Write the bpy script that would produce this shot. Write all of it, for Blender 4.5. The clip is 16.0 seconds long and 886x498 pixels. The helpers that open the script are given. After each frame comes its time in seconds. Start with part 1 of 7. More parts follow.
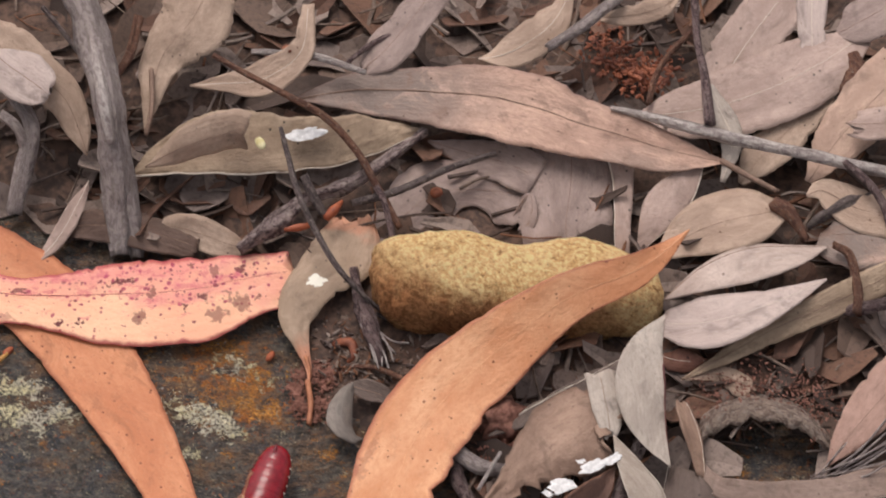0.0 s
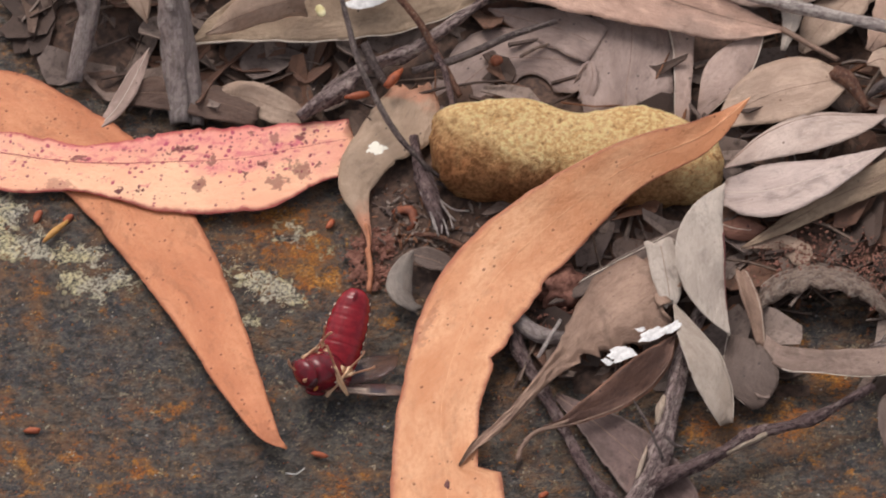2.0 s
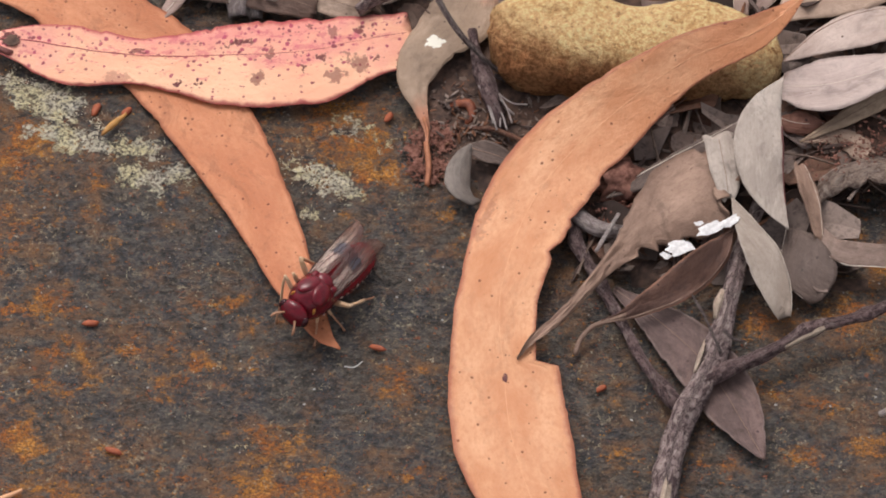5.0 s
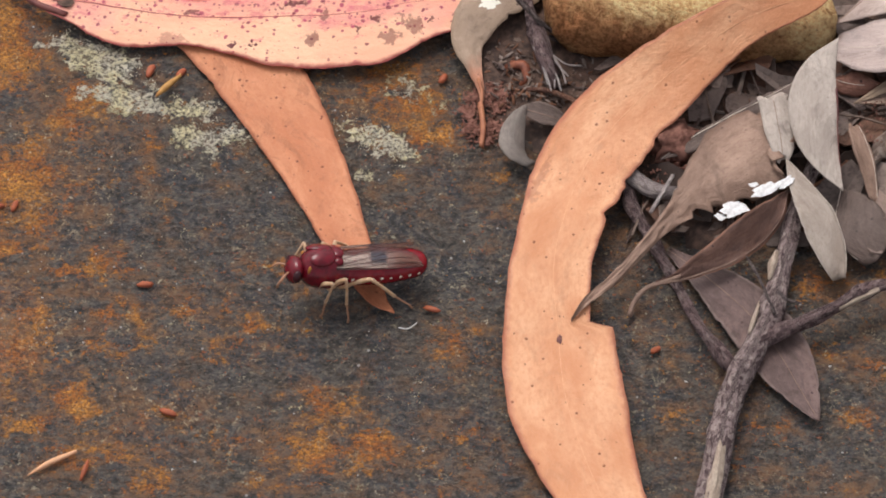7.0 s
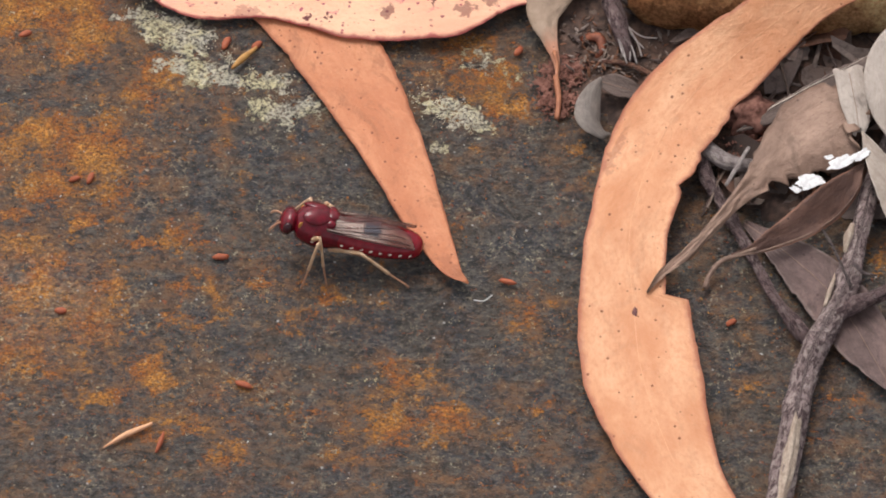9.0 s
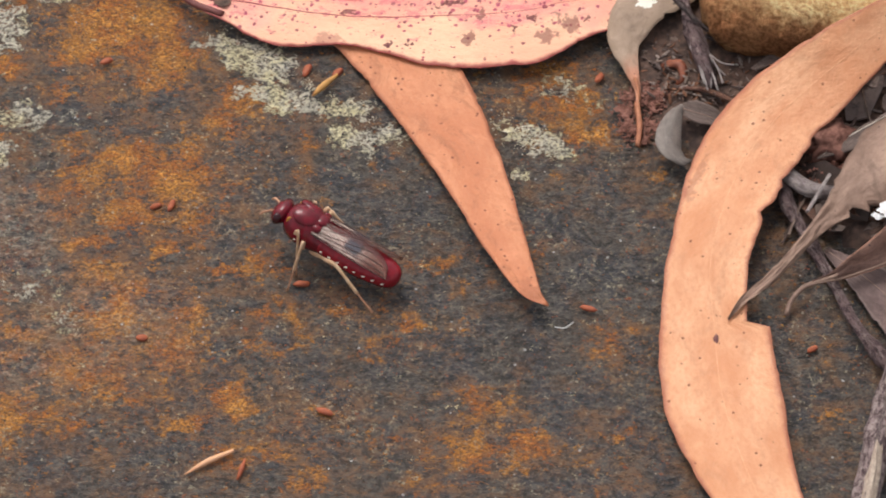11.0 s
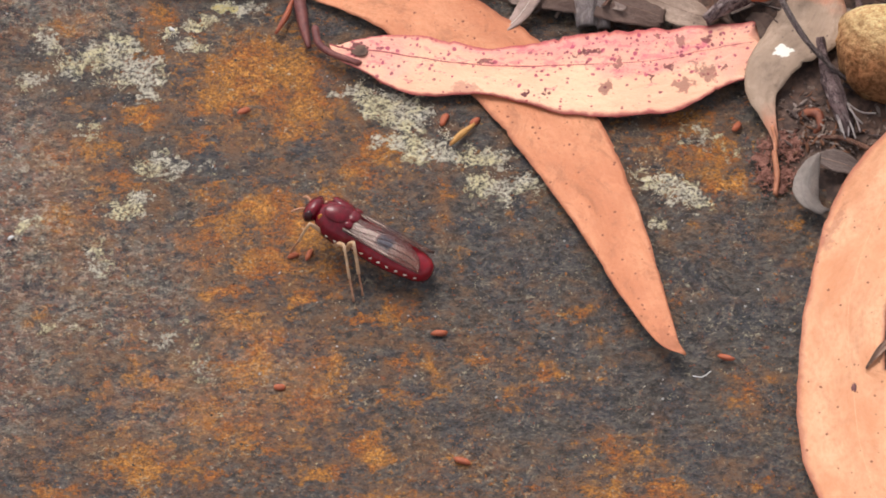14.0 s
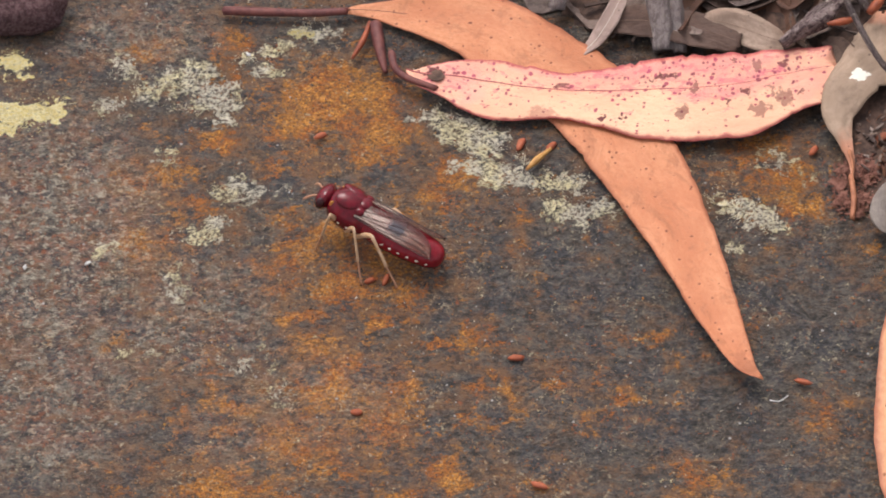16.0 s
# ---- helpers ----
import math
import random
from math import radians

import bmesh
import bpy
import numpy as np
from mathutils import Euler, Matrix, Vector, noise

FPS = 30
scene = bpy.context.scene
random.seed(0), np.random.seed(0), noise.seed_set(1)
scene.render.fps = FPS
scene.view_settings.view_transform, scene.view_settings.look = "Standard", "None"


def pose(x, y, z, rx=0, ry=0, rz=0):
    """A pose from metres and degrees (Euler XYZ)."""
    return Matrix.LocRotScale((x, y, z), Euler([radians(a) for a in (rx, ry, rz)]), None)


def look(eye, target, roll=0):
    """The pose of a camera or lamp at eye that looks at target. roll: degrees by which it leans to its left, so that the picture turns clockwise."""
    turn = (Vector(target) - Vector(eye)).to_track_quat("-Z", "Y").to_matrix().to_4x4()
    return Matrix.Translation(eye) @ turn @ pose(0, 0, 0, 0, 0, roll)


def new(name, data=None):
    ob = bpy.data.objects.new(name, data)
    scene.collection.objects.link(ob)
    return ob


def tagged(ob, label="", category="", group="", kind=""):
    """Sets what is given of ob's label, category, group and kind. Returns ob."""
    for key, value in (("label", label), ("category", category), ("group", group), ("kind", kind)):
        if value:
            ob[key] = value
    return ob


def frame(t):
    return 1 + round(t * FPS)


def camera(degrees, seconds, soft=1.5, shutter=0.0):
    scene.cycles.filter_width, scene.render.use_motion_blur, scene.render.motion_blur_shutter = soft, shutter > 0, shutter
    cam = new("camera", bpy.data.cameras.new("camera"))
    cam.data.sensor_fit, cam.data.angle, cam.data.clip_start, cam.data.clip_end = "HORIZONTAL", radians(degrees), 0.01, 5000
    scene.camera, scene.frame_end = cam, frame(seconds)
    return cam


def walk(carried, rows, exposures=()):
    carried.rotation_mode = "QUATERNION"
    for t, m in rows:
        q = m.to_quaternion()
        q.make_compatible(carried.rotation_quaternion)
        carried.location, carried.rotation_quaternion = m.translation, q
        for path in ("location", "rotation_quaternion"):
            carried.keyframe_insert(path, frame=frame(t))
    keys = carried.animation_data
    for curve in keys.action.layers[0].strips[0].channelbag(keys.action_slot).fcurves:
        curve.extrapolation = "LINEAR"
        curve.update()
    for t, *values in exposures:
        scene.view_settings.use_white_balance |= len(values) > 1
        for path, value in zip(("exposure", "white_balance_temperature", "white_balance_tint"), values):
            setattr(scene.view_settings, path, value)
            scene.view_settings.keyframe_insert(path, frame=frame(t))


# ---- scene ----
MM = 0.001

# ---- camera ----
cam = camera(8.0, 16.0, soft=1.8, shutter=0.4)
EYE = (0.0000, -0.6431, 0.9184)
TURNS = [
    (0.0, 37.519, -1.155, -1.063),
    (0.5, 37.174, -1.254, -1.208),
    (1.0, 36.846, -1.192, -1.238),
    (1.5, 36.608, -0.992, -1.038),
    (2.0, 36.318, -0.774, -0.667),
    (2.5, 36.026, -0.625, -0.512),
    (3.0, 35.725, -0.589, -0.443),
    (3.5, 35.519, -0.562, -0.474),
    (3.7, 35.479, -0.548, -0.460),
    (5.8, 35.178, -0.255, -0.161),
    (6.0, 35.111, -0.213, -0.129),
    (6.5, 35.053, -0.086, -0.069),
    (7.0, 35.000, -0.000, -0.000),
    (7.5, 34.947, 0.057, 0.034),
    (8.0, 34.819, 0.169, 0.109),
    (8.5, 34.742, 0.382, 0.274),
    (8.7, 34.740, 0.463, 0.335),
    (10.8, 34.992, 1.033, 0.723),
    (11.0, 35.002, 1.170, 0.796),
    (11.5, 35.041, 1.376, 1.037),
    (12.0, 35.117, 1.667, 1.115),
    (12.5, 35.346, 1.908, 1.326),
    (13.0, 35.456, 2.026, 1.375),
    (13.5, 35.453, 2.113, 1.409),
    (14.0, 35.466, 2.232, 1.446),
    (14.5, 35.527, 2.353, 1.508),
    (15.0, 35.631, 2.430, 1.609),
    (15.5, 35.713, 2.652, 1.665),
    (16.0, 35.704, 2.851, 1.774),
]
walk(cam, [(t, pose(*EYE, rx, ry, rz)) for t, rx, ry, rz in TURNS],
     exposures=[(0.0, 0.01, 6850, 16), (3.7, 0.0, 6800, 16), (7.0, 0.12, 6600, 14), (11.0, 0.25, 6600, 13), (14.0, 0.34, 6650, 16), (16.0, 0.31, 6650, 16)])

# ---- light: a bright overcast sky with a wide, weak sun ----
world = bpy.data.worlds.new("overcast")
scene.world = world
world.use_nodes = True
wn = world.node_tree
sky = wn.nodes.new("ShaderNodeTexSky")
sky.sky_type = "NISHITA"
sky.sun_disc = False
sky.sun_elevation = radians(62)
sky.sun_rotation = radians(-25)
sky.dust_density = 4.0
haze = wn.nodes.new("ShaderNodeHueSaturation")
haze.inputs["Saturation"].default_value = 0.25
wn.links.new(sky.outputs[0], haze.inputs["Color"])
wn.links.new(haze.outputs[0], wn.nodes["Background"].inputs["Color"])
wn.nodes["Background"].inputs["Strength"].default_value = 0.15
sun_data = bpy.data.lights.new("sun", "SUN")
sun_data.energy = 1.3
sun_data.angle = radians(28)
sun_data.color = (1.0, 0.96, 0.9)
sun = new("sun", sun_data)
sun.matrix_world = look((-0.25, 0.5, 1.0), (0, 0, 0))


# ---- materials ----
class Nodes:
    """Short hand for building a node material."""

    def __init__(self, name):
        self.mat = bpy.data.materials.new(name)
        self.mat.use_nodes = True
        self.nt = self.mat.node_tree
        self.bsdf = self.nt.nodes["Principled BSDF"]

    def put(self, socket, value):
        if isinstance(value, bpy.types.NodeSocket):
            self.nt.links.new(value, socket)
        elif isinstance(value, (tuple, list)) and len(value) == 3 and socket.type == "RGBA":
            socket.default_value = (*value, 1)
        else:
            socket.default_value = value

    def place(self):
        return self.nt.nodes.new("ShaderNodeTexCoord").outputs["Object"]

    def uv(self):
        return self.nt.nodes.new("ShaderNodeTexCoord").outputs["UV"]

    def scaled(self, vec, scale, turn=0.0):
        n = self.nt.nodes.new("ShaderNodeMapping")
        self.put(n.inputs["Vector"], vec)
        n.inputs["Scale"].default_value = scale
        n.inputs["Rotation"].default_value = (0, 0, radians(turn))
        return n.outputs[0]

    def noise(self, vec, scale, detail=4.0, rough=0.55, warp=0.0):
        n = self.nt.nodes.new("ShaderNodeTexNoise")
        self.put(n.inputs["Vector"], vec)
        n.inputs["Scale"].default_value = scale
        n.inputs["Detail"].default_value = detail
        n.inputs["Roughness"].default_value = rough
        n.inputs["Distortion"].default_value = warp
        return n.outputs["Fac"]

    def noise_colour(self, vec, scale, detail=2.0):
        n = self.nt.nodes.new("ShaderNodeTexNoise")
        self.put(n.inputs["Vector"], vec)
        n.inputs["Scale"].default_value = scale
        n.inputs["Detail"].default_value = detail
        return n.outputs["Color"]

    def cells(self, vec, scale, spread=1.0):
        n = self.nt.nodes.new("ShaderNodeTexVoronoi")
        self.put(n.inputs["Vector"], vec)
        n.inputs["Scale"].default_value = scale
        n.inputs["Randomness"].default_value = spread
        return n.outputs["Distance"], n.outputs["Color"]

    def span(self, value, a, b, c=0.0, d=1.0, smooth=True):
        n = self.nt.nodes.new("ShaderNodeMapRange")
        n.interpolation_type = "SMOOTHSTEP" if smooth else "LINEAR"
        self.put(n.inputs["Value"], value)
        for k, v in zip(("From Min", "From Max", "To Min", "To Max"), (a, b, c, d)):
            n.inputs[k].default_value = v
        return n.outputs[0]

    def math(self, op, a, b=0.0):
        n = self.nt.nodes.new("ShaderNodeMath")
        n.operation = op
        self.put(n.inputs[0], a)
        self.put(n.inputs[1], b)
        return n.outputs[0]

    def vmath(self, op, a, b=(0, 0, 0)):
        n = self.nt.nodes.new("ShaderNodeVectorMath")
        n.operation = op
        self.put(n.inputs[0], a)
        if op != "LENGTH":
            self.put(n.inputs[1], b)
        return n.outputs["Value" if op == "LENGTH" else "Vector"]

    def mix(self, fac, a, b):
        n = self.nt.nodes.new("ShaderNodeMix")
        n.data_type = "RGBA"
        self.put(n.inputs["Factor"], fac)
        self.put(n.inputs[6], a)
        self.put(n.inputs[7], b)
        return n.outputs[2]

    def xyz(self, vec):
        n = self.nt.nodes.new("ShaderNodeSeparateXYZ")
        self.put(n.inputs[0], vec)
        return n.outputs

    def blobs(self, vec, spots, soft=0.35, grow=1.0):
        """Soft elliptic patches (x, y, rx, ry, weight), the strongest wins."""
        total = None
        for x, y, rx, ry, weight in spots:
            rx, ry = rx * grow, ry * grow
            v = self.nt.nodes.new("ShaderNodeVectorMath")
            v.operation = "MULTIPLY_ADD"
            self.put(v.inputs[0], vec)
            v.inputs[1].default_value = (1 / rx, 1 / ry, 0)
            v.inputs[2].default_value = (-x / rx, -y / ry, 0)
            m = self.span(self.vmath("LENGTH", v.outputs["Vector"]), soft, 1.15, weight, 0.0)
            total = m if total is None else self.math("MAXIMUM", total, m)
        return total

    def bump(self, height, strength=0.4, distance=0.0005):
        n = self.nt.nodes.new("ShaderNodeBump")
        n.inputs["Strength"].default_value = strength
        n.inputs["Distance"].default_value = distance
        self.put(n.inputs["Height"], height)
        self.put(self.bsdf.inputs["Normal"], n.outputs[0])

    def done(self, colour, rough=0.6, spec=0.4):
        self.put(self.bsdf.inputs["Base Color"], colour)
        self.put(self.bsdf.inputs["Roughness"], rough)
        self.put(self.bsdf.inputs["Specular IOR Level"], spec)
        return self.mat


def island(n):
    return n.nt.nodes.new("ShaderNodeNewGeometry").outputs["Random Per Island"]


def leaf_material(name, light, dark, vein, speck=0.25, speck_colour=(0.12, 0.05, 0.04), blotches=(), blotch_colour=(0.2, 0.08, 0.05),
                  blush=None, freckles=None, rough=0.5, seed=0.0, white=(), spec=0.3, grime=0.4, weather=0.32, rim=None, fibres=0.2):
    """A dead gum leaf: mottling, faint side veins, dark specks, blotches; its UV is in millimetres along and across the leaf."""
    n = Nodes(name)
    uv = n.vmath("ADD", n.uv(), (seed * 37.0, seed * 11.0, 0)) if seed else n.uv()
    base = n.uv()
    big = n.noise(n.scaled(uv, (0.06, 0.12, 1)), 1.0, 4, 0.6)
    fine = n.noise(n.scaled(uv, (0.8, 1.2, 1)), 1.0, 6, 0.68)
    col = n.mix(n.span(big, 0.32, 0.68), dark, light)
    col = n.mix(n.span(fine, 0.42, 0.68, 0.0, 0.6), col, dark)
    if blush is not None:
        colour, where = blush
        warped = n.vmath("ADD", base, n.vmath("MULTIPLY", n.vmath("SUBTRACT", n.noise_colour(base, 0.25, 3), (0.5, 0.5, 0.5)), (9, 9, 0)))
        col = n.mix(n.blobs(warped, where), col, colour)
    # weathered film and damp stains
    film = n.noise(n.scaled(uv, (0.11, 0.19, 1)), 1.0, 7, 0.66, 0.7)
    col = n.mix(n.span(film, 0.52, 0.70, 0.0, weather), col, tuple(min(0.9, 1.25 * a + 0.02) for a in light))
    col = n.mix(n.span(film, 0.32, 0.48, 1.5 * weather, 0.0), col, tuple(0.55 * a for a in dark))
    # fibres along the blade, and fine dirt
    fibre = n.noise(n.scaled(uv, (0.12, 2.6, 1)), 1.0, 4, 0.6)
    col = n.mix(n.span(fibre, 0.52, 0.70, 0.0, fibres), col, tuple(0.6 * a for a in dark))
    dirt = n.noise(uv, 1.6, 4, 0.72)
    col = n.mix(n.span(dirt, 0.60, 0.70, 0.0, grime), col, tuple(0.5 * a for a in dark))
    # side veins that leave the midrib at a slant
    parts = n.xyz(base)
    slant = n.math("SUBTRACT", n.math("MULTIPLY", n.math("ABSOLUTE", parts[1]), 1.3), parts[0])
    wobble = n.math("ADD", slant, n.math("MULTIPLY", n.noise(base, 0.30, 3), 5.0))
    wave = n.math("ABSOLUTE", n.math("SINE", n.math("MULTIPLY", wobble, 1.9)))
    line = n.span(wave, 0.0, 0.16, 1.0, 0.0)
    col = n.mix(n.math("MULTIPLY", line, 0.11), col, vein)
    # specks
    d, c = n.cells(uv, 0.75)
    keep = n.span(n.xyz(c)[0], 1.0 - speck, 1.0 - speck + 0.05)
    size = n.math("MULTIPLY", n.xyz(c)[1], 0.15)
    dot = n.span(n.math("SUBTRACT", d, size), 0.02, 0.10, 1.0, 0.0)
    col = n.mix(n.math("MULTIPLY", n.math("MULTIPLY", dot, keep), 0.9), col, speck_colour)
    if freckles is not None:
        colour, where = freckles
        fd, fc = n.cells(n.vmath("ADD", base, n.vmath("MULTIPLY", n.noise_colour(base, 1.0, 3), (0.8, 0.8, 0))), 1.05)
        pick = n.xyz(fc)
        spot = n.span(n.math("SUBTRACT", fd, n.math("MULTIPLY", pick[1], 0.46)), -0.10, 0.12, 1.0, 0.0)
        spot = n.math("MULTIPLY", spot, n.span(n.math("ADD", pick[0], n.blobs(base, where)), 0.84, 0.92))
        col = n.mix(n.math("MULTIPLY", spot, 0.85), col, n.mix(pick[2], colour, tuple(0.45 * k for k in colour)))
        smear = n.span(n.math("ADD", n.noise(n.scaled(base, (0.30, 0.55, 1), 20), 1.0, 6, 0.68), n.math("MULTIPLY", n.blobs(base, where), 0.10)), 0.60, 0.66)
        col = n.mix(n.math("MULTIPLY", smear, 0.45), col, (0.60, 0.09, 0.16))
    rot = n.span(n.noise(uv, 0.2, 8, 0.74, 0.6), 0.53, 0.66, 0.0, grime)
    col = n.mix(rot, col, tuple(0.55 * a for a in dark))
    ragged = n.vmath("ADD", base, n.vmath("MULTIPLY", n.vmath("SUBTRACT", n.noise_colour(base, 0.9, 4), (0.5, 0.5, 0.5)), (4.0, 4.0, 0)))
    if blotches:
        col = n.mix(n.blobs(ragged, blotches, 0.8), col, blotch_colour)
    if white:
        col = n.mix(n.span(n.blobs(ragged, white), 0.3, 0.5), col, (0.82, 0.80, 0.70))
    if rim is not None:
        across = n.nt.nodes.new("ShaderNodeUVMap")
        across.uv_map = "across"
        t = n.math("ABSOLUTE", n.xyz(across.outputs[0])[1])
        t = n.math("ADD", t, n.math("MULTIPLY", n.math("SUBTRACT", n.noise(base, 0.5, 4), 0.5), 0.16))
        col = n.mix(n.span(t, 0.86, 0.99, 0.0, rim[1]), col, rim[0])
    height = n.math("ADD", n.math("MULTIPLY", fine, 0.7), n.math("MULTIPLY", line, 0.12))
    n.bump(n.math("ADD", n.math("ADD", height, n.math("MULTIPLY", film, 1.8)), n.math("MULTIPLY", fibre, 2.0 * fibres)), 0.7, 0.0005)
    return n.done(col, n.span(fine, 0.3, 0.8, rough - 0.1, rough + 0.15), spec)


def bark_material(name, light, dark, pale=(0.5, 0.44, 0.36), peel=0.3):
    n = Nodes(name)
    uv = n.uv()
    a = n.noise(n.scaled(uv, (0.55, 1.1, 1)), 1.0, 8, 0.76, 0.6)
    b = n.noise(n.scaled(uv, (0.5, 0.8, 1)), 1.0, 7, 0.74)
    col = n.mix(n.span(a, 0.43, 0.57), dark, light)
    col = n.mix(n.math("MULTIPLY", n.span(b, 0.53, 0.58), peel), col, pale)
    c = n.noise(uv, 1.8, 4, 0.7)
    col = n.mix(n.span(c, 0.58, 0.68, 0.0, 0.7), col, pale)
    crack = n.span(a, 0.30, 0.39, 0.8, 0.0)
    col = n.mix(crack, col, tuple(0.3 * k for k in dark))
    n.bump(n.math("ADD", a, n.math("MULTIPLY", b, 0.5)), 1.0, 0.0012)
    return n.done(col, 0.75, 0.25)


RUST_LEFT = [(-122.1, 61.3, 5.0, 3.0, 0.7), (-106.7, 63.9, 4.0, 3.7, 0.8), (-107.3, 55.4, 3.0, 4.9, 0.7), (-107.5, 41.3, 3.5, 2.7, 1.0), (-115.8, 33.7, 4.5, 2.4, 0.7), (-120.5, 17.3, 5.0, 3.7, 0.6), (-125.2, -4.8, 4.0, 1.5, 0.7), (-106.4, -8.5, 3.0, 1.5, 0.6), (-111.3, -18.8, 2.2, 2.7, 0.7), (-106.6, -14.6, 2.2, 3.7, 0.7), (-103.4, -17.8, 5.0, 1.7, 0.9), (-103.6, -23.0, 4.5, 2.2, 0.6), (-104.4, -35.4, 6.0, 4.9, 0.8), (-93.5, -36.0, 5.0, 4.3, 0.5), (-117.9, -41.3, 4.5, 1.8, 0.8), (-115.9, -9.1, 9.1, 7.3, 0.25), (-124.4, 31.8, 5.0, 3.7, 0.35), (-111.8, 25.5, 4.0, 2.7, 0.4)]
RUST_HEAD = [(-86.4, 50.8, 12.1, 7.9, 0.85), (-77.8, 41.8, 5.5, 5.5, 0.9), (-93.3, 45.1, 4.5, 4.3, 0.9), (-97.4, 43.2, 3.5, 2.4, 0.6), (-79.7, 37.4, 5.0, 2.7, 0.8), (-98.0, 34.9, 3.5, 3.0, 0.7), (-64.2, 32.9, 5.0, 4.9, 0.85), (-69.1, 27.9, 4.0, 2.7, 0.6), (-95.4, 23.9, 3.0, 1.7, 1.0), (-84.1, 19.8, 5.5, 4.3, 0.95), (-76.3, 15.4, 6.0, 4.6, 1.0), (-73.0, 22.2, 4.5, 2.2, 0.7), (-93.0, 16.7, 5.0, 4.9, 0.55), (-98.9, 11.7, 4.0, 2.4, 0.5), (-84.6, 7.7, 6.0, 3.0, 0.7), (-72.9, 6.1, 2.0, 3.0, 0.7), (-95.6, 6.8, 3.0, 2.2, 0.5), (-92.3, 0.6, 4.0, 1.6, 1.0)]
RUST_MIDDLE = [(-76.7, -0.0, 2.6, 2.2, 1.0), (-88.1, -4.3, 4.5, 3.9, 0.65), (-81.7, -7.3, 2.8, 2.4, 1.0), (-65.5, -4.5, 5.5, 1.5, 0.8), (-59.1, -2.8, 5.5, 3.4, 0.65), (-84.4, -14.0, 2.4, 4.9, 0.95), (-72.4, -14.0, 3.2, 1.7, 0.9), (-73.0, -19.4, 6.0, 5.5, 0.6), (-88.5, -15.8, 2.0, 2.7, 0.8), (-92.5, -26.0, 6.0, 4.3, 0.55), (-85.8, -27.4, 3.0, 2.7, 0.6), (-89.2, -29.1, 2.0, 1.7, 0.9), (-82.4, -31.9, 5.0, 2.2, 0.6), (-64.2, -30.5, 3.2, 2.7, 1.0), (-63.1, -34.0, 3.6, 1.6, 1.0), (-72.0, -38.0, 2.6, 2.0, 1.0), (-58.5, -21.2, 6.0, 2.2, 0.8), (-58.7, -14.0, 4.0, 2.7, 0.55)]
RUST_FRONT = [(-54.2, -14.0, 2.8, 4.9, 0.8), (-52.1, -20.0, 3.0, 2.7, 0.8), (-64.2, -23.0, 1.0, 1.2, 0.9), (-54.0, 16.0, 4.2, 2.4, 0.6), (-40.0, 19.1, 2.0, 2.2, 0.75), (-49.3, 8.5, 2.8, 4.3, 0.6), (-51.7, 22.8, 3.0, 2.0, 0.5), (-40.2, 4.5, 9.1, 1.7, 0.5), (-28.9, -2.5, 3.0, 1.7, 0.95), (-35.0, -2.9, 1.8, 1.7, 0.6), (-24.0, -7.6, 3.2, 2.0, 1.0), (-19.8, -6.5, 2.2, 2.2, 0.7), (-44.8, -14.0, 4.5, 1.6, 0.7), (-32.6, -16.4, 2.8, 2.2, 1.0), (-38.2, -20.0, 4.5, 1.8, 0.75), (-39.6, -23.8, 5.0, 1.5, 0.6), (-22.4, -16.4, 3.0, 1.7, 0.6), (-23.8, -21.4, 1.8, 1.5, 0.6)]
RUST_RIGHT = [(9.0, 16.5, 2.2, 2.7, 0.6), (0.9, -20.0, 5.0, 5.5, 0.65), (5.3, -16.4, 3.0, 2.2, 0.6), (-11.1, -2.5, 1.6, 2.9, 0.6), (-18.8, -33.1, 7.0, 3.4, 0.75), (-12.9, -40.1, 3.0, 2.2, 0.8), (2.8, -38.9, 4.0, 2.4, 0.7), (-1.1, 25.2, 6.0, 2.7, 1.0), (-4.1, 31.5, 7.5, 3.4, 0.75), (-8.2, 38.5, 7.0, 3.0, 0.6), (-22.6, -42.5, 4.5, 3.7, 0.9), (-39.3, -40.1, 4.0, 1.7, 0.55), (-47.3, -34.8, 1.8, 1.7, 0.6), (-32.3, -48.3, 5.0, 3.0, 0.6), (-12.9, -42.5, 5.0, 2.9, 0.7), (-56.9, -42.5, 5.0, 2.4, 0.55), (-50.8, -49.5, 4.0, 3.0, 0.7), (-64.7, -44.8, 5.0, 2.7, 0.6)]
RUST_LITTER_EDGE = [(67.7, -7.2, 8.0, 4.3, 0.70), (80.8, -5.4, 8.0, 5.5, 0.83), (89.2, 5.0, 4.0, 5.5, 0.83), (67.2, -21.8, 4.5, 2.2, 0.75), (75.0, -24.2, 4.0, 3.2, 0.59), (71.6, -34.7, 6.0, 3.2, 0.75), (83.5, -33.5, 4.0, 2.4, 0.75), (58.7, -38.4, 4.0, 1.7, 0.59), (40.4, -34.8, 3.6, 2.4, 0.42), (83.5, -12.0, 6.0, 2.7, 0.42), (91.1, -19.2, 3.0, 2.9, 0.59), (80.5, 12.4, 5.0, 3.0, 0.75)]
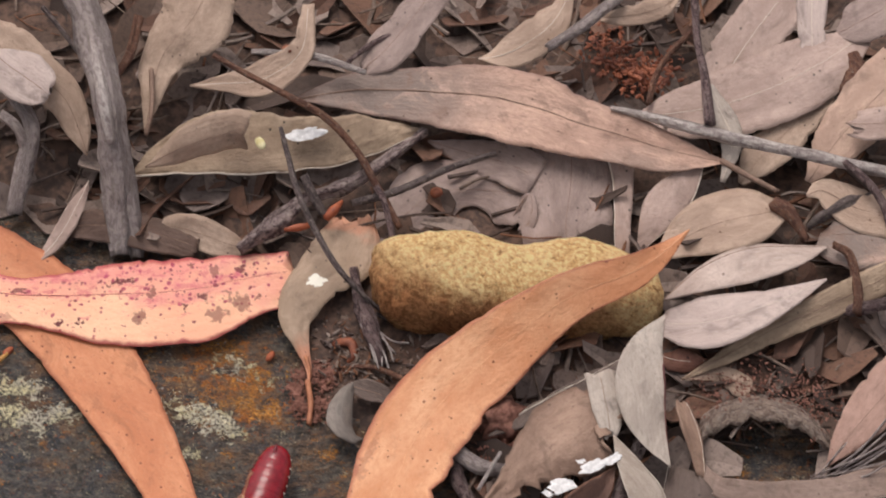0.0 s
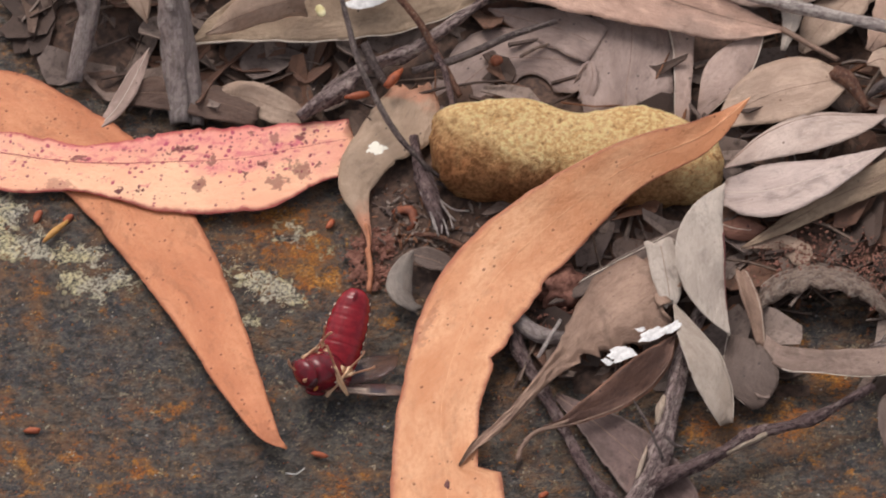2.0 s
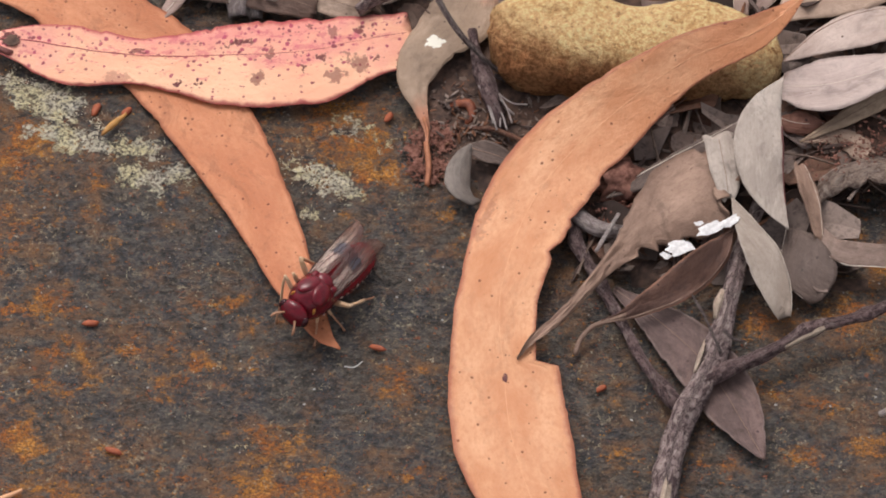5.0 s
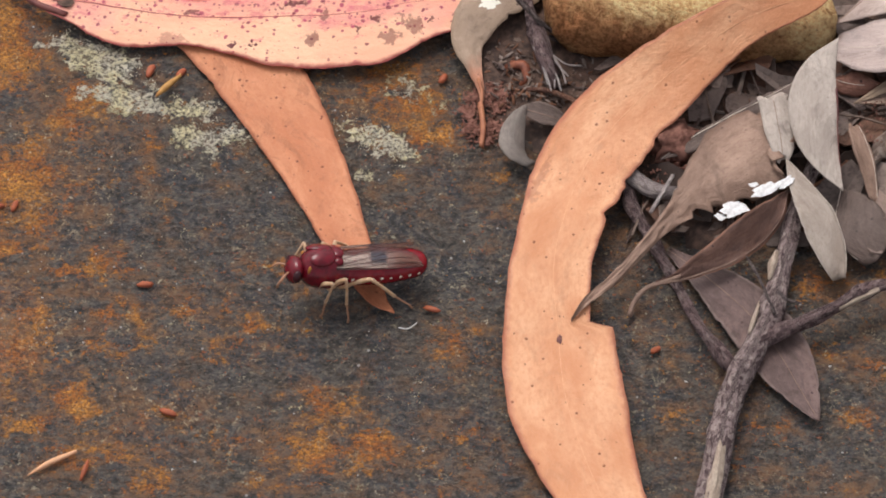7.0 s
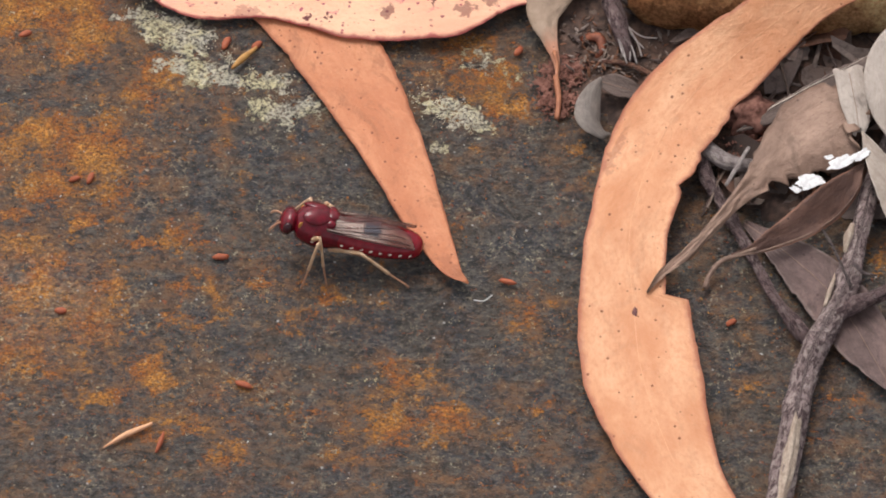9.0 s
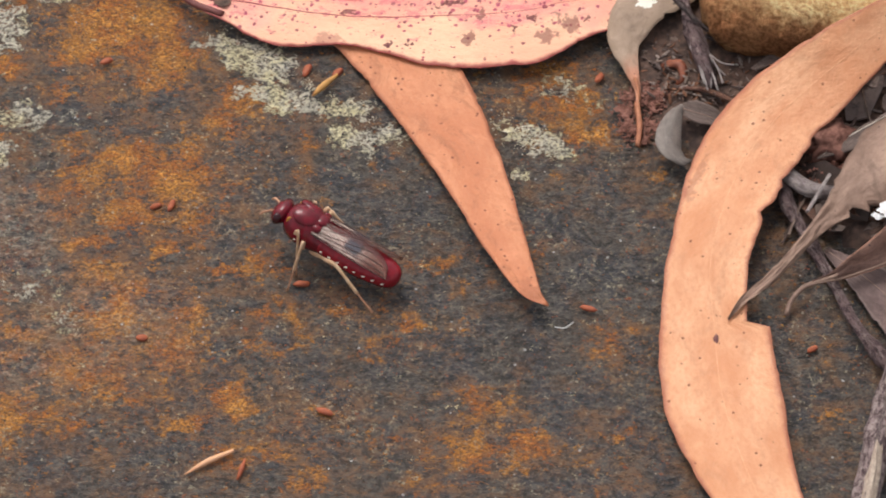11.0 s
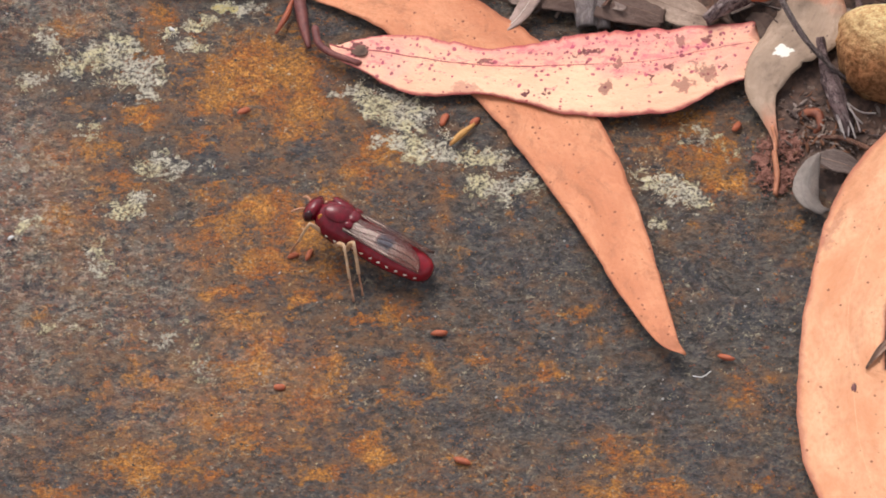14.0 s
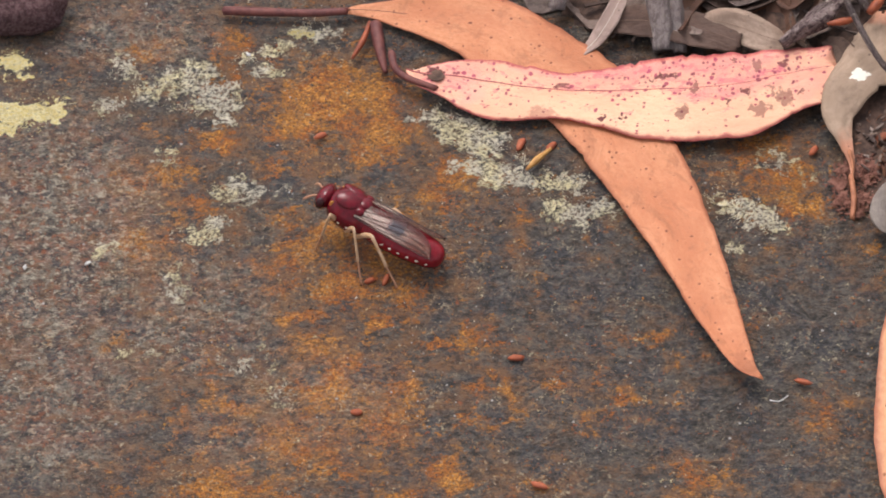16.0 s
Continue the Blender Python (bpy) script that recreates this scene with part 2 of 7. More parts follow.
LICHEN_WEST = [(-114.5, 55.5, 5.8, 3.5, 0.85), (-120.5, 52.3, 5.2, 3.5, 0.75), (-108.1, 50.9, 4.6, 4.2, 0.9), (-106.8, 45.8, 2.5, 1.7, 1.0), (-126.6, 58.1, 2.5, 3.5, 0.7), (-127.5, 48.4, 2.9, 2.8, 0.6), (-91.2, 65.8, 4.6, 2.2, 0.8), (-103.9, 60.0, 1.9, 2.0, 1.0), (-98.3, 61.9, 4.0, 1.7, 0.9), (-100.1, 57.4, 2.5, 1.7, 0.9), (-101.3, 29.2, 2.5, 3.1, 0.95), (-104.3, 29.2, 4.0, 3.1, 0.75), (-107.5, 21.1, 2.9, 3.9, 0.85), (-111.4, 19.2, 2.9, 2.5, 0.8), (-116.6, 37.5, 3.2, 2.2, 0.5), (-126.5, 16.5, 2.9, 1.7, 0.7), (-112.8, 6.8, 2.5, 2.5, 0.7), (-114.0, 11.1, 3.5, 2.2, 0.5), (-95.2, 29.2, 2.5, 1.7, 0.45)]
LICHEN_EAST = [(-68.7, 45.7, 5.2, 2.2, 0.9), (-63.5, 42.4, 5.2, 2.8, 1.0), (-59.3, 39.9, 4.6, 3.1, 0.9), (-60.2, 34.8, 5.8, 2.2, 1.0), (-55.0, 32.3, 5.2, 3.1, 0.95), (-49.9, 31.6, 5.8, 2.0, 0.8), (-45.8, 30.3, 6.4, 2.0, 1.0), (-43.6, 25.3, 5.2, 2.8, 0.85), (-41.5, 22.2, 2.1, 2.5, 0.9), (-37.6, 25.3, 3.0, 2.5, 0.7), (-14.3, 25.2, 4.2, 2.2, 1.0), (-10.2, 23.4, 4.2, 2.2, 0.95), (-6.7, 21.5, 2.5, 2.2, 0.8), (-14.7, 16.3, 1.4, 2.0, 0.8)]
LICHEN_FAINT = [(-8.4, 34.1, 3.6, 1.8, 0.54), (-6, 36, 3, 1.6, 0.5), (-10, 37, 2.4, 1.5, 0.43), (0.3, 31.7, 2.6, 1.5, 0.43), (-3.7, 32.6, 3, 1.5, 0.4), (-117.1, -5.5, 6.9, 2.8, 0.35), (-94.5, -15.8, 3.5, 4.2, 0.4), (-99.9, -7.9, 5.8, 3.5, 0.4)]
RUST = RUST_LEFT + RUST_HEAD + RUST_MIDDLE + RUST_FRONT + RUST_RIGHT + RUST_LITTER_EDGE
LICHEN = LICHEN_WEST + LICHEN_EAST + LICHEN_FAINT
YELLOW_LICHEN = [(-146.8, 58.6, 3.4, 3.6, 0.9), (-144.0, 55.3, 2, 1.8, 0.7), (-144.9, 46.9, 5, 3, 1), (-140.3, 46.9, 4.6, 3, 1.1), (-136.8, 48.8, 2.4, 1.8, 0.9), (-146.8, 43.7, 3.5, 2.4, 0.9), (-146.8, 58.6, 4.0, 2.7, 0.7), (-92.5, 65.4, 2.8, 2.0, 0.8)]
WARM = [(-87.3, 47.0, 21.0, 18.3, 1), (-78.7, 11.7, 23.0, 17.1, 0.9), (-85.4, -18.8, 26.0, 20.7, 0.85), (-116.7, 21.7, 17.0, 26.8, 0.6), (-39.8, -16.4, 24.0, 11.0, 0.6), (-64.1, 29.1, 12.0, 9.8, 0.7), (-106.5, -33.1, 22.0, 14.6, 0.5), (-10.2, 31.5, 16.0, 11.0, 0.8), (-19.7, -39.0, 20.0, 13.4, 0.6), (4.8, -21.2, 11.0, 14.6, 0.6), (-57.2, -33.1, 26.0, 14.6, 0.55), (73.3, -16.8, 26, 28, 0.25)]
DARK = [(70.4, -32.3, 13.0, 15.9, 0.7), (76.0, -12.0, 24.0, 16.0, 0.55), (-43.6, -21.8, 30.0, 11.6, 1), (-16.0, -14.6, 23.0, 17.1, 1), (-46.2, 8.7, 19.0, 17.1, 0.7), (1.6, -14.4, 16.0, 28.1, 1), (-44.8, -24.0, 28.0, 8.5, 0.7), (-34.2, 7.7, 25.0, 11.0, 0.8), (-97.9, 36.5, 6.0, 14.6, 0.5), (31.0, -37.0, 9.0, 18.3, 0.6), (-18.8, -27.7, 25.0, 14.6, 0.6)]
FILM = [(-136.8, 19.0, 23.0, 36.6, 1), (-135.5, -15.4, 20.0, 22.0, 0.85), (-111.4, 1.6, 20.0, 17.1, 0.7), (-87.5, -15.5, 20.0, 14.6, 0.4), (-125.3, 65.0, 20.0, 9.8, 0.6), (-101.1, -22.7, 15.0, 9.8, 0.4)]


def rock_material():
    n = Nodes("rust_stained_slate")
    at = n.scaled(n.place(), (1000, 1000, 1000))
    flow = n.scaled(at, (0.8, 1.1, 1), -8)
    bend = n.vmath("MULTIPLY", n.vmath("SUBTRACT", n.noise_colour(at, 0.22, 4), (0.5, 0.5, 0.5)), (9, 8, 0))
    fray = n.vmath("MULTIPLY", n.vmath("SUBTRACT", n.noise_colour(at, 0.75, 5), (0.5, 0.5, 0.5)), (5.5, 5.0, 0))
    warped = n.vmath("ADD", at, bend)
    frayed = n.vmath("ADD", warped, fray)
    mid = n.noise(flow, 0.22, 8, 0.68, 0.3)
    small = n.noise(flow, 0.62, 6, 0.66, 0.2)
    tiny = n.noise(flow, 1.5, 5, 0.68)
    grit = n.noise(at, 3.0, 3, 0.7)
    stain = n.blobs(frayed, RUST, 0.1, 1.3)
    warm = n.blobs(warped, WARM, 0.1, 1.1)
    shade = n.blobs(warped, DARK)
    # slate: olive grey and blue grey, mottled at several sizes
    col = n.mix(n.span(n.noise(at, 0.11, 4, 0.65), 0.44, 0.57), (0.088, 0.078, 0.065), (0.054, 0.059, 0.066))
    col = n.mix(n.span(small, 0.46, 0.62, 0.0, 0.85), col, (0.146, 0.132, 0.118))
    col = n.mix(n.span(small, 0.36, 0.48, 0.85, 0.0), col, (0.028, 0.027, 0.028))
    col = n.mix(n.span(tiny, 0.54, 0.66, 0.0, 0.7), col, (0.24, 0.205, 0.17))
    col = n.mix(n.span(tiny, 0.36, 0.47, 0.8, 0.0), col, (0.020, 0.019, 0.019))
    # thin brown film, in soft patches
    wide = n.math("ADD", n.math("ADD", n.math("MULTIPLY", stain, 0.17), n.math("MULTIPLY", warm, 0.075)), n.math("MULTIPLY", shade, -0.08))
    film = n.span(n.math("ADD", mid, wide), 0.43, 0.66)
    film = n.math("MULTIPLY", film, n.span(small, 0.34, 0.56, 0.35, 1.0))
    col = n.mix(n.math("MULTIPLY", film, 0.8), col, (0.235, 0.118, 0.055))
    # rust in clumps, with brighter yellow hearts
    clump = n.math("ADD", n.math("MULTIPLY", n.noise(flow, 0.30, 5, 0.6, 0.3), 0.4), n.math("MULTIPLY", n.noise(flow, 0.95, 6, 0.72), 0.6))
    seat = n.math("ADD", clump, n.math("MULTIPLY", wide, 0.95))
    rust = n.span(seat, 0.545, 0.635)
    rust = n.math("MULTIPLY", rust, n.span(tiny, 0.38, 0.50, 0.15, 1.0))
    hue = n.mix(n.span(n.noise(at, 0.14, 4), 0.42, 0.58), (0.50, 0.155, 0.027), (0.58, 0.245, 0.042))
    hue = n.mix(n.span(seat, 0.64, 0.78), hue, (0.88, 0.40, 0.075))
    hue = n.mix(n.span(n.noise(at, 2.0, 4, 0.7), 0.42, 0.56, 0.75, 0.0), hue, (0.16, 0.06, 0.02))
    col = n.mix(n.math("MULTIPLY", rust, 0.92), col, hue)
    # fine yellow-brown speckle in the warm ground, and dark pits
    speck = n.math("MULTIPLY", n.span(n.noise(at, 1.1, 5, 0.76), 0.54, 0.62), n.span(warm, 0.1, 0.8, 0.15, 0.75))
    col = n.mix(speck, col, n.mix(n.span(mid, 0.45, 0.55), (0.42, 0.16, 0.045), (0.52, 0.27, 0.085)))
    col = n.mix(n.span(n.noise(at, 0.85, 5, 0.76), 0.36, 0.44, 0.65, 0.0), col, (0.030, 0.027, 0.026))
    # scattered red-brown flecks
    fleck = n.span(n.noise(at, 0.8, 4, 0.66), 0.63, 0.69)
    col = n.mix(n.math("MULTIPLY", fleck, 0.7), col, (0.36, 0.105, 0.04))
    # greyish weathered film with a pink cast
    worn = n.math("MULTIPLY", n.blobs(warped, FILM), n.span(n.noise(flow, 0.5, 8, 0.72), 0.45, 0.60))
    worn = n.math("MULTIPLY", worn, n.span(tiny, 0.38, 0.54, 0.3, 1.0))
    tone = n.mix(n.span(n.noise(at, 0.15, 5), 0.42, 0.58), (0.34, 0.20, 0.15), (0.36, 0.33, 0.26))
    col = n.mix(n.math("MULTIPLY", worn, 0.75), col, tone)
    # specks of crust and rust scattered over the weathered film
    zone = n.blobs(warped, FILM)
    col = n.mix(n.math("MULTIPLY", n.math("MULTIPLY", zone, 0.65), n.span(n.noise(at, 0.75, 6, 0.76), 0.53, 0.61)), col, (0.32, 0.105, 0.045))
    col = n.mix(n.math("MULTIPLY", n.math("MULTIPLY", zone, 0.75), n.span(n.noise(flow, 0.95, 6, 0.76), 0.535, 0.60)), col, (0.50, 0.46, 0.36))
    # crusts of pale lichen
    ragged = n.math("MULTIPLY", n.math("SUBTRACT", n.noise(at, 0.55, 7, 0.76), 0.5), 3.4)
    shape = n.math("ADD", n.blobs(frayed, LICHEN, 0.35, 1.25), ragged)
    crust = n.math("MULTIPLY", n.span(shape, 0.36, 0.66), n.span(n.noise(at, 1.7, 4, 0.7), 0.40, 0.55, 0.1, 1.0))
    lichen = n.mix(n.span(n.noise(at, 0.16, 3), 0.42, 0.58), (0.88, 0.80, 0.50), (0.80, 0.75, 0.60))
    col = n.mix(crust, col, lichen)
    gold = n.span(n.math("ADD", n.blobs(frayed, YELLOW_LICHEN), n.math("MULTIPLY", ragged, 0.5)), 0.42, 0.60)
    col = n.mix(gold, col, n.mix(n.span(tiny, 0.4, 0.6), (0.78, 0.66, 0.27), (0.84, 0.77, 0.46)))
    # grey-green specks of young lichen
    young = n.math("MULTIPLY", n.span(n.noise(at, 1.1, 6, 0.75), 0.55, 0.63), n.span(n.noise(at, 0.07, 4, 0.6), 0.49, 0.62))
    col = n.mix(n.math("MULTIPLY", young, 0.7), col, (0.42, 0.39, 0.28))
    # grains of quartz
    d, c = n.cells(at, 0.62)
    pick = n.xyz(c)
    grain = n.math("MULTIPLY", n.span(n.math("SUBTRACT", d, n.math("MULTIPLY", pick[1], 0.12)), 0.02, 0.07, 1, 0), n.span(pick[0], 0.83, 0.85))
    col = n.mix(n.math("MULTIPLY", grain, 0.8), col, (0.50, 0.49, 0.47))
    col = n.mix(n.span(grit, 0.58, 0.70, 0.0, 0.35), col, (0.34, 0.27, 0.21))
    col = n.mix(n.span(grit, 0.32, 0.44, 0.5, 0.0), col, (0.016, 0.015, 0.015))
    height = n.math("ADD", n.math("ADD", tiny, n.math("MULTIPLY", grit, 0.4)), n.math("ADD", n.math("MULTIPLY", small, 1.5), n.math("MULTIPLY", crust, 0.6)))
    n.bump(height, 0.9, 0.0011)
    return n.done(col, n.span(tiny, 0.3, 0.7, 0.45, 0.72), 0.35)


def stone_material(name, light, mid, dark, scale=1.0, marks=()):
    """Sandy stone: grains that catch the light, and darker red-brown marks (x, y, z, radius, weight) in millimetres."""
    n = Nodes(name)
    at = n.scaled(n.place(), (1000 * scale,) * 3)
    big = n.noise(at, 0.10, 4, 0.6)
    fine = n.noise(at, 1.1, 6, 0.75)
    grit = n.noise(at, 2.6, 4, 0.7)
    col = n.mix(n.span(big, 0.38, 0.62), mid, light)
    col = n.mix(n.span(fine, 0.47, 0.57, 0, 0.9), col, tuple(min(0.97, 1.3 * a + 0.04) for a in light))
    col = n.mix(n.span(fine, 0.36, 0.46, 0.6, 0), col, dark)
    col = n.mix(n.span(grit, 0.56, 0.66, 0, 0.6), col, tuple(min(0.97, 1.3 * a + 0.16) for a in light))
    pit = n.noise(at, 0.55, 5, 0.7)
    col = n.mix(n.span(pit, 0.30, 0.38, 0.7, 0), col, tuple(0.5 * a for a in dark))
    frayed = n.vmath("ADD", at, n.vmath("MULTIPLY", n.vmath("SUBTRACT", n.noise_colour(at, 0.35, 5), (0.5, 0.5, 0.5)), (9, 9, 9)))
    for x, y, z, r, weight in marks:
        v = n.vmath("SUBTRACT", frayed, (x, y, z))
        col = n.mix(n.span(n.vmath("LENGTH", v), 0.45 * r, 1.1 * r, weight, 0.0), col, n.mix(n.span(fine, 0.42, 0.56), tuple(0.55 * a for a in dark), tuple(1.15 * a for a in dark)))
    n.bump(n.math("ADD", fine, n.math("MULTIPLY", grit, 0.5)), 0.9, 0.0014)
    return n.done(col, 0.92, 0.12)


def plain_material(name, a, b, scale=1.0, rough=0.6, spec=0.4, depth=0.0003, coat=0.0):
    """Two-tone grainy matter; scale in features per millimetre."""
    n = Nodes(name)
    at = n.scaled(n.place(), (1000 * scale,) * 3)
    f = n.noise(at, 1.0, 5, 0.65)
    g = n.noise(at, 0.25, 3, 0.6)
    col = n.mix(n.span(n.math("ADD", n.math("MULTIPLY", f, 0.6), n.math("MULTIPLY", g, 0.4)), 0.38, 0.62), a, b)
    n.bump(f, 0.5, depth)
    n.bsdf.inputs["Coat Weight"].default_value = coat
    n.bsdf.inputs["Coat Roughness"].default_value = 0.15
    return n.done(col, rough, spec)


def litter_material(name, tones, rough=0.7):
    """Scraps of many tones: each piece takes its own."""
    n = Nodes(name)
    ramp = n.nt.nodes.new("ShaderNodeValToRGB")
    ramp.color_ramp.interpolation = "CONSTANT"
    while len(ramp.color_ramp.elements) < len(tones):
        ramp.color_ramp.elements.new(0.5)
    for i, tone in enumerate(tones):
        ramp.color_ramp.elements[i].position = i / len(tones)
        ramp.color_ramp.elements[i].color = (*tone, 1)
    n.put(ramp.inputs[0], island(n))
    at = n.scaled(n.place(), (1000, 1000, 1000))
    f = n.noise(at, 0.9, 6, 0.7)
    col = n.mix(n.span(f, 0.3, 0.55, 0.65, 0), ramp.outputs[0], (0.05, 0.036, 0.031))
    n.bump(f, 0.6, 0.0005)
    return n.done(col, rough, 0.25)


# ---- building helpers ----
def part(name, bm, material, parent=None, label="", smooth=True):
    """Links a bmesh, made in millimetres, as one mesh object."""
    bmesh.ops.scale(bm, vec=(MM, MM, MM), verts=bm.verts)
    me = bpy.data.meshes.new(name)
    bm.to_mesh(me)
    bm.free()
    if smooth:
        me.polygons.foreach_set("use_smooth", [True] * len(me.polygons))
    me.materials.append(material)
    ob = new(name, me)
    if parent is not None:
        ob.parent = parent
    if label:
        ob["label"] = label
    return ob


def thing(name, label, category, group="", at=(0, 0, 0)):
    ob = new(name)
    ob.empty_display_size = 0.005
    ob.location = Vector(at) * MM
    return tagged(ob, label, category, group)


def spline(rows, count):
    """Smooth rows of numbers through the given rows, evenly in length."""
    a = np.array(rows, float)
    a = np.vstack([2 * a[0] - a[1], a, 2 * a[-1] - a[-2]])
    out = []
    for i in range(1, len(a) - 2):
        for t in np.linspace(0, 1, 24, endpoint=False):
            p0, p1, p2, p3 = a[i - 1:i + 3]
            out.append(0.5 * (2 * p1 + (p2 - p0) * t + (2 * p0 - 5 * p1 + 4 * p2 - p3) * t * t + (3 * p1 - p0 - 3 * p2 + p3) * t ** 3))
    out.append(a[-2])
    out = np.array(out)
    run = np.concatenate([[0], np.cumsum(np.linalg.norm(np.diff(out[:, :3], axis=0), axis=1))])
    at = np.linspace(0, run[-1], count)
    return np.column_stack([np.interp(at, run, out[:, k]) for k in range(out.shape[1])]), at


def rnd(x, y=0.0, z=0.0):
    return noise.noise(Vector((x, y, z)))


def ring_faces(bm, rings, close=True):
    for a, b in zip(rings[:-1], rings[1:]):
        m = len(a)
        for j in range(m if close else m - 1):
            bm.faces.new((a[j], a[(j + 1) % m], b[(j + 1) % m], b[j]))


def tube_mesh(points, sides=8, rough=0.0, seed=0.0, bm=None, knots=()):
    """A tube through rows of (x, y, z, radius), with uneven bark."""
    bm = bm or bmesh.new()
    uvl = bm.loops.layers.uv.verify()
    length = sum((Vector(a[:3]) - Vector(b[:3])).length for a, b in zip(points[:-1], points[1:]))
    rows, run = spline(points, max(4, min(90, int(length / 0.9) + 3)))
    rings = []
    side = Vector((0.3, 0.2, 1))
    around = {}
    for i, (x, y, z, r) in enumerate(rows):
        k0, k1 = max(i - 1, 0), min(i + 1, len(rows) - 1)
        d = (Vector(rows[k1][:3]) - Vector(rows[k0][:3])).normalized()
        side = (side - d * side.dot(d)).normalized()
        up = d.cross(side)
        swell = 1.0
        for ks, kw, kh in knots:
            swell += kh * math.exp(-((run[i] - ks) / kw) ** 2)
        ring = []
        for j in range(sides):
            a = 2 * math.pi * j / sides
            rr = max(r, 0.06) * swell * (1 + rough * (rnd(run[i] * 0.14 + seed, math.cos(a) * 1.5 + seed, math.sin(a) * 1.5) + 0.6 * rnd(run[i] * 0.25 + seed, 4 * math.cos(a) + seed, 4 * math.sin(a))))
            ragged = d * (r * 0.9 * (rnd(math.cos(a) * 2 + seed, math.sin(a) * 2, 6.0 * (i == 0)) + 0.3)) * (0 if 0 < i < len(rows) - 1 else (1 if i else -1))
            v = bm.verts.new(Vector((x, y, z)) + (side * math.cos(a) + up * math.sin(a)) * rr + ragged)
            around[v] = (run[i], r * a)
            ring.append(v)
        rings.append(ring)
    ring_faces(bm, rings)
    bm.faces.new(list(reversed(rings[0])))
    bm.faces.new(rings[-1])
    for f in bm.faces:
        for lo in f.loops:
            if lo.vert in around:
                lo[uvl].uv = around[lo.vert]
    bmesh.ops.recalc_face_normals(bm, faces=bm.faces)
    return bm


def twig(name, points, material, label, sides=9, rough=0.22, category="twig", group="", seed=0.0, knots=(), parent=None):
    ob = part(name, tube_mesh(points, sides, rough, seed, knots=knots), material, parent)
    if parent is None:
        tagged(ob, label, category, group)
    elif label:
        ob["label"] = label
    return ob


def leaf_blade(stations, thick=0.32, cup=0.0, ripple=0.55, edge=0.085, rib=0.0, bites=(), torn=(0.0, 0.0), seed=0.0, fold=0.0, cols=11, step=0.9):
    """A leaf's blade along stations (x, y, z, half width, tilt). Returns the bmesh and its midrib line. cup: how far the edges rise, as
    a share of the half width; bites: (from, to, side, depth) as shares of the length and half width; torn: raggedness of the two ends."""
    length = sum((Vector(a[:3]) - Vector(b[:3])).length for a, b in zip(stations[:-1], stations[1:]))
    rows, run = spline(stations, max(10, min(110, int(length / step))))
    total = run[-1]
    bm = bmesh.new()
    uvl = bm.loops.layers.uv.verify()
    shape = bm.loops.layers.uv.new("across")
    where, spread, tops, lows, line = {}, {}, [], [], []
    n = len(rows)
    for i, (x, y, z, half, tilt) in enumerate(rows):
        s = run[i] / total
        k0, k1 = max(i - 1, 0), min(i + 1, n - 1)
        d = Vector(rows[k1][:3]) - Vector(rows[k0][:3])
        d.z *= 0.5
        d.normalize()
        left = Vector((-d.y, d.x, 0)).normalized()
        left = left * math.cos(radians(tilt)) + Vector((0, 0, 1)) * math.sin(radians(tilt))
        up = d.cross(left).normalized()
        half = max(half, 0.12)
        top, low = [], []
        for j in range(cols):
            t = -1 + 2 * j / (cols - 1)
            w = half
            for b0, b1, sgn, depth in bites:
                if b0 <= s <= b1 and t * sgn > 0:
                    f = (s - b0) / (b1 - b0)
                    cut = math.sin(math.pi * f) ** 0.6 if depth > 0 else f ** 1.5
                    w *= 1 - abs(depth) * cut
            w *= 1 + edge * (rnd(run[i] * 0.22 + seed, 7.1 * (t > 0), 3) + 0.6 * rnd(run[i] * 0.9 + seed, 5.1 * (t > 0), 9) + 0.35 * rnd(run[i] * 2.6 + seed, 2.7 * (t > 0), 4))
            nick = max(0.0, rnd(run[i] * 0.55 + seed * 3, 11.3 * (t > 0), 6) + 0.5 * rnd(run[i] * 1.9 + seed, 8.3 * (t > 0), 2) - 0.28)
            w *= 1 - min(0.5, 4.0 * edge * nick)
            lift = half * cup * (abs(t - rib) ** 1.6) + fold * half * abs(t - rib)
            lift += ripple * (rnd(run[i] * 0.12 + seed, t * 0.8, seed) + 0.45 * rnd(run[i] * 0.4 + seed, t * 2.0, seed + 5) + 0.20 * rnd(run[i] * 0.8 + seed, t * half * 0.55, seed + 8)) * (0.35 + abs(t))
            back = 0.0
            for e, share in ((0, torn[0]), (1, torn[1])):
                if share and ((e == 0 and s < 0.12) or (e == 1 and s > 0.88)):
                    near = (0.12 - s) / 0.12 if e == 0 else (s - 0.88) / 0.12
                    back += (1 if e == 0 else -1) * near * share * (1.2 * rnd(t * 2.3 + seed, e * 4.0, 1.7) + 0.9 * rnd(t * 6.0 + seed, e * 4.0, 8.2) + 0.6)
            p = Vector((x, y, z)) + left * (w * t) + up * lift + d * back
            th = thick * (0.35 + 0.65 * (1 - abs(t) ** 3))
            va = bm.verts.new(p + up * th * 0.5)
            vb = bm.verts.new(p - up * th * 0.5)
            where[va] = where[vb] = (run[i], (t - rib) * half)
            spread[va] = spread[vb] = (s, t)
            top.append(va)
            low.append(vb)
            if j == 0 or abs(t - rib) < abs(best[0] - rib):
                best = (t, p + up * (th * 0.5))
        line.append((*best[1], 0))
        tops.append(top)
        lows.append(low)
    ring_faces(bm, tops, False)
    ring_faces(bm, [list(reversed(r)) for r in lows], False)
    for a, b, c, d in zip(tops[:-1], tops[1:], lows[:-1], lows[1:]):
        bm.faces.new((b[0], a[0], c[0], d[0]))
        bm.faces.new((a[-1], b[-1], d[-1], c[-1]))
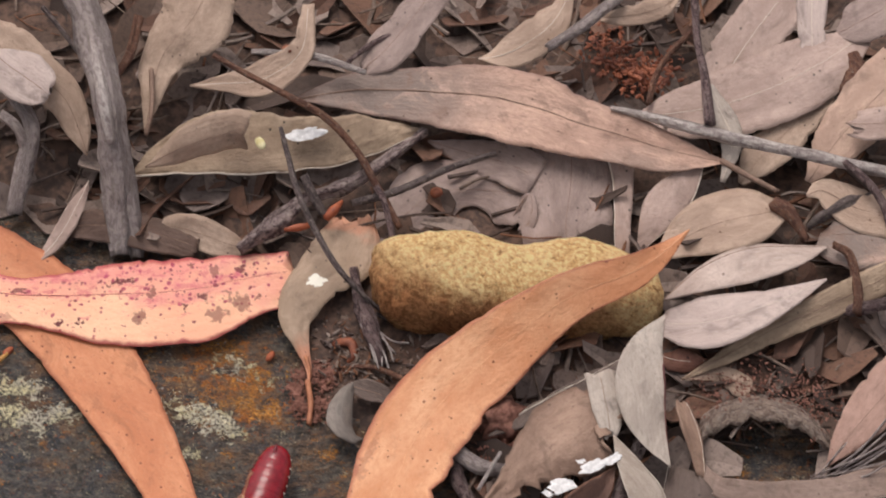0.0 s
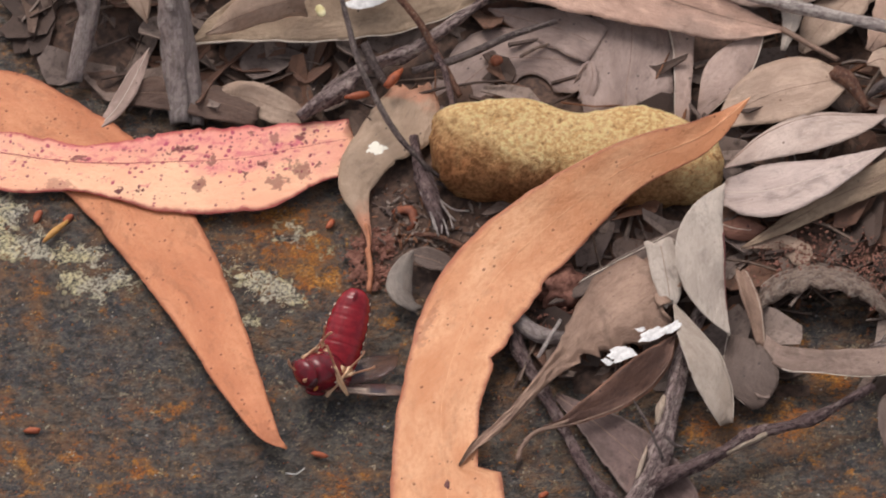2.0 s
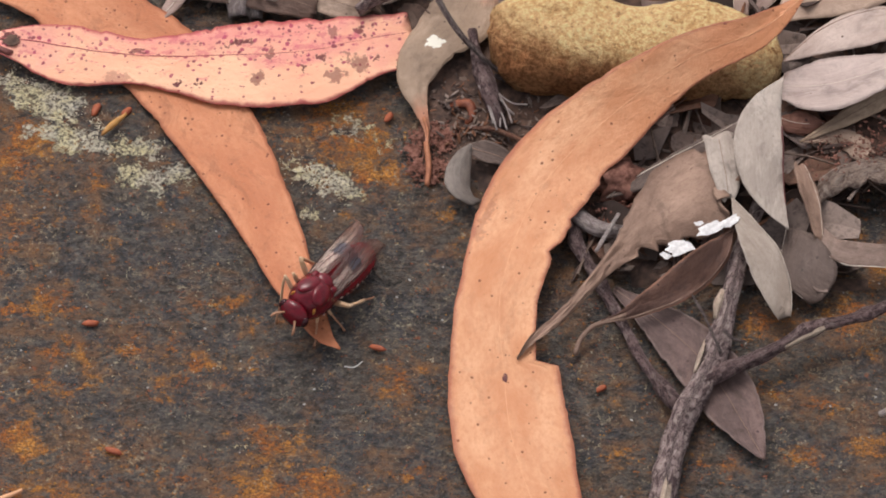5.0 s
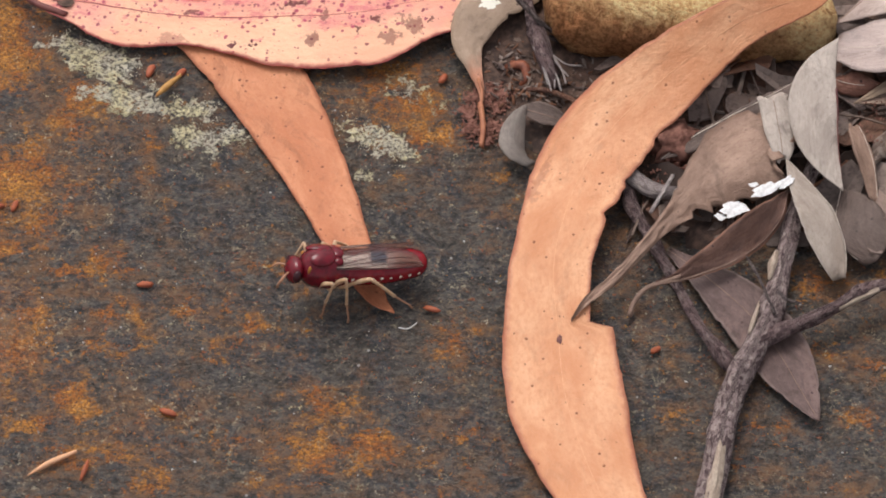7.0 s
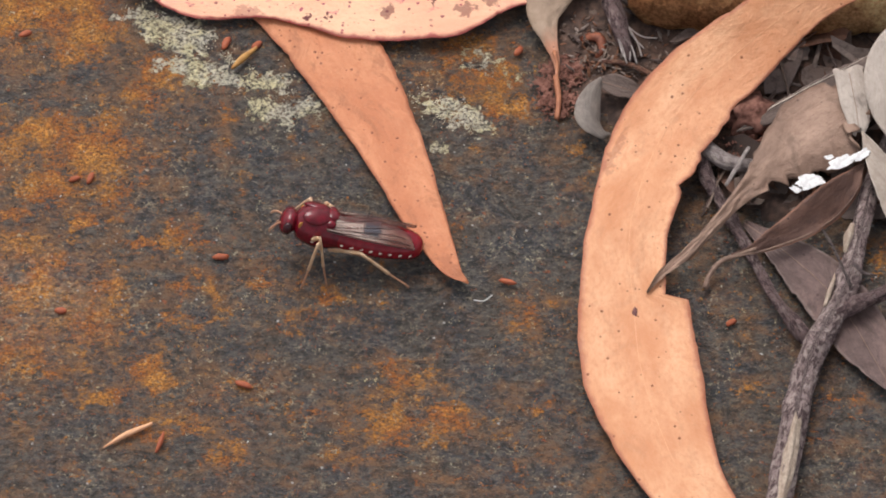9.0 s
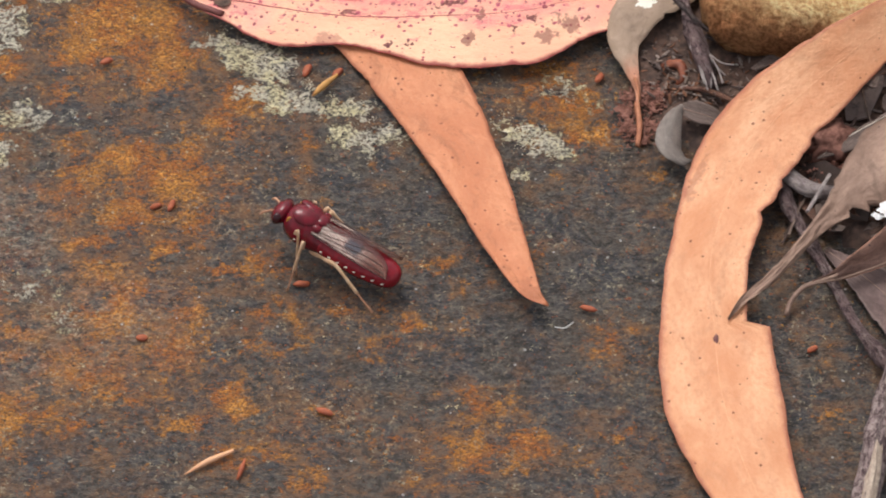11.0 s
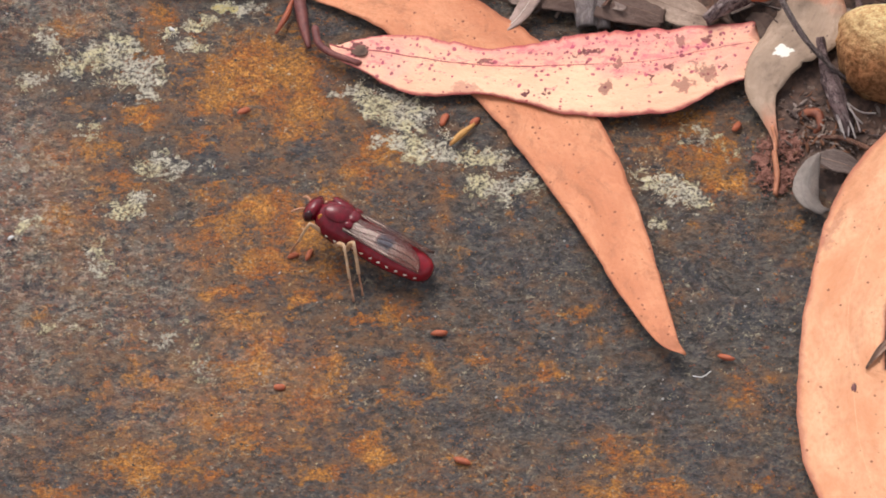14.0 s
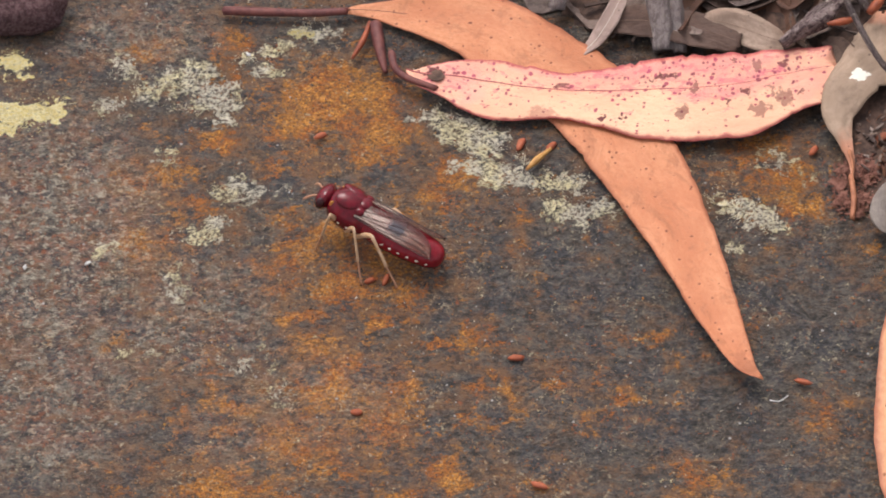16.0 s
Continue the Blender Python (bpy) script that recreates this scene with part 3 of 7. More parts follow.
    bm.faces.new([*tops[0], *reversed(lows[0])])
    bm.faces.new([*reversed(tops[-1]), *lows[-1]])
    for f in bm.faces:
        for lo in f.loops:
            lo[uvl].uv = where[lo.vert]
            lo[shape].uv = spread[lo.vert]
    bmesh.ops.recalc_face_normals(bm, faces=bm.faces)
    return bm, line


def leaf(stations, material, label, rib_material=None, category="leaf", stalk=None, stalk_radius=0.5, rib_radius=0.09, name="leaf", rib_span=(0.0, 1.0), stalk_material=None, **shape):
    """A fallen leaf: blade, midrib, and its stalk where it has one."""
    ob = thing(name, label, category, "fallen gum leaves" if category == "leaf" else "", stations[0][:3])
    base = Vector(stations[0][:3])
    local = [(x - base.x, y - base.y, z - base.z, h, a) for x, y, z, h, a in stations]
    bm, line = leaf_blade(local, **shape)
    part("blade", bm, material, ob)
    if rib_material is not None:
        n = len(line)
        cut = line[int(rib_span[0] * (n - 1)):int(rib_span[1] * (n - 1)) + 1][::3]
        rows = [(x, y, z, rib_radius * (1 - 0.7 * i / max(1, len(cut) - 1))) for i, (x, y, z, _) in enumerate(cut)]
        if len(rows) > 2:
            part("midrib", tube_mesh(rows, 6, 0.1), rib_material, ob)
    if stalk:
        rows = [(x - base.x, y - base.y, z - base.z, stalk_radius * (1 - 0.25 * i / len(stalk))) for i, (x, y, z) in enumerate(stalk)]
        part("petiole", tube_mesh(rows, 7, 0.12), stalk_material or rib_material or material, ob)
    return ob


def pebble_mesh(size, seed=0.0, rough=0.18, cuts=3, waist=0.0):
    bm = bmesh.new()
    bmesh.ops.create_icosphere(bm, subdivisions=cuts, radius=1.0)
    for v in bm.verts:
        p = v.co.copy()
        k = 1 + rough * (noise.noise(p * 1.3 + Vector((seed, 0, 0))) + 0.5 * noise.noise(p * 3.1 + Vector((seed, 2, 0))))
        v.co = Vector((p.x * size[0], p.y * size[1], p.z * size[2])) * k
    return bm


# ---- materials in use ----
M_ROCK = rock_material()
M_ORANGE = leaf_material("orange_leaf", (0.77, 0.42, 0.24), (0.62, 0.27, 0.13), (0.80, 0.52, 0.32), 0.36, (0.22, 0.07, 0.03), grime=0.15,
                         blotches=[(17.5, -4.0, 0.9, 0.8, 0.85), (70, -6.6, 5.0, 0.8, 0.3)], blotch_colour=(0.20, 0.06, 0.045), blush=((0.60, 0.25, 0.12), [(10, 0, 22, 12, 0.8), (48, 4, 26, 5, 0.35)]), rim=((0.36, 0.11, 0.07), 0.7), weather=0.14, rough=0.45, fibres=0.06)
M_SALMON = leaf_material("salmon_leaf", (0.66, 0.29, 0.15), (0.54, 0.20, 0.095), (0.70, 0.36, 0.2), 0.65, (0.20, 0.06, 0.03), rim=((0.36, 0.11, 0.06), 0.6), seed=2.0, grime=0.4,
                         blotches=[(47, -2, 2.2, 1.2, 0.5), (120, 0, 3.0, 1.6, 0.4)], blotch_colour=(0.30, 0.10, 0.05), weather=0.28, rough=0.48, fibres=0.08)
# the blotch 5.5 mm along paints the dark of a bored hole
M_PINK = leaf_material("pink_leaf", (0.93, 0.57, 0.365), (0.89, 0.45, 0.29), (0.9, 0.55, 0.4), 0.62, (0.36, 0.06, 0.08), rim=((0.42, 0.06, 0.07), 0.85), seed=4.0, grime=0.0,
                       blotches=[(37, -6.1, 0.75, 0.75, 1), (40.5, -6.6, 0.7, 0.7, 1), (51, -5.6, 1.2, 1.6, 0.7), (69, -5.2, 1.6, 1.9, 0.65),
                                 (48, 1.9, 2.8, 0.6, 0.9), (66.5, 2.6, 0.8, 1.2, 0.6), (29, 0.3, 1.7, 0.6, 0.8), (71, 1.8, 0.8, 1.0, 0.8),
                                 (26, -6, 3.0, 1.6, 0.4), (5.5, -0.1, 1.5, 1.4, 1.0), (64.2, -6.6, 1.5, 1.5, 0.62), (53.4, -0.8, 0.7, 1.4, 0.7),
                                 (67.1, -3.2, 0.5, 1.0, 0.55), (62.6, -2.3, 1.0, 0.4, 0.9), (59.2, -4.1, 0.4, 0.8, 0.9), (72.9, -4.7, 0.7, 0.7, 0.8), (62.0, 4.5, 1.0, 0.4, 0.7)], blotch_colour=(0.15, 0.035, 0.035),
                       blush=((0.76, 0.22, 0.24), [(66, 1.3, 2.6, 1.6, 0.9), (70, 0.4, 1.8, 1.2, 0.9), (57.6, 1.6, 1.5, 1.0, 0.7), (58.6, -1.0, 3.0, 1.6, 0.6), (48, 4.0, 44, 3.4, 0.55), (48, 1.0, 40, 2.4, 0.3), (60, -1.0, 14, 2.6, 0.5), (9, 0, 9, 6, 0.5), (74, -3, 6, 5, 0.35)]), freckles=((0.40, 0.03, 0.10), [(50, 3.4, 45, 4.0, 0.75), (48, 0.3, 42, 2.6, 0.75), (62, -1, 18, 5, 0.6), (13, -1, 16, 6, 0.55), (50, -5, 40, 4, 0.1)]), weather=0.1, rough=0.42, fibres=0.05)
M_TAN = leaf_material("tan_leaf", (0.50, 0.37, 0.285), (0.34, 0.24, 0.18), (0.42, 0.33, 0.25), 0.25, (0.07, 0.05, 0.04), seed=6.0)
M_TAN_WHITE = leaf_material("tan_leaf_white_patch", (0.47, 0.345, 0.255), (0.33, 0.235, 0.165), (0.42, 0.33, 0.25), 0.2, (0.07, 0.05, 0.04), seed=6.5,
                            white=[(17.5, 0.5, 1.7, 2.2, 1.0)], blush=((0.58, 0.27, 0.17), [(1, 0, 5, 14, 0.8), (36, 0, 7, 6, 0.95)]))
M_GREY = leaf_material("grey_leaf", (0.50, 0.375, 0.325), (0.35, 0.25, 0.213), (0.45, 0.4, 0.36), 0.15, (0.1, 0.08, 0.07), seed=8.0)
M_GREY_DARK = leaf_material("weathered_grey_leaf", (0.39, 0.295, 0.262), (0.255, 0.187, 0.167), (0.3, 0.26, 0.23), 0.2, (0.05, 0.04, 0.04), seed=9.0)
M_SILVER = leaf_material("silver_leaf", (0.56, 0.46, 0.42), (0.45, 0.355, 0.32), (0.6, 0.55, 0.5), 0.1, (0.15, 0.12, 0.1), rim=((0.25, 0.19, 0.17), 0.4), seed=10.0, grime=0.4, weather=0.45)
M_PALE = leaf_material("pale_leaf", (0.53, 0.465, 0.405), (0.37, 0.31, 0.265), (0.6, 0.55, 0.5), 0.08, (0.2, 0.16, 0.14), seed=10.5, grime=0.45, weather=0.5)
M_PALE_ROSE = leaf_material("pale_rosy_leaf", (0.58, 0.475, 0.42), (0.43, 0.33, 0.285), (0.6, 0.5, 0.45), 0.12, (0.15, 0.1, 0.08), seed=11.5, grime=0.3, rim=((0.3, 0.22, 0.19), 0.4))
M_PEACH = leaf_material("peach_leaf", (0.58, 0.41, 0.32), (0.42, 0.28, 0.215), (0.6, 0.45, 0.36), 0.2, (0.16, 0.09, 0.06), seed=13.5, grime=0.45, weather=0.5)
M_BUFF_GREY = leaf_material("buff_grey_leaf", (0.47, 0.40, 0.34), (0.33, 0.265, 0.215), (0.5, 0.44, 0.38), 0.12, (0.12, 0.09, 0.07), seed=23.5, rim=((0.55, 0.48, 0.42), 0.5))
M_STRAP = leaf_material("strap_leaf", (0.31, 0.222, 0.182), (0.19, 0.13, 0.104), (0.4, 0.3, 0.25), 0.12, (0.1, 0.06, 0.05), seed=24.5)
M_ROSE_PLAIN = leaf_material("dusky_rose_leaf", (0.52, 0.33, 0.265), (0.36, 0.22, 0.175), (0.5, 0.35, 0.28), 0.15, (0.12, 0.07, 0.05), seed=25.5, rim=((0.3, 0.2, 0.16), 0.4))
M_BUFF = leaf_material("buff_leaf", (0.54, 0.40, 0.31), (0.39, 0.275, 0.208), (0.56, 0.45, 0.36), 0.2, (0.16, 0.09, 0.06), rim=((0.28, 0.2, 0.15), 0.4), seed=12.0, grime=0.22)
M_ROSE = leaf_material("rose_brown_leaf", (0.60, 0.395, 0.305), (0.42, 0.265, 0.205), (0.58, 0.40, 0.32), 0.18, (0.12, 0.07, 0.05), rim=((0.22, 0.13, 0.11), 0.5), seed=14.0, grime=0.45, weather=0.5,
                       blush=((0.24, 0.185, 0.16), [(10, 0, 32, 16, 1.0), (70, -5, 12, 5, 0.5)]))
M_DUSKY = leaf_material("dusky_purple_leaf", (0.20, 0.130, 0.116), (0.095, 0.061, 0.055), (0.26, 0.18, 0.16), 0.3, (0.07, 0.04, 0.04), seed=26.5, grime=0.5, weather=0.45, rim=((0.38, 0.29, 0.26), 0.5))
M_SHELL = leaf_material("stone_grey_leaf", (0.32, 0.275, 0.24), (0.19, 0.162, 0.142), (0.3, 0.26, 0.23), 0.1, (0.07, 0.05, 0.05), seed=27.5, fibres=0.45)
M_BROWN = leaf_material("brown_leaf", (0.155, 0.094, 0.07), (0.09, 0.053, 0.041), (0.26, 0.17, 0.12), 0.2, (0.04, 0.03, 0.03), seed=16.0)
M_UMBER = leaf_material("umber_leaf", (0.175, 0.126, 0.106), (0.098, 0.069, 0.058), (0.32, 0.24, 0.2), 0.2, (0.05, 0.035, 0.03), seed=17.0)
M_SCORCHED = leaf_material("chewed_tan_leaf", (0.40, 0.265, 0.195), (0.25, 0.157, 0.115), (0.4, 0.3, 0.22), 0.2, (0.08, 0.05, 0.04), rim=((0.12, 0.07, 0.05), 0.6), seed=18.0,
                           grime=0.5)
M_RUSSET_DARK = leaf_material("dark_russet_leaf", (0.20, 0.105, 0.075), (0.10, 0.056, 0.045), (0.30, 0.17, 0.11), 0.2, (0.05, 0.03, 0.03), seed=19.0, rim=((0.34, 0.15, 0.09), 0.6))
M_OLIVE = leaf_material("olive_brown_leaf", (0.45, 0.335, 0.235), (0.29, 0.205, 0.143), (0.3, 0.25, 0.18), 0.2, (0.06, 0.05, 0.04), seed=20.0)
M_RUSSET = leaf_material("russet_leaf", (0.30, 0.14, 0.10), (0.19, 0.085, 0.06), (0.4, 0.22, 0.16), 0.2, (0.06, 0.03, 0.03), seed=22.0)
M_RIB_PALE = plain_material("pale_midrib", (0.58, 0.50, 0.42), (0.66, 0.58, 0.50), 1.0)
M_RIB_RED = plain_material("red_midrib", (0.56, 0.16, 0.15), (0.36, 0.07, 0.08), 1.0)
M_RIB_ORANGE = plain_material("orange_midrib", (0.70, 0.36, 0.19), (0.76, 0.42, 0.24), 1.0)
M_STALK_DARK = plain_material("dark_red_stalk", (0.11, 0.035, 0.035), (0.18, 0.06, 0.05), 0.8)
M_RIB_RUST = plain_material("rusty_stalk", (0.46, 0.19, 0.095), (0.34, 0.13, 0.07), 1.0)
M_RIB_BROWN = plain_material("brown_midrib", (0.19, 0.12, 0.09), (0.27, 0.175, 0.13), 1.0)
M_BARK_GREY = bark_material("grey_bark", (0.50, 0.425, 0.405), (0.29, 0.236, 0.228))
M_BARK_BROWN = bark_material("brown_bark", (0.235, 0.16, 0.155), (0.080, 0.050, 0.052), peel=0.5, pale=(0.42, 0.335, 0.31))
M_BARK_STEM = bark_material("grey_brown_bark", (0.40, 0.305, 0.29), (0.105, 0.068, 0.07), peel=0.7, pale=(0.60, 0.50, 0.45))
M_BARK_DARK = bark_material("dark_bark", (0.20, 0.158, 0.15), (0.085, 0.064, 0.064), peel=0.15)
M_BARK_RED = bark_material("red_brown_bark", (0.26, 0.13, 0.085), (0.13, 0.06, 0.045), peel=0.1)
M_BARK_PALE = bark_material("pale_bark", (0.70, 0.64, 0.60), (0.46, 0.38, 0.36), peel=0.6, pale=(0.24, 0.18, 0.17))
M_CRUMBLE = bark_material("crumbling_bark", (0.34, 0.26, 0.21), (0.17, 0.118, 0.098), peel=0.5, pale=(0.42, 0.36, 0.31))
M_BARE = bark_material("bare_wood", (0.74, 0.62, 0.50), (0.56, 0.43, 0.33), peel=0.2, pale=(0.40, 0.30, 0.25))
# most of the red-brown marks lie along the stone's lower front
M_STONE = stone_material("ochre_sandstone", (0.90, 0.58, 0.28), (0.80, 0.48, 0.21), (0.42, 0.17, 0.07), marks=[(-26, -4, 1, 10, 0.8), (-17, -9, 1, 10, 0.9), (-6, -10.5, 0, 9.5, 0.9), (6, -11, 0, 9, 0.85), (16, -10, 0, 8, 0.7), (25, -3, 0, 6, 0.5), (22, 6, 3, 5, 0.4), (2, 8, 4, 4, 0.3), (-14, 1, 8, 3, 0.25)])
M_STONE_DARK = stone_material("dark_purple_stone", (0.15, 0.082, 0.085), (0.10, 0.056, 0.060), (0.045, 0.028, 0.030))
M_SOIL = plain_material("dark_humus", (0.060, 0.042, 0.036), (0.150, 0.094, 0.071), 0.6, 0.9, 0.2, 0.0008)
M_SCALE = plain_material("orange_bud_scale", (0.38, 0.095, 0.035), (0.24, 0.06, 0.03), 0.9, 0.5)
M_SPLINTER = plain_material("yellow_splinter", (0.55, 0.30, 0.09), (0.42, 0.2, 0.06), 0.9, 0.5)
M_QUARTZ = plain_material("white_quartz", (0.50, 0.50, 0.48), (0.66, 0.66, 0.65), 1.2, 0.4)
M_LICHEN = plain_material("pale_lichen", (0.72, 0.65, 0.45), (0.82, 0.77, 0.62), 0.9, 0.95, 0.1, 0.0006)
M_LICHEN_YELLOW = plain_material("yellow_lichen", (0.62, 0.54, 0.26), (0.75, 0.70, 0.46), 0.6, 0.9, 0.1, 0.0006)
M_MOULD = plain_material("white_mould", (0.58, 0.58, 0.58), (0.80, 0.80, 0.80), 1.1, 0.8)
M_FRASS = plain_material("brown_crumbs", (0.12, 0.052, 0.038), (0.30, 0.145, 0.11), 0.8, 0.85, 0.2, 0.0006)
M_RED_BUD = plain_material("red_brown_bud", (0.30, 0.095, 0.045), (0.15, 0.045, 0.026), 0.7, 0.6)
M_LITTER = litter_material("mixed_leaf_scraps", [(0.149, 0.100, 0.078), (0.084, 0.057, 0.047), (0.223, 0.165, 0.139), (0.142, 0.076, 0.054), (0.277, 0.213, 0.182),
                                                (0.065, 0.045, 0.038), (0.176, 0.095, 0.065), (0.182, 0.140, 0.124)])
M_GRIT = litter_material("mixed_rock_grit", [(0.30, 0.26, 0.22), (0.05, 0.045, 0.043), (0.16, 0.135, 0.115), (0.36, 0.15, 0.05), (0.08, 0.068, 0.06), (0.48, 0.25, 0.07), (0.12, 0.10, 0.09), (0.30, 0.11, 0.06)])
M_NEEDLE = litter_material("mixed_fine_twigs", [(0.20, 0.145, 0.115), (0.09, 0.06, 0.05), (0.26, 0.205, 0.175), (0.20, 0.09, 0.05), (0.13, 0.095, 0.083)])


# ---- the rock and the ground beyond ----
def rock_height(x, y):
    """Millimetres; the slab dips a little under the litter."""
    p = Vector((x * 0.018, y * 0.018, 0.3))
    h = 0.9 * noise.noise(p) + 0.35 * noise.noise(p * 4.1) + 0.10 * noise.noise(p * 13.0)
    return h - 0.5


def build_rock():
    bm = bmesh.new()
    nx, ny = 170, 130
    grid = []
    for j in range(ny + 1):
        row = []
        for i in range(nx + 1):
            x, y = -215 + 410 * i / nx, -120 + 290 * j / ny
            row.append(bm.verts.new((x, y, rock_height(x, y))))
        grid.append(row)
    ring_faces(bm, grid, False)
    rim = [e for e in bm.edges if e.is_boundary]
    made = bmesh.ops.extrude_edge_only(bm, edges=rim)["geom"]
    for v in made:
        if isinstance(v, bmesh.types.BMVert):
            v.co.x *= 1.06
            v.co.y *= 1.08
            v.co.z = -26
    bmesh.ops.recalc_face_normals(bm, faces=bm.faces)
    if sum(f.normal.z for f in bm.faces) < 0:
        bmesh.ops.reverse_faces(bm, faces=bm.faces)
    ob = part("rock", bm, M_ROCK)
    tagged(ob, "dark slate rock slab with orange rust stains and pale lichen", "rock", kind="structure")


def build_ground():
    bm = bmesh.new()
    rings = []
    for r in (0, 250, 600, 1500, 6000, 30000, 400000):
        rings.append([bm.verts.new((r * math.cos(a), r * math.sin(a), -22 + (6 * rnd(r * 0.01, a * 3) if 0 < r < 5000 else 0)))
                      for a in np.linspace(0, 2 * math.pi, 48, endpoint=False)] if r else [bm.verts.new((0, 0, -22))])
    for j in range(48):
        bm.faces.new((rings[0][0], rings[1][j], rings[1][(j + 1) % 48]))
    ring_faces(bm, rings[1:])
    bmesh.ops.recalc_face_normals(bm, faces=bm.faces)
    ob = part("ground", bm, M_SOIL)
    tagged(ob, "dark brown forest soil around the rock", "ground", kind="structure")


build_rock()
build_ground()


# ---- the ochre stone ----
def build_stone():
    """A kidney shape: two rounded ends and a waist on the far side."""
    c = Vector((44.2, 47.8, 7.5))
    bm = bmesh.new()
    bmesh.ops.create_icosphere(bm, subdivisions=6, radius=1.0)
    for v in bm.verts:
        p = v.co.copy()
        f = p.x
        full = (1 - abs(f) ** 3.2) ** 0.42 / max(1e-3, (1 - f * f) ** 0.5) if abs(f) < 0.999 else 1.0
        far = 9.3 - 2.3 * math.exp(-((f - 0.02) / 0.25) ** 2) + 0.9 * f - 3.2 * max(0.0, f - 0.45)
        near = 10.2 - 0.8 * f
        ys, zs = math.copysign(abs(p.y) ** 0.9, p.y), math.copysign(abs(p.z) ** 0.85, p.z)
        y = ys * full * (far if p.y > 0 else near)
        z = zs * full * (8.4 - 0.9 * f - 0.9 * math.exp(-((f - 0.02) / 0.3) ** 2))
        q = Vector((p.x * 26, p.y * 10, p.z * 8))
        k = 1 + 0.07 * noise.noise(q * 0.12 + Vector((3, 1, 0))) + 0.035 * noise.noise(q * 0.35) + 0.018 * noise.noise(q * 0.9) + 0.010 * noise.noise(q * 2.4)
        v.co = Vector((f * 26.2 * k, y * k, z * k))
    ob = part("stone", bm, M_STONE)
    ob.location = c * MM
    ob.rotation_euler = (0, 0, radians(-5))
    tagged(ob, "rough kidney-shaped ochre sandstone pebble lying among dead leaves", "stone")


build_stone()

# ---- large leaves on the rock ----
ORANGE = leaf([(75.2, 50.6, 20.0, 0.1, 0), (66.3, 43.2, 18.5, 3.0, -30), (50.5, 36.5, 15.8, 5.0, -33), (28.9, 20.6, 5.5, 8.9, 3), (20.1, -1.4, 3.5, 7.5, 4), (20.2, -20.0, 2.0, 9.7, 3), (21.9, -35.6, 1.5, 10.2, 2), (27.6, -53.6, 1.2, 7.3, -0), (34.4, -65.1, 1.0, 4.9, -0), (39.5, -73.4, 1.0, 0.1, 0)],
     M_ORANGE, "long curved orange gum leaf, torn, leaning on the ochre stone", M_RIB_ORANGE, rib_radius=0.08, cup=0.05, ripple=0.32, edge=0.03,
     bites=[(0.475, 0.628, 1, -0.42), (0.30, 0.335, 1, 0.10), (0.385, 0.395, 1, 0.05), (0.41, 0.422, 1, 0.08), (0.43, 0.44, 1, 0.05), (0.455, 0.478, 1, 0.12)], seed=1.3, cols=25, step=0.75, thick=0.4)

scar = pebble_mesh((0.5, 1.1, 0.14), 5.0, 0.3, 3)
bmesh.ops.translate(scar, vec=Vector((20.4, -20.6, 2.1)) - Vector((75.2, 50.6, 20.0)), verts=scar.verts)
part("torn_scar", scar, M_STALK_DARK, ORANGE, "dark red scar at the end of the tear")

PINK = leaf([(-73.9, 54.0, 3.0, 0.1, 0), (-71.2, 52.6, 2.9, 2.1, 8), (-64.6, 51.6, 2.5, 4.4, 9), (-56.8, 49.6, 2.3, 6.2, 7), (-43.7, 48.3, 2.1, 5.2, 5), (-27.8, 47.2, 2.6, 8.8, 5), (-13.5, 47.9, 3.0, 9.0, 5), (-4.9, 50.6, 3.3, 6.7, 6), (4.9, 52.5, 3.5, 5.8, 5)],
     M_PINK, "pink and cream gum leaf with red freckles and brown spots", M_RIB_RED, stalk=[(-76.7, 57.7, 3.2), (-76.0, 54.5, 3.0), (-73.6, 52.3, 2.8), (-68.6, 49.9, 2.9)], stalk_radius=0.75, stalk_material=M_STALK_DARK,
     rib_radius=0.15, rib=0.30, cup=0.03, ripple=0.45, edge=0.05, seed=3.1, torn=(0, 1.2), cols=17, thick=0.45)

# a flat dark disc gives the darkness of a bored hole
bored = pebble_mesh((1.45, 1.25, 0.16), 2.0, 0.2, 3)
bmesh.ops.translate(bored, vec=Vector((-68.4, 52.5, 3.2)) - Vector((-73.9, 54.0, 3.0)), verts=bored.verts)
part("hole_disc", bored, M_SOIL, PINK, "flat dark disc in place of a bored hole near the stalk")

SALMON = leaf([(-87.9, 69.3, 1.2, 0.1, 0), (-77.8, 68.7, 1.2, 2.4, 5), (-61.4, 64.7, 1.6, 7.0, 3), (-51.3, 56.9, 1.6, 8.4, 4), (-40.6, 48.3, 1.2, 8.4, 3), (-31.3, 33.8, 1.0, 7.8, 1), (-23.7, 17.9, 1.6, 6.0, 1), (-17.5, 1.6, 2.4, 4.1, 1), (-12.5, -10.8, 3.1, 2.0, 0), (-9.0, -14.6, 3.2, 0.1, 0)],
     M_SALMON, "long salmon-orange gum leaf with a dark red stalk on rock", M_STALK_DARK, rib_span=(0, 0.12), stalk=[(-108.0, 69.4, 1.0), (-100.4, 69.1, 1.0), (-92.6, 68.6, 1.2), (-85.6, 68.7, 1.6)], stalk_radius=0.9,
     cup=0.06, ripple=0.35, edge=0.03, seed=5.7, cols=15)

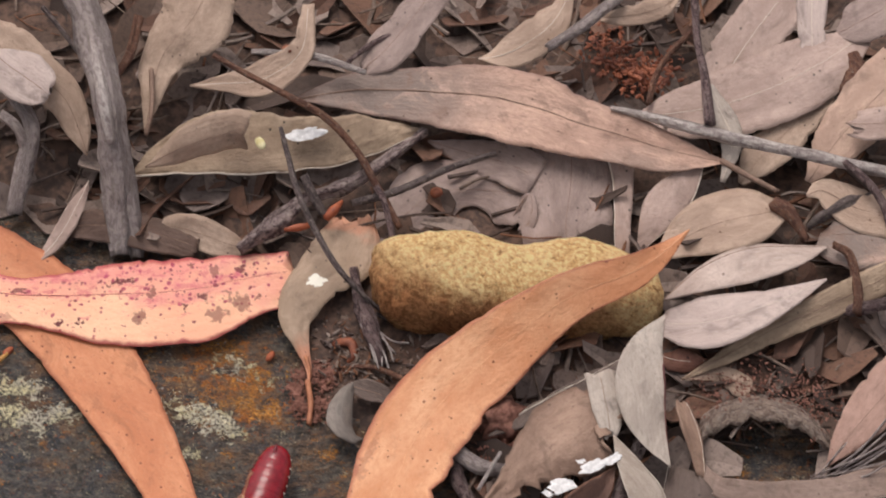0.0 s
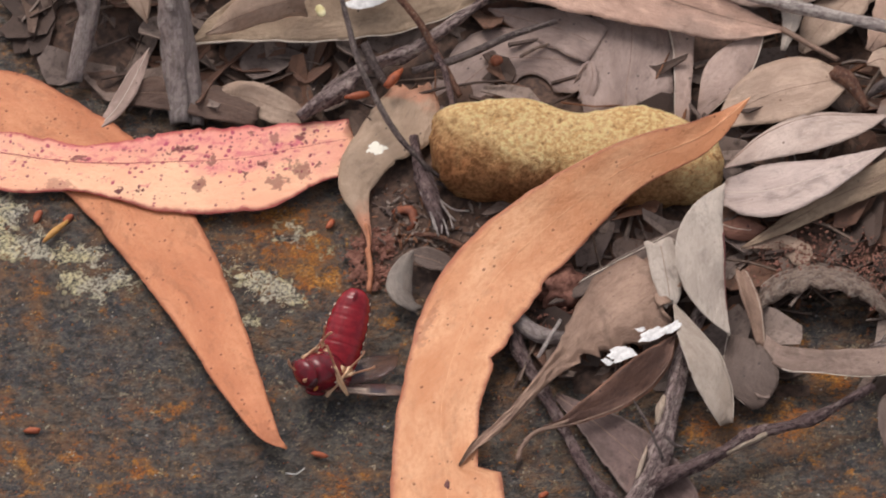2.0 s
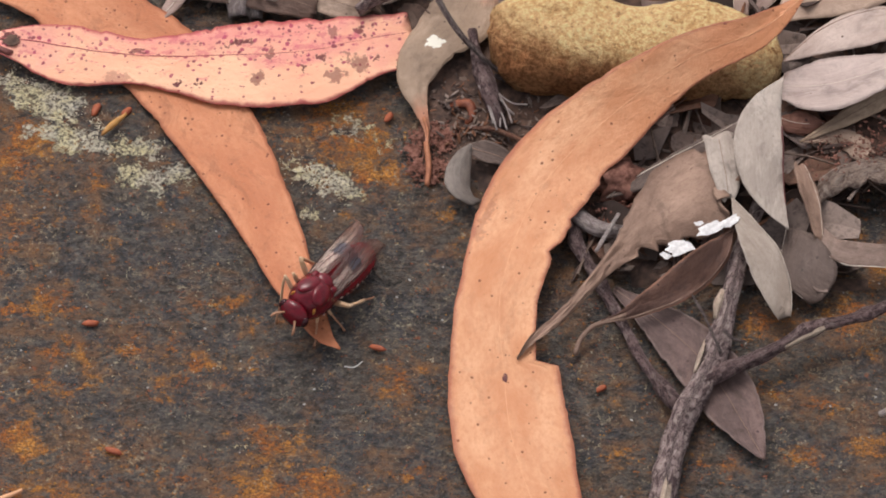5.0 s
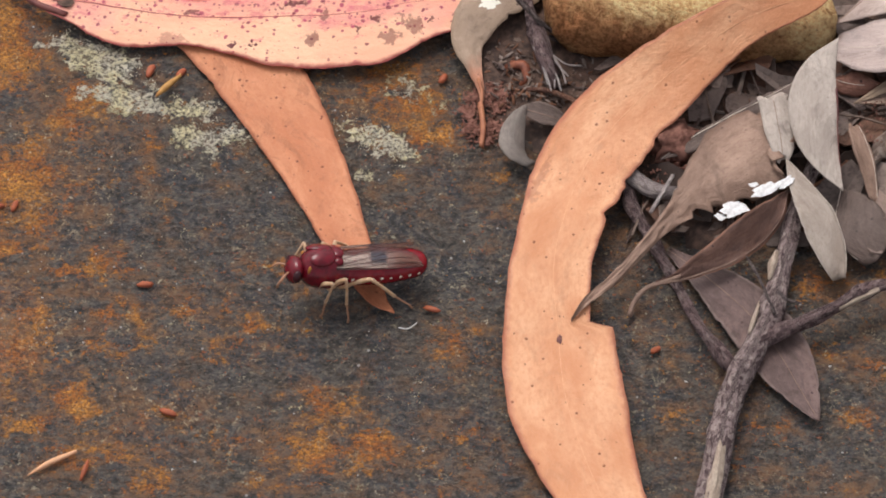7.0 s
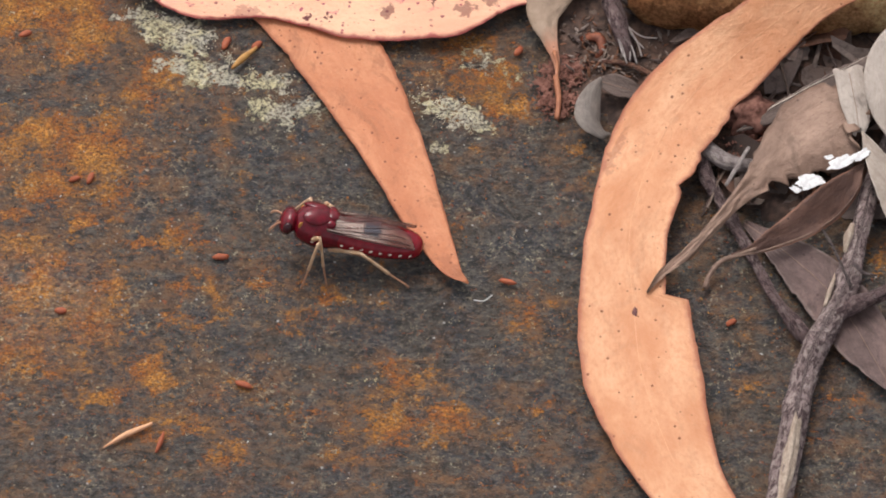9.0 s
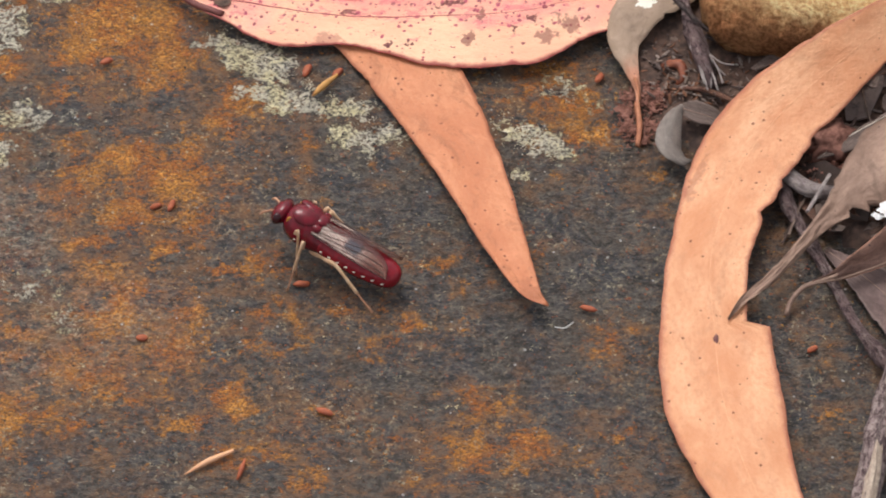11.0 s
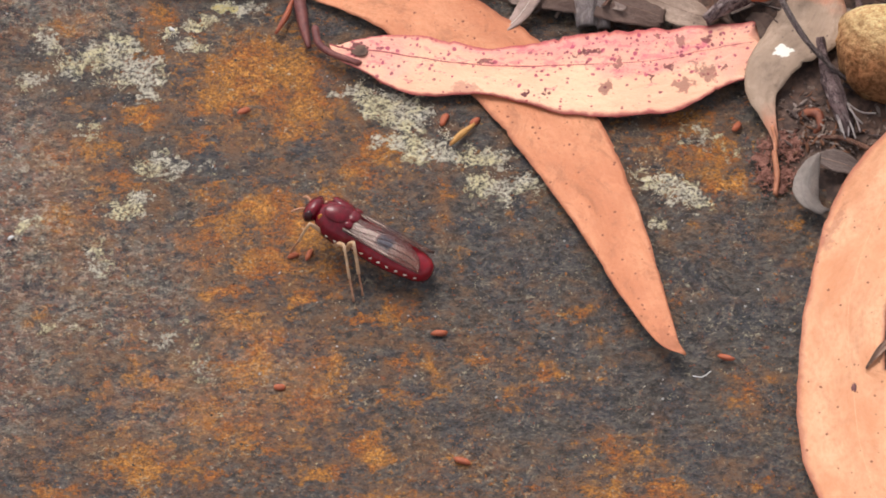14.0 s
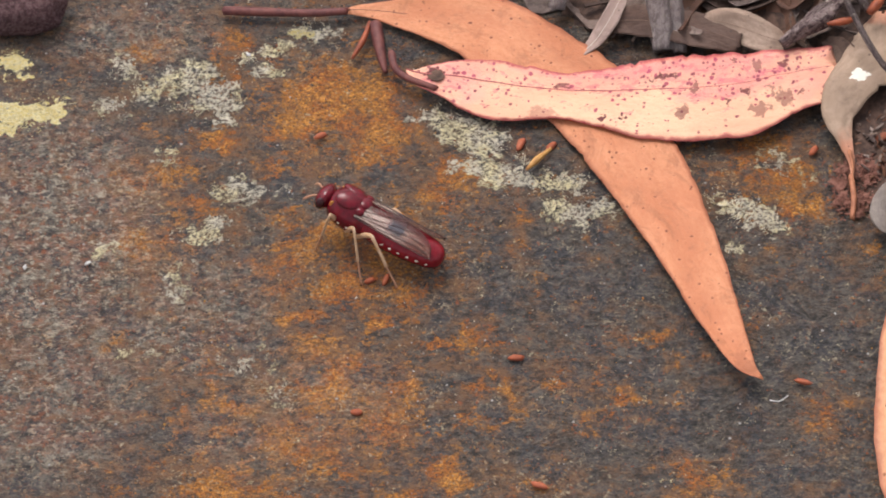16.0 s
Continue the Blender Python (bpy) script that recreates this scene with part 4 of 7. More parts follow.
leaf([(15.7, 65.3, 6.5, 3.9, -7), (13.2, 56.3, 6.2, 6.3, -2), (7.1, 48.8, 6.0, 4.6, -0), (4.6, 43.3, 4.2, 3.2, -5), (5.6, 38.1, 3.0, 1.4, 0), (6.9, 33.4, 2.0, 0.6, -0), (6.8, 28.1, 1.5, 0.1, 0)],
     M_TAN_WHITE, "twisted tan gum leaf with a white mould spot and torn end", M_RIB_RUST, rib_radius=0.45, rib_span=(0.84, 1.0), stalk=[(6.7, 30.2, 2.0), (7.2, 25.6, 1.4), (6.9, 21.9, 0.8)],
     stalk_radius=0.55, torn=(2.6, 0), cup=-0.12, ripple=0.6, edge=0.07, seed=7.7, cols=15)

# ---- leaf litter: named leaves, from the lowest up ----
G, GD, TN, BF, SV, RS, BR = M_GREY, M_GREY_DARK, M_TAN, M_BUFF, M_SILVER, M_ROSE, M_BROWN

# behind the stone
leaf([(15.3, 60.0, 4.0, 0.1, 0), (22.5, 64.1, 4.5, 4.6, 6), (30.9, 70.1, 6.0, 7.2, 8), (43.7, 69.2, 7.0, 6.5, 9), (52.4, 65.6, 6.5, 5.8, 5)], GD, "flat grey-brown gum leaf, chewed at the edge",
     M_RIB_BROWN, bites=[(0.5, 0.72, -1, 0.55)], seed=11, ripple=0.6)
leaf([(29.0, 80.6, 8.0, 0.1, 0), (35.2, 78.2, 8.0, 2.4, 24), (43.3, 74.5, 9.0, 4.3, 13), (48.9, 71.2, 9.0, 3.9, 15)], GD, "dark grey gum leaf tucked under other leaves", M_RIB_BROWN, seed=12, ripple=0.4)
leaf([(55.3, 78.6, 10.0, 7.2, -0), (54.9, 69.9, 8.5, 8.0, 0), (53.8, 61.6, 7.0, 8.2, -0), (54.3, 56.4, 5.0, 8.2, -0)], GD, "broad flat grey leaf behind the ochre stone", M_RIB_BROWN, rib_radius=0.1, seed=13, ripple=0.4, torn=(0, 0.8))
leaf([(64.1, 78.4, 11.0, 3.0, -0), (64.5, 69.8, 9.5, 1.9, -0), (64.1, 60.5, 8.0, 1.5, -0), (64.0, 55.6, 6.0, 1.3, -0)], G, "narrow grey leaf strip with pale edges", M_RIB_PALE, rib=-0.9, rib_radius=0.18, seed=14, ripple=0.3)
leaf([(78.9, 71.9, 12.0, 0.2, 0), (75.6, 68.1, 11.5, 2.7, -8), (71.8, 63.7, 10.5, 3.9, -4), (69.0, 59.4, 9.0, 2.3, -4), (66.7, 55.8, 6.0, 0.2, 0)], G, "pale blue-grey gum leaf with a light midrib", M_RIB_PALE, rib=0.92, rib_radius=0.16, seed=15, ripple=0.3, edge=0.02)
leaf([(44.2, 64.1, 6.0, 0.1, 0), (47.0, 68.0, 8.5, 0.7, 0), (47.7, 64.2, 8.0, 1.1, -0), (46.1, 60.2, 6.0, 1.4, -0)], GD, "small torn grey leaf scrap", M_RIB_BROWN, rib_radius=0.1, seed=16, torn=(0.5, 0.5))
# the long rose-brown leaf and its neighbours
leaf([(3.6, 87.0, 12.0, 0.1, 0), (15.0, 88.6, 12.0, 3.7, 16), (28.9, 86.9, 13.5, 5.9, 15), (43.4, 83.7, 14.5, 7.7, 11), (59.0, 77.6, 14.5, 5.6, 16), (72.0, 73.2, 14.0, 4.0, 15), (84.3, 71.1, 13.0, 0.1, 0)],
     RS, "long rose-brown gum leaf with a grey weathered end", M_RIB_BROWN, rib_radius=0.22, stalk=[(82.3, 71.5, 13.5), (87.3, 68.2, 13.0), (92.1, 65.3, 12.5)], stalk_radius=0.6, cup=0.05, ripple=0.7, edge=0.05, seed=17, rib=0.1, cols=15)
leaf([(-25.4, 73.1, 7.5, 0.1, 0), (-19.7, 76.1, 8.5, 3.0, 19), (-8.8, 79.0, 9.3, 5.9, 17), (4.6, 78.2, 10.0, 5.0, 24), (17.5, 79.7, 10.5, 3.7, 24), (28.1, 81.7, 10.0, 0.1, 0)],
     M_OLIVE, "boat-shaped folded tan leaf with crumbs in it", M_RIB_PALE, rib=-0.96, rib_radius=0.24, cup=0.10, ripple=0.7, seed=18, cols=15)
leaf([(-22.7, 72.3, 11.0, 0.1, 0), (-16.0, 74.1, 14.5, 3.1, 55), (-7.0, 76.1, 16.5, 4.0, 61), (-3.9, 75.1, 16.5, 3.7, 71)], M_TAN, "rolled tan gum leaf piece", M_RIB_BROWN, rib_radius=0.1, cup=-0.35, ripple=0.4, seed=19, torn=(0, 0.8))
# left margin
leaf([(-55.1, 102.7, 20.0, 0.1, 0), (-49.8, 95.6, 18.0, 5.0, 24), (-43.5, 89.7, 17.0, 5.1, 23), (-37.8, 85.3, 15.5, 3.6, 25), (-34.9, 80.5, 12.0, 2.5, 24), (-33.4, 76.7, 9.0, 0.1, 0)], TN, "curled brown leaf with a pale papery patch", M_RIB_BROWN, seed=20, ripple=0.7, cup=-0.12,)
leaf([(-51.7, 93.0, 20.0, 0.1, 0), (-47.3, 89.3, 19.0, 4.5, 13), (-43.1, 86.0, 18.5, 4.7, 12), (-39.5, 83.2, 17.5, 2.4, 12)], SV, "pale papery leaf fragment", M_RIB_BROWN, rib_radius=0.1, seed=21, torn=(0, 1.5), ripple=0.4)
leaf([(-40.3, 61.8, 2.0, 0.1, 0), (-36.2, 64.2, 3.5, 2.1, 14), (-29.7, 64.1, 4.0, 3.2, 18), (-19.4, 61.8, 4.0, 3.4, 17), (-12.5, 59.2, 3.5, 2.1, 14)], BR, "dark brown crumpled leaf beside the grey stick", M_RIB_BROWN, seed=22, ripple=0.9, torn=(1, 1))
leaf([(-22.8, 64.8, 3.0, 0.1, 0), (-16.1, 63.3, 4.5, 2.9, 31), (-7.3, 59.8, 4.0, 2.6, 23), (-3.2, 59.5, 3.0, 0.1, 0)], TN, "crumpled tan leaf beneath the boat-shaped leaf", M_RIB_BROWN, seed=23, ripple=1.0)
leaf([(-44.3, 56.8, 1.0, 0.1, 0), (-39.2, 61.0, 3.0, 1.6, 0), (-35.1, 67.5, 6.0, 1.4, 0), (-33.0, 71.5, 8.0, 0.1, 0)], G, "narrow grey gum leaf on edge", M_RIB_PALE, seed=24)
leaf([(-22.9, 81.4, 10.0, 0.1, 0), (-20.1, 95.2, 13.5, 3.9, 7), (-14.1, 102.4, 17.0, 7.0, 8), (-11.0, 108.9, 19.0, 5.4, 11)], TN, "broad tan gum leaf curling to a point", M_RIB_BROWN, stalk=[(-21.7, 92.8, 14.0), (-21.6, 85.1, 12.0), (-22.6, 80.7, 10.0)], seed=25, ripple=0.9, cup=-0.15)
leaf([(-14.6, 89.6, 13.0, 0.1, 0), (-8.4, 89.0, 14.5, 1.6, 18), (-1.4, 89.2, 15.5, 3.5, 25), (5.6, 93.5, 18.0, 2.4, 25), (7.2, 102.4, 21.0, 1.1, 0)], BF, "curved buff leaf with a red gall", M_RIB_PALE, seed=26, ripple=0.6, cup=0.2)
leaf([(15.5, 91.5, 13.0, 0.1, 0), (20.7, 95.6, 15.0, 4.1, 0), (26.0, 101.7, 17.0, 3.7, 0), (30.3, 108.3, 18.0, 3.9, 0)], GD, "torn grey gum leaf end", M_RIB_BROWN, seed=27, torn=(2.5, 0), ripple=0.5)
# upper right
leaf([(38.4, 94.2, 15.0, 0.1, 0), (44.1, 95.0, 16.0, 3.1, 19), (51.7, 99.8, 18.0, 3.4, 17), (56.4, 107.9, 20.0, 0.1, 0)], BF, "yellowish tan gum leaf tip", M_RIB_PALE, seed=28, ripple=0.4)
leaf([(59.6, 103.9, 15.0, 0.1, 0), (65.3, 103.6, 16.0, 1.8, 35), (72.1, 104.7, 17.0, 2.0, 30), (76.4, 108.3, 17.0, 0.1, 0)], BF, "orange-buff dry gum leaf", M_RIB_BROWN, seed=29)
leaf([(81.6, 88.3, 11.0, 0.1, 0), (85.2, 94.4, 12.5, 5.3, 5), (90.9, 102.5, 15.0, 5.6, 0), (98.7, 113.1, 17.0, 5.7, 0)], G, "wide dull grey gum leaf", M_RIB_PALE, seed=30, ripple=0.5)
leaf([(66.6, 84.1, 10.0, 0.5, 0), (72.6, 84.3, 11.0, 4.1, 10), (80.9, 84.7, 12.5, 6.8, 6), (90.3, 87.2, 14.0, 7.9, 4), (100.9, 92.7, 15.0, 7.0, 4), (109.6, 98.9, 16.0, 2.3, 0)], G, "long grey gum leaf under a pale twig", M_RIB_PALE, rib_radius=0.06, seed=31, ripple=0.5, edge=0.03)
leaf([(86.0, 69.7, 9.0, 0.7, 0), (89.4, 74.1, 10.5, 3.7, 6), (94.8, 79.4, 12.0, 4.0, 6), (101.8, 87.5, 13.5, 2.7, 4)], TN, "tan gum leaf partly hidden", M_RIB_BROWN, rib_radius=0.06, seed=32, ripple=0.5)
leaf([(100.5, 107.6, 17.0, 3.1, -0), (100.2, 101.6, 16.0, 2.6, -0), (99.9, 96.1, 15.0, 2.2, -0), (97.9, 93.3, 13.0, 0.1, 0)], SV, "pale narrow leaf on edge", M_RIB_PALE, seed=33)
leaf([(98.1, 67.8, 12.0, 0.9, 0), (102.6, 74.1, 14.0, 4.1, 8), (109.1, 81.7, 16.0, 5.8, 8), (117.3, 90.3, 17.5, 6.2, 5)], M_PEACH, "dry rose-brown gum leaf", M_RIB_BROWN, rib_radius=0.06, seed=34, ripple=0.5)
leaf([(104.9, 76.6, 18.0, 2.6, 0), (109.5, 76.0, 18.5, 3.4, 8), (118.3, 76.8, 19.0, 3.6, 0)], G, "grey leaf with a chewed scalloped end", M_RIB_BROWN, rib_radius=0.1, torn=(2.5, 0), seed=35, ripple=0.4)
leaf([(104.4, 99.8, 15.0, 0.1, 0), (108.5, 100.8, 17.0, 4.5, 0), (114.9, 104.7, 18.0, 4.4, 0)], GD, "dark grey gum leaf edge", M_RIB_BROWN, seed=36)
leaf([(80.4, 87.2, 16.0, 1.0, 0), (82.2, 81.3, 16.0, 2.3, -8), (83.9, 77.1, 15.0, 2.4, -8), (84.0, 72.6, 14.0, 1.6, -4), (82.4, 67.9, 12.0, 0.5, 0)], M_PALE, "small white-grey leaf under the twig", M_RIB_PALE, rib_radius=0.05, seed=37)
leaf([(97.4, 63.6, 13.0, 0.1, 0), (100.5, 64.5, 13.5, 2.5, 12), (107.5, 60.3, 13.0, 4.4, 13), (116.7, 59.6, 13.0, 6.4, 9)], BF, "pinkish buff leaf beside a bark chip", M_RIB_BROWN, seed=38)
leaf([(99.8, 57.5, 10.0, 0.1, 0), (101.7, 56.4, 11.0, 5.3, 11), (107.8, 55.6, 12.0, 7.4, 8), (117.5, 55.8, 12.0, 8.3, 7)], RS, "dull pink dry gum leaf", M_RIB_BROWN, seed=39)
# right of the stone
leaf([(70.0, 52.5, 8.5, 0.5, 0), (75.2, 56.5, 10.0, 4.2, 10), (81.6, 59.1, 11.0, 6.4, 8), (88.8, 60.3, 12.0, 5.3, 7), (93.6, 61.3, 12.0, 1.7, 0)], BF, "broad buff gum leaf with a pointed base", M_RIB_BROWN, rib_radius=0.05, seed=40, ripple=0.4, edge=0.03)
leaf([(70.9, 43.6, 8.5, 0.2, 0), (79.1, 47.5, 10.0, 3.2, -6), (87.3, 50.0, 11.0, 4.3, -4), (94.5, 51.3, 11.5, 2.9, -6), (100.6, 53.5, 11.0, 0.2, 0)], M_PALE_ROSE, "pale grey gum leaf with a dark fleck", M_RIB_BROWN, rib=0.9, rib_radius=0.12, seed=41, ripple=0.3, edge=0.03)
leaf([(69.8, 37.8, 9.0, 3.2, -6), (77.2, 37.1, 10.0, 6.3, -6), (84.7, 38.5, 11.0, 5.5, -8), (92.1, 41.0, 12.0, 3.0, -8), (100.1, 45.2, 12.5, 0.2, 0)], SV, "silver-grey gum leaf with a frayed edge", M_RIB_PALE, rib_radius=0.05, seed=42, ripple=0.3, torn=(1.4, 0), edge=0.04)
leaf([(121.2, 51.2, 13.0, 0.1, 0), (113.3, 47.3, 12.0, 2.6, -22), (101.4, 41.4, 10.5, 2.8, -32), (90.8, 36.8, 9.0, 2.5, -23), (82.0, 32.0, 7.5, 1.5, -19), (73.5, 27.5, 6.0, 0.1, 0)], M_OLIVE, "olive-brown gum leaf folded along its rib", M_RIB_BROWN, seed=43, ripple=0.5)
leaf([(69.7, 33.2, 6.0, 0.1, 0), (72.1, 31.3, 7.0, 2.1, 28), (75.9, 30.8, 7.0, 1.8, 35), (78.6, 31.8, 6.0, 0.1, 0)], M_RUSSET, "small russet leaf fragment with a pale vein", M_RIB_PALE, seed=44, torn=(0.5, 0.8))
leaf([(74.1, 27.5, 6.0, 0.1, 0), (80.2, 29.1, 5.5, 1.6, 18), (84.9, 26.5, 5.5, 2.3, 12), (87.5, 25.6, 5.0, 0.1, 0)], TN, "crumbly pale leaf scrap", M_RIB_BROWN, rib_radius=0.1, seed=45, torn=(0, 1.5), edge=0.2)
# below the curved leaf
leaf([(38.9, 16.6, 4.0, 0.2, 0), (45.5, 19.1, 6.0, 1.7, 18), (52.6, 21.7, 7.5, 2.6, 18), (59.2, 25.1, 8.5, 2.7, 22), (63.2, 29.9, 9.5, 0.3, 0)], M_UMBER, "thin shaded leaf under the curved orange leaf", M_RIB_PALE, rib=0.9, rib_radius=0.16, seed=46, ripple=0.4)
leaf([(70.5, 36.1, 14.0, 0.1, 0), (67.0, 29.5, 13.5, 3.1, -8), (65.6, 22.7, 12.5, 4.4, -6), (66.2, 16.3, 11.0, 3.9, -6), (68.1, 11.2, 9.5, 2.3, -4), (70.6, 6.9, 8.0, 0.1, 0)], M_PALE, "silver-grey gum leaf standing on edge", M_STALK_DARK, rib=0.98, rib_radius=0.2, rib_span=(0.35, 1.0), seed=47, ripple=0.35, edge=0.02, cols=15)
leaf([(58.5, 25.7, 11.5, 2.8, 6), (59.3, 20.1, 11.0, 2.6, 4), (60.0, 15.3, 10.0, 2.2, 0), (60.1, 11.9, 9.0, 0.9, 0)], M_PALE, "pale torn silver leaf piece", M_RIB_BROWN, rib_radius=0.06, seed=48, torn=(1.2, 1.6), ripple=0.3, edge=0.05)
leaf([(60.7, 12.4, 10.0, 0.1, 0), (63.3, 6.7, 9.0, 2.3, -10), (66.4, 0.8, 7.0, 3.5, -10), (68.4, -4.5, 4.5, 2.7, -10), (69.8, -8.4, 2.2, 1.1, 0)], M_BUFF_GREY, "long grey gum leaf hanging with a torn tip", M_RIB_PALE, rib_radius=0.06, rib=0.92, seed=49, ripple=0.35, edge=0.03, torn=(0, 0.7))
leaf([(22.5, -17.4, 3.0, 0.1, 0), (25.7, -13.4, 3.6, 0.8, 10), (30.2, -9.2, 4.4, 1.0, 20), (34.7, -4.1, 5.2, 1.1, 25), (38.8, 1.0, 5.8, 1.5, 20), (42.0, 4.1, 6.3, 2.6, 10), (45.4, 7.3, 7.2, 4.8, 14), (49.4, 10.4, 8.0, 6.8, 15), (54.0, 14.0, 9.0, 8.2, 11), (59.6, 16.5, 9.8, 6.8, 6), (62.5, 14.9, 10.0, 3.2, 9)],
     M_SCORCHED, "chewed tan gum leaf with white mould patches and a twisted stalk", M_RIB_BROWN, rib_span=(0, 0.5), seed=50, ripple=1.3, cup=-0.06, edge=0.10, bites=[(0.545, 0.60, -1, 0.55), (0.615, 0.65, -1, 0.35), (0.69, 0.74, -1, 0.22), (0.80, 0.84, -1, 0.18)], torn=(0, 2.2), cols=19)
leaf([(37.4, -10.0, 3.6, 0.3, 0), (40.8, -9.1, 4.2, 0.7, 10), (45.1, -7.0, 5.0, 1.9, 24), (49.6, -4.4, 5.6, 2.9, 27), (54.2, -0.8, 6.2, 3.2, 27), (58.0, 2.9, 6.8, 2.4, 24), (60.9, 7.1, 7.5, 0.1, 0)], M_RUSSET_DARK, "dark brown curled gum leaf with a long hooked stalk", M_RIB_BROWN, rib_radius=0.2, seed=51, ripple=0.9, rib=-0.75, cup=0.2,
     stalk=[(32.8, -15.0, 1.0), (33.5, -12.8, 1.6), (35.3, -10.7, 2.6), (37.8, -9.9, 3.6), (41.6, -8.9, 4.3)], stalk_radius=0.5)
leaf([(39.9, -1.1, 1.0, 0.5, 0), (46.2, -7.2, 1.8, 3.0, 6), (53.0, -14.3, 1.6, 5.3, 2), (58.0, -21.9, 1.4, 5.6, 0), (61.2, -28.6, 1.2, 4.3, 0), (63.7, -34.0, 1.1, 2.0, 0), (65.2, -37.2, 1.0, 0.2, 0)], M_DUSKY, "dark purple-brown gum leaf beneath the forked branch", M_RIB_BROWN, seed=52, ripple=0.5)
# lower right
leaf([(76.3, 9.8, 4.6, 0.6, 0), (79.6, 4.1, 5.6, 2.1, 14), (86.5, 3.1, 5.6, 2.3, 12), (94.5, 2.7, 5.6, 2.6, 12), (102.6, 3.8, 5.8, 2.9, 8), (111.6, 6.6, 6.0, 3.6, 4), (119.0, 9.1, 6.0, 3.4, 0)], M_STRAP, "long strap-like brown-grey leaf", M_RIB_PALE, rib=-0.93, rib_radius=0.14, seed=53, edge=0.03)
leaf([(72.9, 20.9, 8.5, 1.2, 0), (74.0, 16.0, 8.0, 2.0, -10), (75.2, 11.5, 6.5, 1.8, -10), (76.3, 6.4, 5.0, 0.8, 0)], M_SCORCHED, "upright curled brown leaf piece", M_RIB_PALE, rib_radius=0.05, rib=0.9, seed=54, torn=(1.2, 0.6), cup=0.3, edge=0.08)
leaf([(70.7, 10.2, 4.0, 0.1, 0), (72.9, 4.7, 4.0, 3.7, -6), (74.5, -0.7, 3.0, 4.5, -6), (75.2, -4.5, 1.6, 1.2, 0)], M_UMBER, "rounded grey leaf curling at the rim", M_RIB_PALE, rib_radius=0.08, seed=55, cup=0.18, rib=-0.95)
leaf([(98.8, 9.8, 4.0, 0.1, 0), (101.5, 13.3, 5.5, 2.2, 10), (106.2, 18.6, 7.5, 4.2, 14), (111.7, 24.7, 8.5, 4.9, 8), (118.2, 31.2, 9.0, 4.5, 4)], M_ROSE_PLAIN, "rose-brown gum leaf lying over stringy bark", M_RIB_BROWN, rib_radius=0.06, seed=56, ripple=0.5)
leaf([(75.9, 15.2, 4.5, 0.7, 0), (79.2, 19.0, 6.0, 2.2, -6), (85.6, 21.0, 7.0, 3.1, -8), (91.8, 20.2, 7.0, 3.2, -8), (97.0, 16.6, 6.0, 2.3, -6), (99.6, 13.2, 4.5, 0.6, 0)], M_CRUMBLE, "curved slab of crumbling grey bark", None, name="bark_chip", category="bark", thick=1.0, cup=-0.25, edge=0.24, ripple=1.2, seed=71, torn=(1, 1), cols=17, step=0.6)
leaf([(107.5, 46.1, 8.0, 0.1, 0), (109.9, 41.4, 6.5, 3.6, 25), (113.6, 39.5, 6.5, 6.0, 14), (118.8, 39.6, 8.0, 6.3, 0)], RS, "dusky pink gum leaf end", M_RIB_BROWN, seed=57)
leaf([(97.8, -14.1, 2.0, 0.2, 0), (98.0, -8.8, 3.0, 1.8, 0), (99.5, -4.4, 3.6, 2.4, 0), (103.4, -1.6, 4.0, 1.6, 0), (107.5, 0.2, 4.0, 0.1, 0)], M_UMBER, "small pinkish leaf at the litter's edge", M_RIB_BROWN, rib_radius=0.08, seed=58)

# ---- twigs, sticks and bark ----
STICK = thing("stick", "weathered grey stick with a split side", "stick")
twig("stem", [(-36.7, 111.9, 22.0, 3.00), (-33.2, 97.8, 21.0, 3.00), (-29.4, 80.8, 19.0, 2.90), (-27.9, 70.9, 10.0, 2.80), (-27.3, 63.4, 2.8, 2.40), (-27.1, 59.9, 0.9, 2.00)], M_BARK_GREY, "", rough=0.3, sides=14, parent=STICK)
twig("bare_wood", [(-32.4, 92.1, 23.0, 0.70), (-31.1, 84.7, 22.4, 1.20), (-29.8, 77.9, 20.9, 1.30), (-28.8, 72.9, 17.4, 0.70)], M_BARK_PALE, "pale split wood under the peeled bark", rough=0.3, sides=9, seed=3.0, parent=STICK)
STICK = thing("stick", "thinner grey stick beside the split stick", "stick")
twig("stem", [(-32.2, 102.7, 20.0, 1.20), (-30.3, 94.6, 20.0, 1.40), (-27.9, 79.8, 17.0, 1.60), (-25.6, 68.5, 8.0, 1.70), (-24.4, 62.4, 2.4, 1.40), (-24.1, 59.6, 1.0, 1.20)], M_BARK_GREY, "", rough=0.3, sides=10, seed=4.0, parent=STICK)
twig("knot", [(-28.3, 81.1, 18.6, 0.50), (-27.9, 79.4, 18.4, 1.10), (-27.5, 78.1, 17.4, 0.50)], M_BARK_DARK, "dark knot", rough=0.3, sides=8, seed=6.0, parent=STICK)
twig("twig", [(-46.6, 68.5, 3.0, 1.60), (-45.0, 75.1, 8.0, 1.70), (-43.7, 81.2, 12.0, 1.60), (-47.2, 87.5, 14.0, 1.30), (-50.9, 94.7, 15.0, 1.20)], M_BARK_GREY, "bent grey weathered twig", seed=5.0, rough=0.3)
twig("twig", [(-44.0, 76.4, 8.0, 1.00), (-46.0, 79.7, 13.0, 1.10), (-49.1, 82.2, 14.0, 1.00)], M_BARK_GREY, "short grey side twig", seed=6.0)
